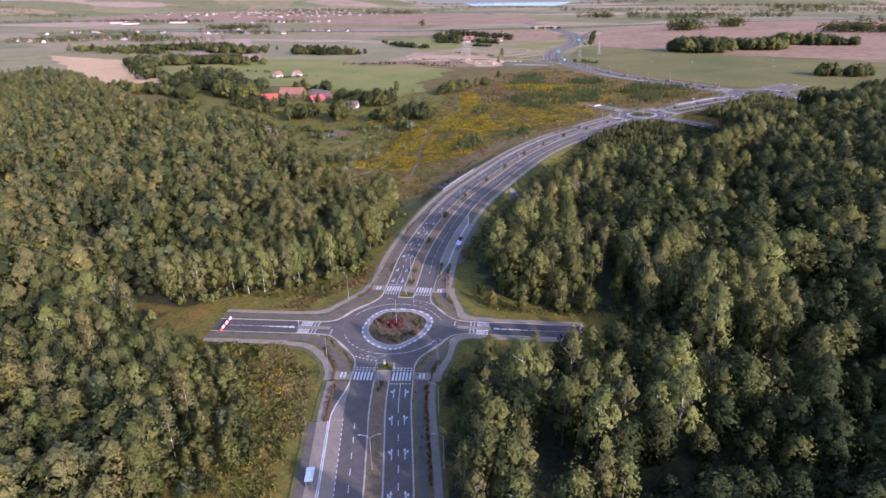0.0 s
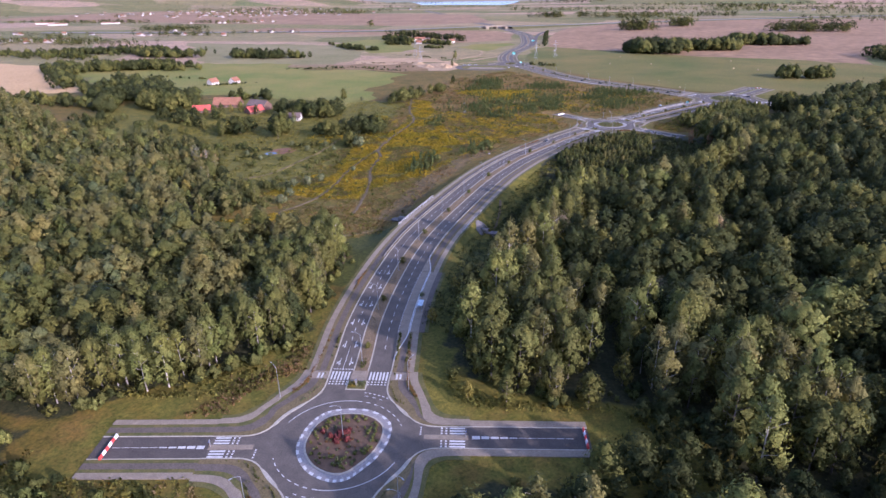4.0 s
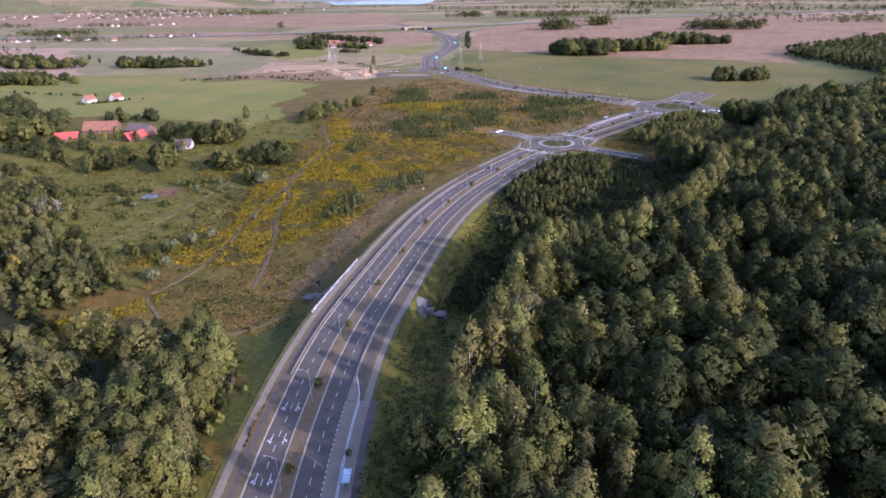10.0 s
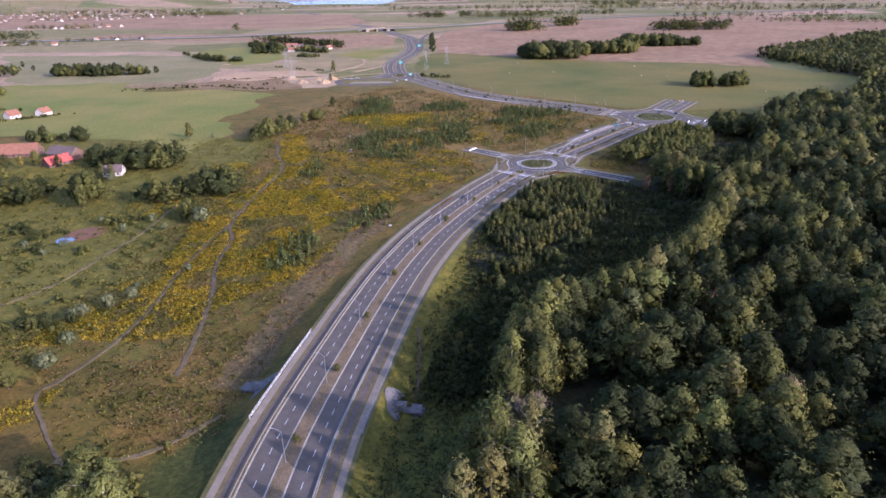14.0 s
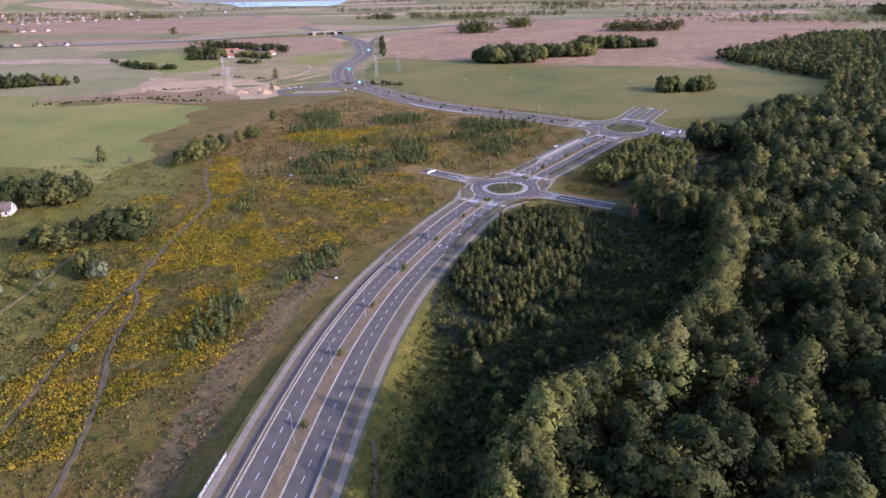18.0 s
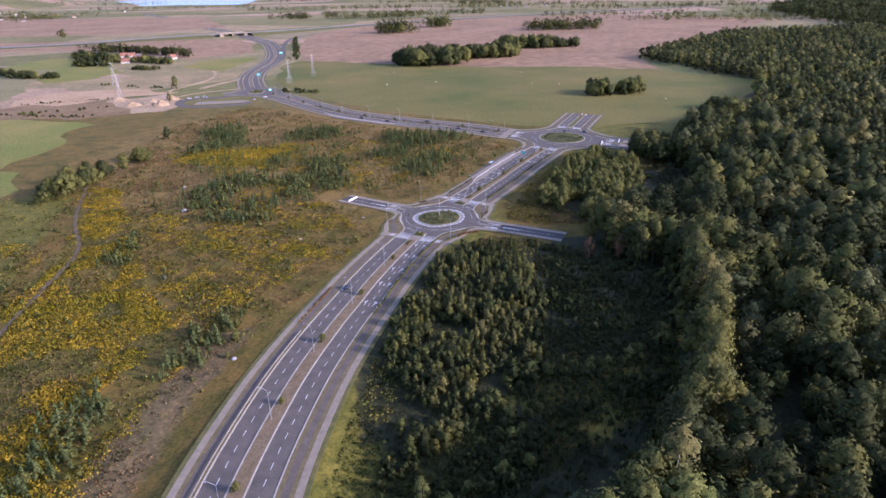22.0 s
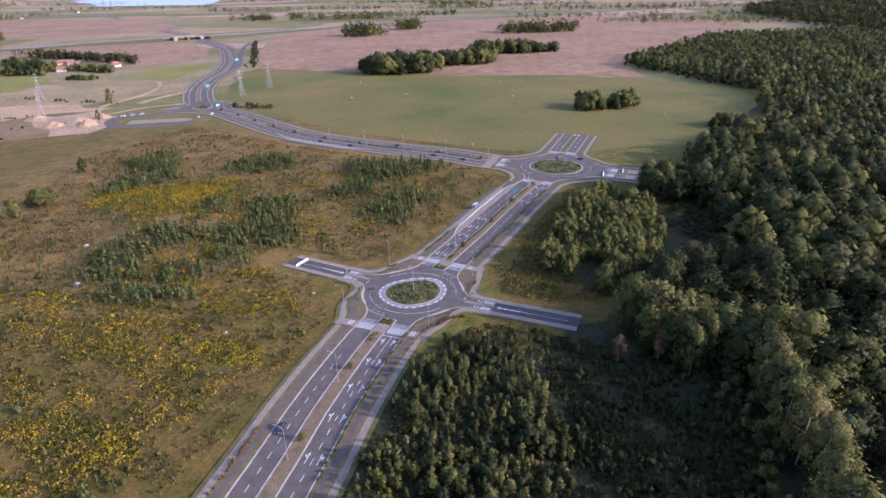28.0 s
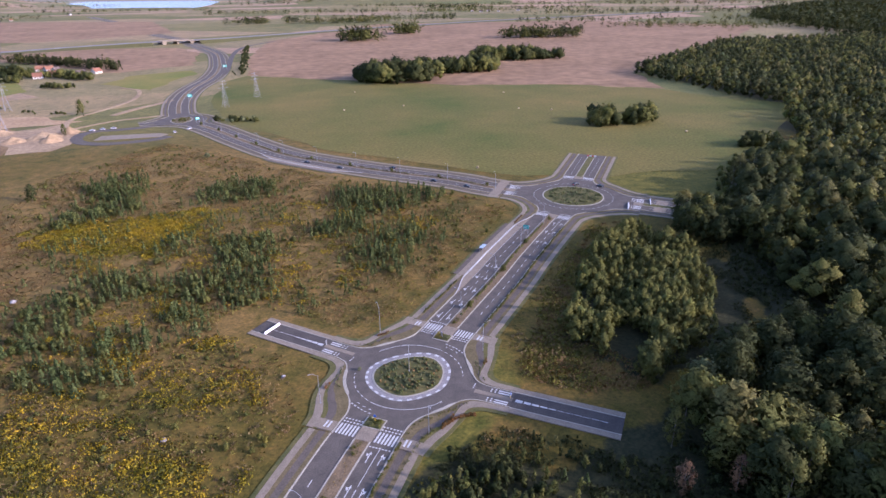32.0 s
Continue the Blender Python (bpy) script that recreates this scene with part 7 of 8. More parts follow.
for hub, head in ((hubA, -12), (hubB, 37.6)):
    mid = ISLE_A_AT if hub is hubA else ISLE_B_AT
    p = np.array(rounded((0, 0), ISLE_A if hub is hubA else ISLE_B, 0.74, 4))
    pts = [tuple(np.array(mid) + q * math.sqrt(rng.uniform(0, 1))) for q in p for _ in range(5)]
    if hub is hubA:
        bushes("island_shrubs", "low green shrubs on the central island", [q for q in pts[::2] if math.hypot(q[0] - mid[0], q[1] - mid[1]) > 6.0], 0.9, LEAF_G)
        bushes("island_shrubs", "grey-green shrubs on the central island", pts[1::5], 0.8, SHRUB_G)
        bushes("island_shrubs", "wine-red shrub in the middle of the island", [(hub.c[0] + rng.normal() * 1.6, hub.c[1] + 1 + rng.normal() * 1.6) for _ in range(14)], 1.7, SHRUB_RED)
        bushes("island_shrubs", "brown mulch plants on the central island", pts[2::4], 0.5, HEDGE_R)
    else:
        bushes("island_shrubs", "grey-green shrubs on the central island", pts[::2], 1.0, SHRUB_G)
        bushes("island_shrubs", "green shrubs on the central island", pts[1::5], 0.9, LEAF_G)
        bushes("island_shrubs", "straw-coloured grasses on the central island", pts[3::6], 0.8, STRAW)
    for k in (0, 1):
        o, u, w = hub.axis(k)
        bushes("island_shrubs", "yellow-green shrubs on a traffic island", [tuple(o + u * rng.uniform(22.4, 25.3) + w * rng.uniform(-2.3, 0.2)) for _ in range(22)], 0.8, LEAF_Y if k else LEAF_G, 28)
        bushes("island_shrubs", "grey-green shrubs on a traffic island", [tuple(o + u * rng.uniform(22.4, 25.3) + w * rng.uniform(0.2, 2.3)) for _ in range(18)], 0.7, SHRUB_G, 28)
        bushes("island_shrubs", "clipped shrubs at the end of the median", [tuple(o + u * rng.uniform(32, 37) + w * rng.uniform(-0.9, 0.9)) for _ in range(14)], 0.9, LEAF_A, 28)
    # hedges between the paths round the corners
    for j, (c0, c1) in enumerate(((0.2, 0.5), (0.55, 0.85))):
        order = sorted(q[0] for q in hub.legs)
        for n_, (a, b) in enumerate(zip(order, order[1:] + [order[0] + 360])):
            fr = np.linspace(c0, c1, 26)
            idx = [int((a + (b - a) * f) / 360 * hub.n) for f in fr]
            if (n_ + j) % 2 == 0 and n_ != 1:
                continue
            side = [q for q in (0, 1, 2, 3) if abs((hub.legs[q][0] - a) % 360) < 1][0]
            wt = np.clip(((1 - fr if side > 1 else fr) - 0.42) / 0.4, 0, 1)
            lv0 = np.zeros(hub.n)
            for i, f, w in zip(idx, fr, wt):
                base_ = BK1 - CW + 0.5
                lv0[i % hub.n] = base_ + (KW + 1.22 - base_) * w * w * (3 - 2 * w) + 2.2 * math.sin(math.pi * f) ** 2
            lv0 = hub.reach(lv0, 99)
            pts = [hub.xy(i, lv0[i % hub.n] + rng.uniform(-0.2, 0.2)) for i, w in zip(idx, wt) if w < 0.5]
            if len(pts) < 3:
                continue
            bushes("hedge", "clipped russet hedge beside the path" if (n_ + j) % 2 else "low green hedge beside the path", pts, 0.95, HEDGE_R if (n_ + j) % 2 else LEAF_A, 28)
            lv1 = hub.reach(1.2, 99)
            pts = [hub.xy(i, lv1[i % hub.n] + rng.uniform(0, 1.2)) for i in idx]
            bushes("verge_shrubs", "low shrubs on the corner verge", pts[::2], 0.6, LEAF_A if n_ % 2 else SHRUB_G, 30)
bushes("island_shrubs", "green shrubs on the large central island", [(RC[0] + r * math.sin(a), RC[1] + r * math.cos(a)) for r, a in zip(16 * np.sqrt(rng.uniform(0, 0.9, 160)), rng.uniform(0, 6.28, 160))], 1.1, SHRUB_G)
bushes("island_shrubs", "low shrubs on the far island", [(RJ[0] + r * math.sin(a), RJ[1] + 1.3 * r * math.cos(a)) for r, a in zip(8 * np.sqrt(rng.uniform(0, 0.9, 60)), rng.uniform(0, 6.28, 60))], 1.0, LEAF_A)
for line, side, s0, s1, off, leaf, lb in ((MAIN, -1, 42, 52, BK0 - 0.7, LEAF_A, "low green hedge beside the bike path"), (MAIN, -1, 84, 100, BK1 + 0.6, HEDGE_R, "clipped russet hedge beside the bike path"), (MAIN, 1, 37, 53, CW + 0.9, LEAF_A, "low green hedge beside the kerb"), (MAIN, 1, 36, 52, BK1 + 0.6, LEAF_A, "low green hedge beside the bike path"),
                                          (MAIN, -1, 318, 345, BK1 + 0.6, HEDGE_R, "clipped russet hedge beside the bike path"), (MAIN, 1, 330, 400, CW + 0.9, LEAF_A, "low shrubs on the verge"), (SOUTH, -1, 66, 82, BK1 + 0.6, HEDGE_R, "clipped russet hedge beside the bike path"), (SOUTH, 1, 40, 80, BK1 + 0.6, HEDGE_R, "clipped russet hedge beside the bike path"),
                                          (NORTH, 1, 36, 140, CW + 0.9, LEAF_A, "low shrubs on the verge"), (NORTH, -1, 36, 64, BK1 + 0.6, LEAF_A, "low green hedge beside the bike path"), (NORTH, -1, 40, 140, 0.6, LEAF_G, "low shrubs on the median"), (WEST, 1, 50, 260, 0.4, LEAF_A, "low shrubs on the median"), (NORTH, -1, 135, 146, SW0, HEDGE_R, "clipped russet hedge beside the path")):
    pts = [tuple(at(line, s, side * off + rng.uniform(-0.3, 0.3))[0]) for s in np.arange(s0, s1, 0.9) if rng.uniform() < 0.8]
    bushes("hedge", lb, pts, 0.85, leaf, 36)
bushes("hedge", "clipped russet hedge beside the crossing", [(66.4 + 10.2 * f + rng.uniform(-0.3, 0.3), 359.6 + 2.5 * f + 1.4 * math.sin(3 * f) + rng.uniform(-0.3, 0.3)) for f in np.linspace(0, 1, 26)], 1.0, HEDGE_R, 34)
# tufts in the dry median
for line in (MAIN, NORTH, SOUTH):
    pts = [tuple(at(line, s, rng.uniform(-1.7, 1.7))[0]) for s in np.arange(34, length(line) - 34, 0.8)]
    bushes("dry_grass", "dry grass tufts on the median", pts, 0.35, STRAW, 8, 0.3)


# ---- culverts under the road ----
STONE_D = plain("mossy_pitching", (0.09, 0.085, 0.075), (0.18, 0.17, 0.155), 1.0, 0.95, fine=3.0)
def culvert(x, y, turn, label):
    """A pipe mouth in the slope, with stone pitching laid on the ground round it."""
    base = float(terrain(x, y))
    t = thing("culvert", label, "culvert")
    ca, sa = math.cos(radians(turn)), math.sin(radians(turn))
    n, rings = 24, 6
    v, f = [(x, y, base + 0.12)], []
    for r in range(1, rings + 1):
        for k in range(n):
            a = 2 * math.pi * k / n
            rr = r * 0.95 * (1 + 0.16 * math.sin(3 * a + 1))
            px, py = x + rr * math.cos(a), y + rr * math.sin(a)
            v.append((px, py, float(terrain(px, py)) + 0.16 + 0.06 * math.sin(r * 5 + k * 3)))
    for k in range(n):
        f.append((0, 1 + k, 1 + (k + 1) % n))
        for r in range(rings - 1):
            o = 1 + r * n
            f.append((o + k, o + n + k, o + n + (k + 1) % n, o + (k + 1) % n))
    obj("pitching", v, f, STONE_D, t, "grey stone pitching on the slope")
    m = 14

    def place_(u, w, z):
        return (x + u * ca - w * sa, y + u * sa + w * ca, base + z)

    v, f = [], []
    for k in range(m + 1):
        a = math.pi * k / m
        for rad, w in ((1.7, -1.2), (1.7, 6.0), (2.05, -1.2), (2.05, 6.0)):
            v.append(place_(rad * math.cos(a), w, rad * 1.1 * math.sin(a) - 0.1))
    for k in range(m):
        a = 4 * k
        f += [(a, a + 4, a + 5, a + 1), (a + 2, a + 3, a + 7, a + 6), (a, a + 2, a + 6, a + 4)]
    obj("pipe", v, f, STONE_D, t, "grey pipe arch")
    # black sheet across the pipe's far end paints the darkness inside
    obj("back", [place_(1.7 * math.cos(math.pi * k / m), 5.9, 1.87 * math.sin(math.pi * k / m) - 0.1) for k in range(m + 1)], [tuple(range(m + 1))], RUBBER, t, "black sheet painted for the shade inside the pipe")
    bm = bmesh.new()
    box(bm, -2.0, 2.0, -5.5, 4.0, -0.3, 0.2)
    for q in bm.verts:
        q.co = Vector(place_(*q.co))
    part("stream_bed", bm, STONE_D, t, "paved stream bed")
    return t


culvert(-8.6, 141.0, 84, "stone culvert mouth in the road embankment")
culvert(-54.5, 151.5, 255, "stone culvert mouth below the railing")
# ---- buildings ----
def house(w, d, h, roof_h, roof, label, doors=True, category="house", name="house", walls=None):
    t = thing(name, label, category)
    v = [(-w / 2, -d / 2, 0), (w / 2, -d / 2, 0), (w / 2, d / 2, 0), (-w / 2, d / 2, 0), (-w / 2, -d / 2, h), (w / 2, -d / 2, h), (w / 2, d / 2, h), (-w / 2, d / 2, h), (-w / 2, 0, h + roof_h), (w / 2, 0, h + roof_h)]
    obj("wall", v, [(0, 1, 5, 4), (2, 3, 7, 6), (1, 2, 6, 9, 5), (3, 0, 4, 8, 7)], walls or RENDER, t)
    e, k = 0.5, roof_h / (d / 2)
    for s in (-1, 1):
        y1, z1 = s * (d / 2 + e), h - e * k
        q = [(-w / 2 - e, 0, h + roof_h + 0.05), (w / 2 + e, 0, h + roof_h + 0.05), (w / 2 + e, y1, z1 + 0.05), (-w / 2 - e, y1, z1 + 0.05)]
        q += [(x, y, z + 0.2) for x, y, z in q]
        obj("roof", q, [(0, 1, 2, 3), (7, 6, 5, 4), (0, 4, 5, 1), (1, 5, 6, 2), (2, 6, 7, 3), (3, 7, 4, 0)], roof, t)
    bm = bmesh.new()
    box(bm, w * 0.18, w * 0.18 + 0.7, -0.9, -0.2, h + roof_h * 0.5, h + roof_h + 0.9)
    part("chimney", bm, ROOF_B, t)
    for s in (-1, 1):
        for i in range(max(2, int(w / 4))):
            x = -w / 2 + w * (i + 0.5) / max(2, int(w / 4))
            bm = bmesh.new()
            box(bm, x - 0.6, x + 0.6, s * d / 2 - 0.03, s * d / 2 + 0.03, 1.0, min(2.3, h - 0.3))
            part("window", bm, GLASS, t)
    for y in (-d / 5, d / 5):
        bm = bmesh.new()
        box(bm, w / 2 - 0.03, w / 2 + 0.03, y - 0.5, y + 0.5, h + 0.1, h + 1.2)
        part("window", bm, GLASS, t)
    if doors:
        bm = bmesh.new()
        box(bm, -0.5, 0.5, -d / 2 - 0.04, -d / 2 + 0.02, 0, 2.05)
        part("door", bm, BARK, t)
    return t


def put(t, x, y, turn, z=None):
    return copy_thing(t, pose(x, y, float(terrain(x, y)) if z is None else z, 0, 0, turn))


H_WHITE = house(11, 9, 3.2, 4.2, ROOF_R, "white rendered house with steep red tiled roof")
H_LONG = house(27, 12, 3.0, 6.0, ROOF_R, "long farm barn with weathered red tiled roof", category="barn", name="barn", walls=BRICK)
H_DARK = house(21, 12, 4.5, 4.5, ROOF_B, "farm barn with dark brown sheet roof", category="barn", name="barn", walls=BRICK)
H_SHED = house(16, 10, 2.6, 4.0, ROOF_RED, "low farm building with bright red roof", category="farm building", name="farm_building", walls=BRICK)
H_HALL = house(60, 18, 5.0, 2.5, ROOF_R, "long industrial hall with red roof", category="hall", name="hall")
H_BROWN = house(12, 9, 3.0, 3.6, ROOF_B, "pale house with dark brown roof")
put(H_LONG, -308, 426, 8), put(H_DARK, -270, 418, 165), put(H_SHED, -320, 398, 25), put(H_SHED, -268, 404, 60)
put(H_WHITE, -408, 566, 70), put(H_WHITE, -386, 579, 80), put(H_BROWN, -217, 381, 10)
for x, y, k, r in ((-312, 1247, 0, 20), (-286, 1230, 5, 70), (-299, 1243, 0, 40), (-287, 1161, 0, 10), (-251, 1167, 0, 80), (-240, 1180, 5, 30), (-275, 1185, 0, 0), (-225, 1195, 0, 55)):
    put((H_WHITE, H_LONG, H_DARK, H_SHED, H_HALL, H_BROWN)[k], x, y, r)
for x, y, r in ((-1924, 1950, 20), (-1797, 1870, 24), (-1650, 1960, 200)):
    put(H_HALL, x, y, r)
_spots = [(-1048, 1420, 160, 90, 8), (-1330, 1130, 130, 70, 24), (-1230, 1180, 60, 40, 5), (-1500, 1380, 100, 60, 6), (-1750, 3100, 560, 380, 95), (-1150, 2050, 140, 60, 7), (-1500, 2600, 360, 200, 34), (-2600, 1750, 120, 60, 6), (900, 2850, 120, 60, 5), (-760, 1500, 60, 30, 3)]
_green = []
for cx, cy, sx, sy, n in _spots:
    for _ in range(n):
        hx, hy = cx + rng.normal() * sx * 0.6, cy + rng.normal() * sy * 0.6
        put(H_WHITE if rng.uniform() < 0.55 else H_BROWN, hx, hy, rng.uniform(0, 180), 0.0)
        _green += [(hx + rng.normal() * 16, hy + rng.choice((-1, 1)) * rng.uniform(9, 22)) for _ in range(5)]
_green = np.array(_green)
grove("garden_trees", _green[::2], rng.uniform(5, 11, len(_green[::2])), ["broad", "bush"], 22, 0.1, LEAF_A, "garden trees between the village houses")
grove("garden_trees", _green[1::2], rng.uniform(5, 12, len(_green[1::2])), ["broad", "bush"], 22, 0.1, LEAF_C, "dark garden trees between the village houses")
for q in (H_WHITE, H_LONG, H_DARK, H_SHED, H_HALL, H_BROWN):
    gone(q)


MOTOR = plain("pale_asphalt", (0.15, 0.14, 0.135), (0.21, 0.195, 0.185), 0.05, 0.9, fine=0.5)


# ---- overpass, motorway and masts ----
MOTORWAY = spline([(-1500, 1482), (-900, 1502), (-514, 1547), (-379, 1604), (-240, 1647), (-190, 1662), (-110, 1697), (103, 1882), (362, 2032), (800, 2232), (1600, 2482)], 30)
def lift(x, y):
    """The motorway climbs towards its bridge."""
    return 1.0 + 4.6 * math.exp(-(math.hypot(x + 190, y - 1662) / 240) ** 2)


for sd in (-1, 1):
    ob = ribbon("motorway", MOTORWAY, *sorted((sd * 2.5, sd * 14.0)), 0.25, MOTOR, 0.6)
    for v in ob.data.vertices:
        v.co.z += lift(v.co.x, v.co.y)
    tagged(ob, "distant pale grey motorway carriageway", "motorway")
_l, _r = MOTORWAY, normals(MOTORWAY)[1]
for nm, sel in (("embankment", _l[:, 0] < -215), ("embankment", _l[:, 0] > -165)):
    li, ri = _l[sel], _r[sel]
    bank = obj(nm, [(*(q + s * w), z * lift(*q)) for q, w in zip(li, ri) for s, z in ((-36, 0.0), (-15, 1.0), (15, 1.0), (36, 0.0))], [(4 * i + k, 4 * i + k + 1, 4 * i + k + 5, 4 * i + k + 4) for i in range(len(li) - 1) for k in range(3)], VERGE_G)
    tagged(bank, "grassy motorway embankment", "embankment", kind="structure")
bridge = thing("overpass", "pale concrete overpass across the road", "bridge", pose(-188, 1662, 0, 0, 0, 26))
for nm, bx in (("deck", (-30, 30, -15, 15, 5.6, 6.6)), ("parapet", (-32, 32, -15.6, -15.1, 6.0, 7.6)), ("parapet", (-32, 32, 15.1, 15.6, 6.0, 7.6)), ("abutment", (-32, -24, -17, 17, 0, 6.0)), ("abutment", (24, 32, -17, 17, 0, 6.0)), ("pier", (-2, 2, -12, 12, 0, 5.6))):
    _bm = bmesh.new()
    box(_bm, *bx)
    part(nm, _bm, CONCRETE, bridge)


def pylon(x, y, high, turn):
    t = thing("pylon", "grey lattice power pylon in the field", "pylon", pose(x, y, 0, 0, 0, turn), "power pylons")
    for sx in (-1, 1):
        for sy in (-1, 1):
            bm = bmesh.new()
            tube(bm, (sx * 2.6, sy * 2.6, 0), (sx * 0.5, sy * 0.5, high * 0.75), 0.07, 0.05, 5)
            tube(bm, (sx * 0.5, sy * 0.5, high * 0.75), (0, 0, high), 0.05, 0.04, 5)
            part("leg", bm, STEEL, t)
    for i in range(7):
        z0, z1 = high * 0.75 * i / 7, high * 0.75 * (i + 1) / 7
        w0, w1 = 2.6 - 2.1 * i / 7, 2.6 - 2.1 * (i + 1) / 7
        bm = bmesh.new()
        for (ax, ay), (bx, by) in (((-1, -1), (1, -1)), ((1, -1), (1, 1)), ((1, 1), (-1, 1)), ((-1, 1), (-1, -1))):
            tube(bm, (ax * w0, ay * w0, z0), (bx * w1, by * w1, z1), 0.03, 0.03, 4)
            tube(bm, (bx * w0, by * w0, z0), (ax * w1, ay * w1, z1), 0.03, 0.03, 4)
        part("brace", bm, STEEL, t)
    for k, wd in ((0.7, 5.0), (0.82, 4.0), (0.93, 3.0)):
        bm = bmesh.new()
        tube(bm, (-wd, 0, high * k), (wd, 0, high * k), 0.09, 0.09, 5)
        tube(bm, (-wd, 0, high * k), (0, 0, high * k + 1.2), 0.06, 0.06, 5)
        tube(bm, (wd, 0, high * k), (0, 0, high * k + 1.2), 0.06, 0.06, 5)
        part("crossarm", bm, STEEL, t)
    return t


for x, y, hh in ((-28, 870, 27), (0, 921, 27), (-234, 912, 28), (-200, 807, 26)):
    pylon(x, y, hh, 35)


def board(x, y, w, h, z, turn):
    t = thing("direction_sign", "green direction board on two posts", "road sign", pose(x, y, 0, 0, 0, turn), "direction signs")
    for s in (-0.35, 0.35):
        bm = bmesh.new()
        tube(bm, (s * w, 0.1, 0), (s * w, 0.1, z + h), 0.1, 0.1, 6)
        part("post", bm, STEEL, t)
    bm = bmesh.new()
    box(bm, -w / 2, w / 2, -0.05, 0.05, z, z + h)
    p = part("panel", bm, TEAL, t)
    for i in range(3):
        bm = bmesh.new()
        box(bm, -w * 0.35, w * (0.1 + 0.12 * i), -0.07, -0.055, z + h * (0.2 + 0.25 * i), z + h * (0.28 + 0.25 * i))
        part("bar", bm, WHITE, p)


board(-68, 925, 4.5, 3.2, 3, -6), board(-52, 1170, 5.5, 3, 4.5, 0), board(-46, 800, 3.5, 2, 3, 30), board(138, 484, 2.6, 1.8, 2.6, -40)

MUD = plain("pond_mud", (0.1300, 0.0680, 0.0380), (0.1850, 0.1000, 0.0580), 0.3, 0.9, fine=2.0)
# ---- pond, sand heaps, stones and dead trees ----
pond_ = slab("pond", oval((-190.5, 278.5), 4.6, 4.4, 20, 28), -0.2, WATER, 0.1)
for v in pond_.data.vertices:
    v.co.z = float(terrain(-187, 281)) + 0.3
tagged(pond_, "small dark pond in the meadow", "pond", kind="structure")
mud = slab("mud_bank", oval((-185, 287), 9.0, 10.5, 35, 28), -0.2, MUD, 0.1)
for v in mud.data.vertices:
    v.co.z = float(terrain(-182, 288)) + 0.22
tagged(mud, "bare reddish mud beside the pond", "mud", kind="structure")
for x, y, r, h in ((-160, 775, 14, 4.5), (-178, 765, 10, 3.5), (-150, 760, 9, 5.0), (-200, 800, 12, 3), (-145, 790, 8, 4)):
    bm = bmesh.new()
    bmesh.ops.create_cone(bm, cap_ends=True, segments=20, radius1=r, radius2=r * 0.12, depth=h, matrix=Matrix.Translation((x, y, h / 2)))
    bmesh.ops.subdivide_edges(bm, edges=bm.edges[:], cuts=2, use_grid_fill=True)
    for v in bm.verts:
        v.co += noise.noise_vector(v.co * 0.2) * 1.2 * min(1, v.co.z)
    me = bpy.data.meshes.new("sand_mound")
    bm.to_mesh(me)
    bm.free()
    me.materials.append(SAND)
    tagged(new("sand_mound", me), "pale heap of dug sand", "sand mound")


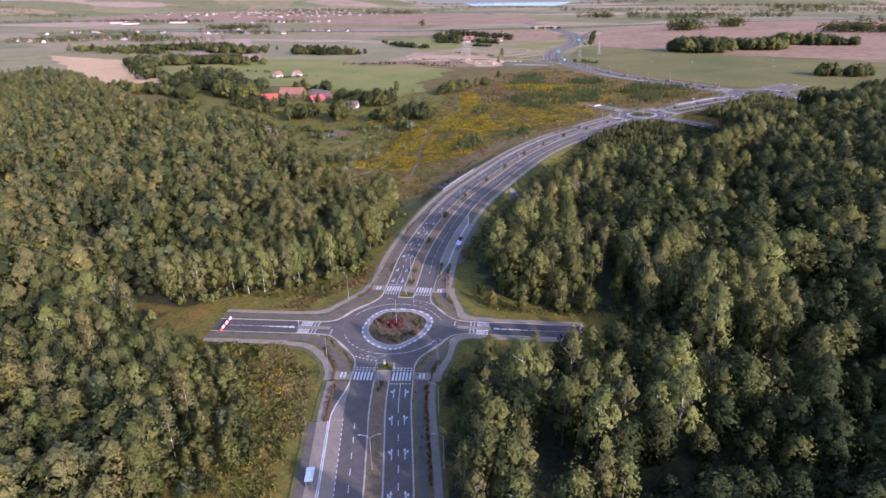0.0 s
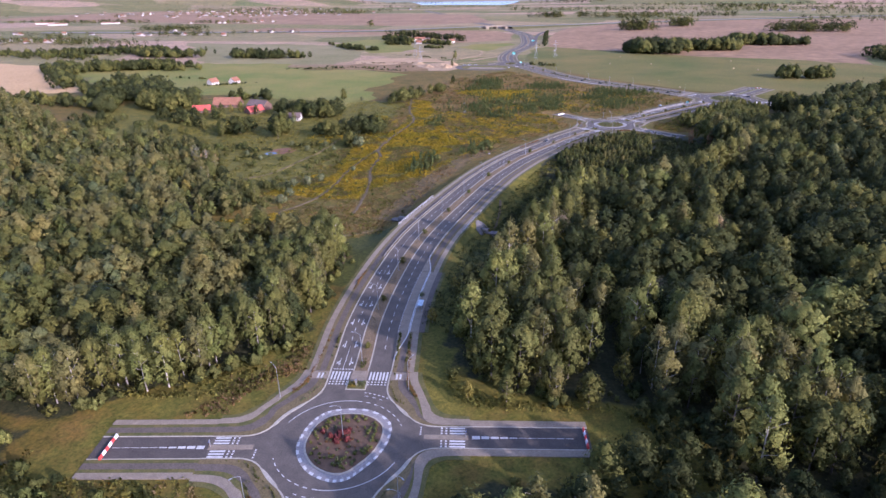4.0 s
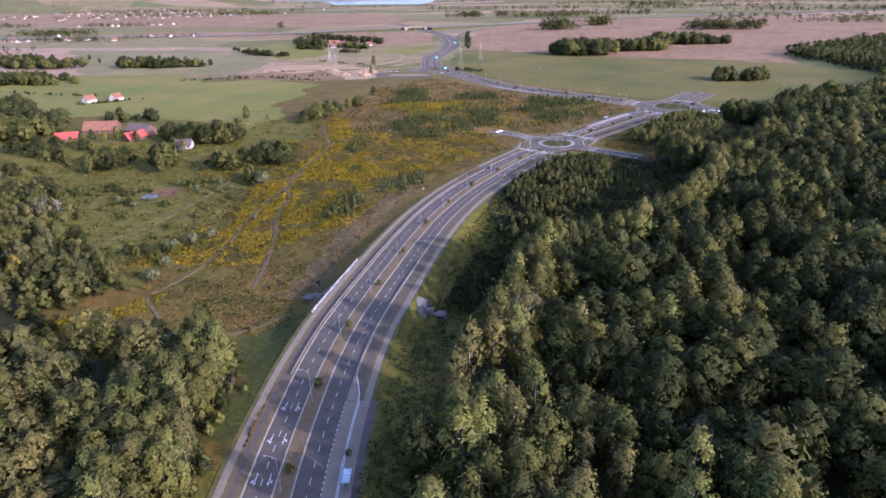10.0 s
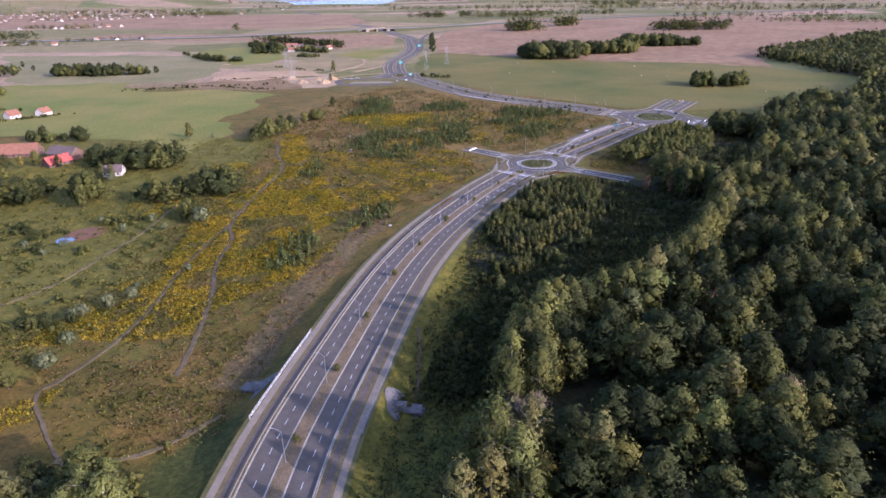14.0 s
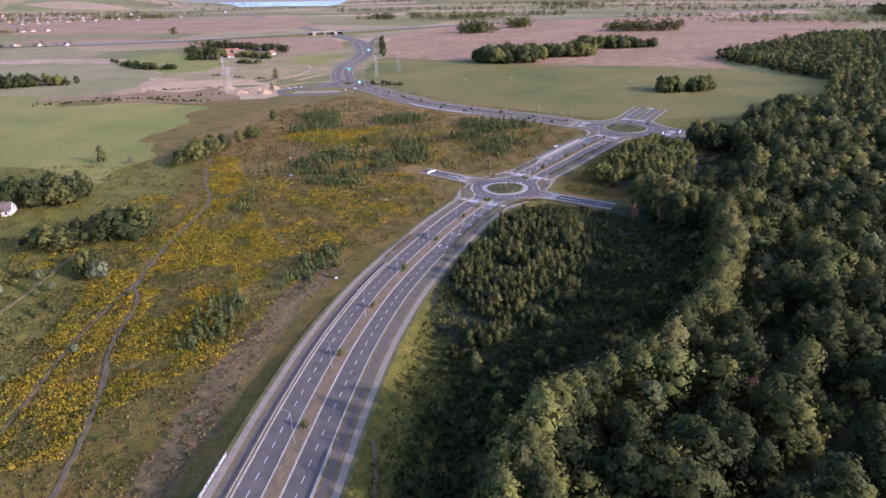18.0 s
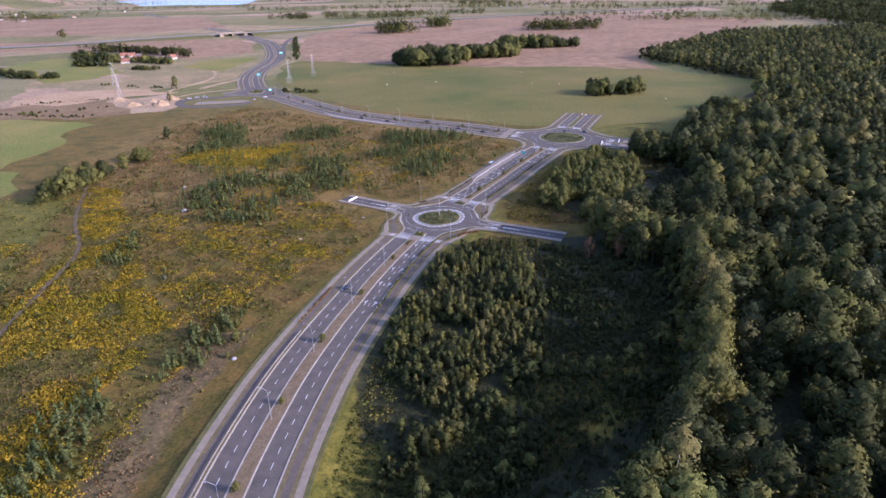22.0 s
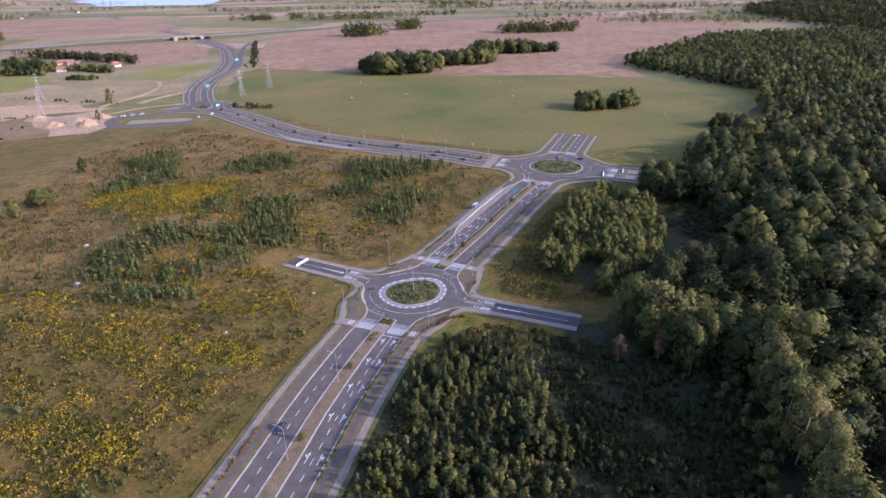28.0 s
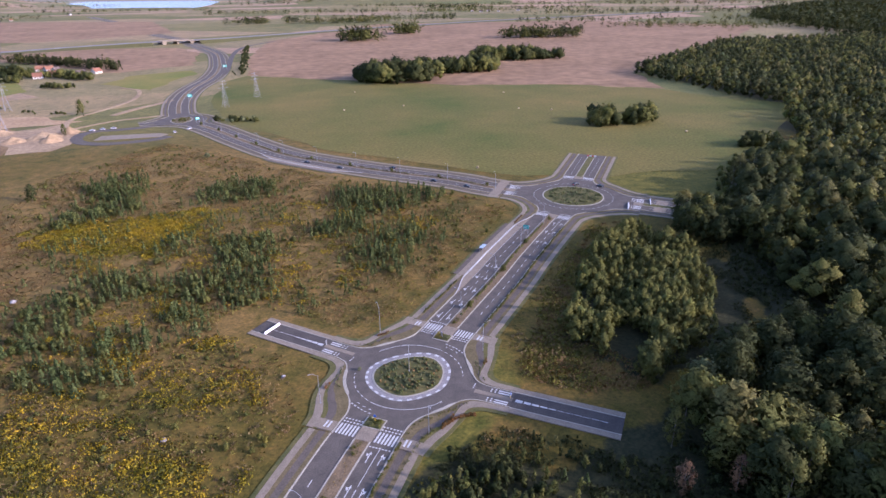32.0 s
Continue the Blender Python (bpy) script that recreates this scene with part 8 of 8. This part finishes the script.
def dead_tree(x, y, h):
    t = thing("dead_tree", "bare whitish dead tree with forked branches", "tree", pose(x, y, float(terrain(x, y)), 0, 0, rng.uniform(0, 360)))
    bm = bmesh.new()
    tube(bm, (0, 0, -0.3), (0.3, 0, h * 0.6), 0.22, 0.1, 7)
    tube(bm, (0.3, 0, h * 0.6), (0.1, 0.2, h), 0.1, 0.03, 6)
    part("trunk", bm, BIRCH, t)
    for j in range(14):
        a, zz = j * 2.4, h * (0.3 + 0.045 * j)
        bm = bmesh.new()
        e = (math.cos(a) * h * 0.2, math.sin(a) * h * 0.2, zz + h * 0.2)
        tube(bm, (0.2, 0, zz), e, 0.07, 0.03, 5)
        tube(bm, (e[0] * 0.6, e[1] * 0.6, zz + h * 0.12), (e[0] * 0.7 + 0.8, e[1] * 1.1, zz + h * 0.26), 0.04, 0.015, 5)
        part("branch", bm, BIRCH, t)


dead_tree(-219, 228, 13), dead_tree(-214, 231, 11), dead_tree(-217, 222, 12), dead_tree(35, 150, 14), dead_tree(41, 155, 13)
for x, y, s in ((-67, 427, 1.6), (-25, 279, 0.9), (-75, 470, 1.2), (-6, 374, 0.8), (-30, 520, 1.0), (25, 395, 0.7)):
    bm = bmesh.new()
    bmesh.ops.create_icosphere(bm, subdivisions=2, radius=s)
    for v in bm.verts:
        v.co += noise.noise_vector(v.co * 1.3 + Vector((x, y, 0))) * 0.35 * s
        v.co.z *= 0.65
    me = bpy.data.meshes.new("boulder")
    bm.to_mesh(me)
    bm.free()
    me.materials.append(STONE)
    b = tagged(new("boulder", me), "pale field boulder lying in the meadow", "boulder")
    b.location = (x, y, float(terrain(x, y)) + 0.25 * s)


BALE = plain("straw_bale", (0.3, 0.24, 0.14), (0.4, 0.33, 0.2), 1.5, 0.95, fine=8.0)


# ---- hay bales left on the pastures ----
def hay_bale(x, y, turn):
    bm = bmesh.new()
    bmesh.ops.create_cone(bm, cap_ends=True, segments=18, radius1=0.8, radius2=0.8, depth=1.4, matrix=Matrix.Rotation(radians(90), 4, "X"))
    bmesh.ops.bevel(bm, geom=[e for e in bm.edges if len(e.link_faces) == 2 and e.calc_face_angle() > 1], offset=0.1, segments=2, affect="EDGES")
    for v in bm.verts:
        v.co += noise.noise_vector(v.co * 2) * 0.05
    me = bpy.data.meshes.new("hay_bale")
    bm.to_mesh(me)
    bm.free()
    me.materials.append(BALE)
    ob = new("hay_bale", me)
    ob.matrix_world = pose(x, y, 0.82, 0, 0, turn)
    tagged(ob, "round straw bale lying on the pasture", "hay bale", "bales on the pasture")


for x, y, r in ((83, 819, 20), (104, 922, 70), (141, 824, 130), (244, 780, 10), (337, 651, 95), (260, 870, 40), (148, 597, 150), (271, 765, 60)):
    hay_bale(x, y, r)
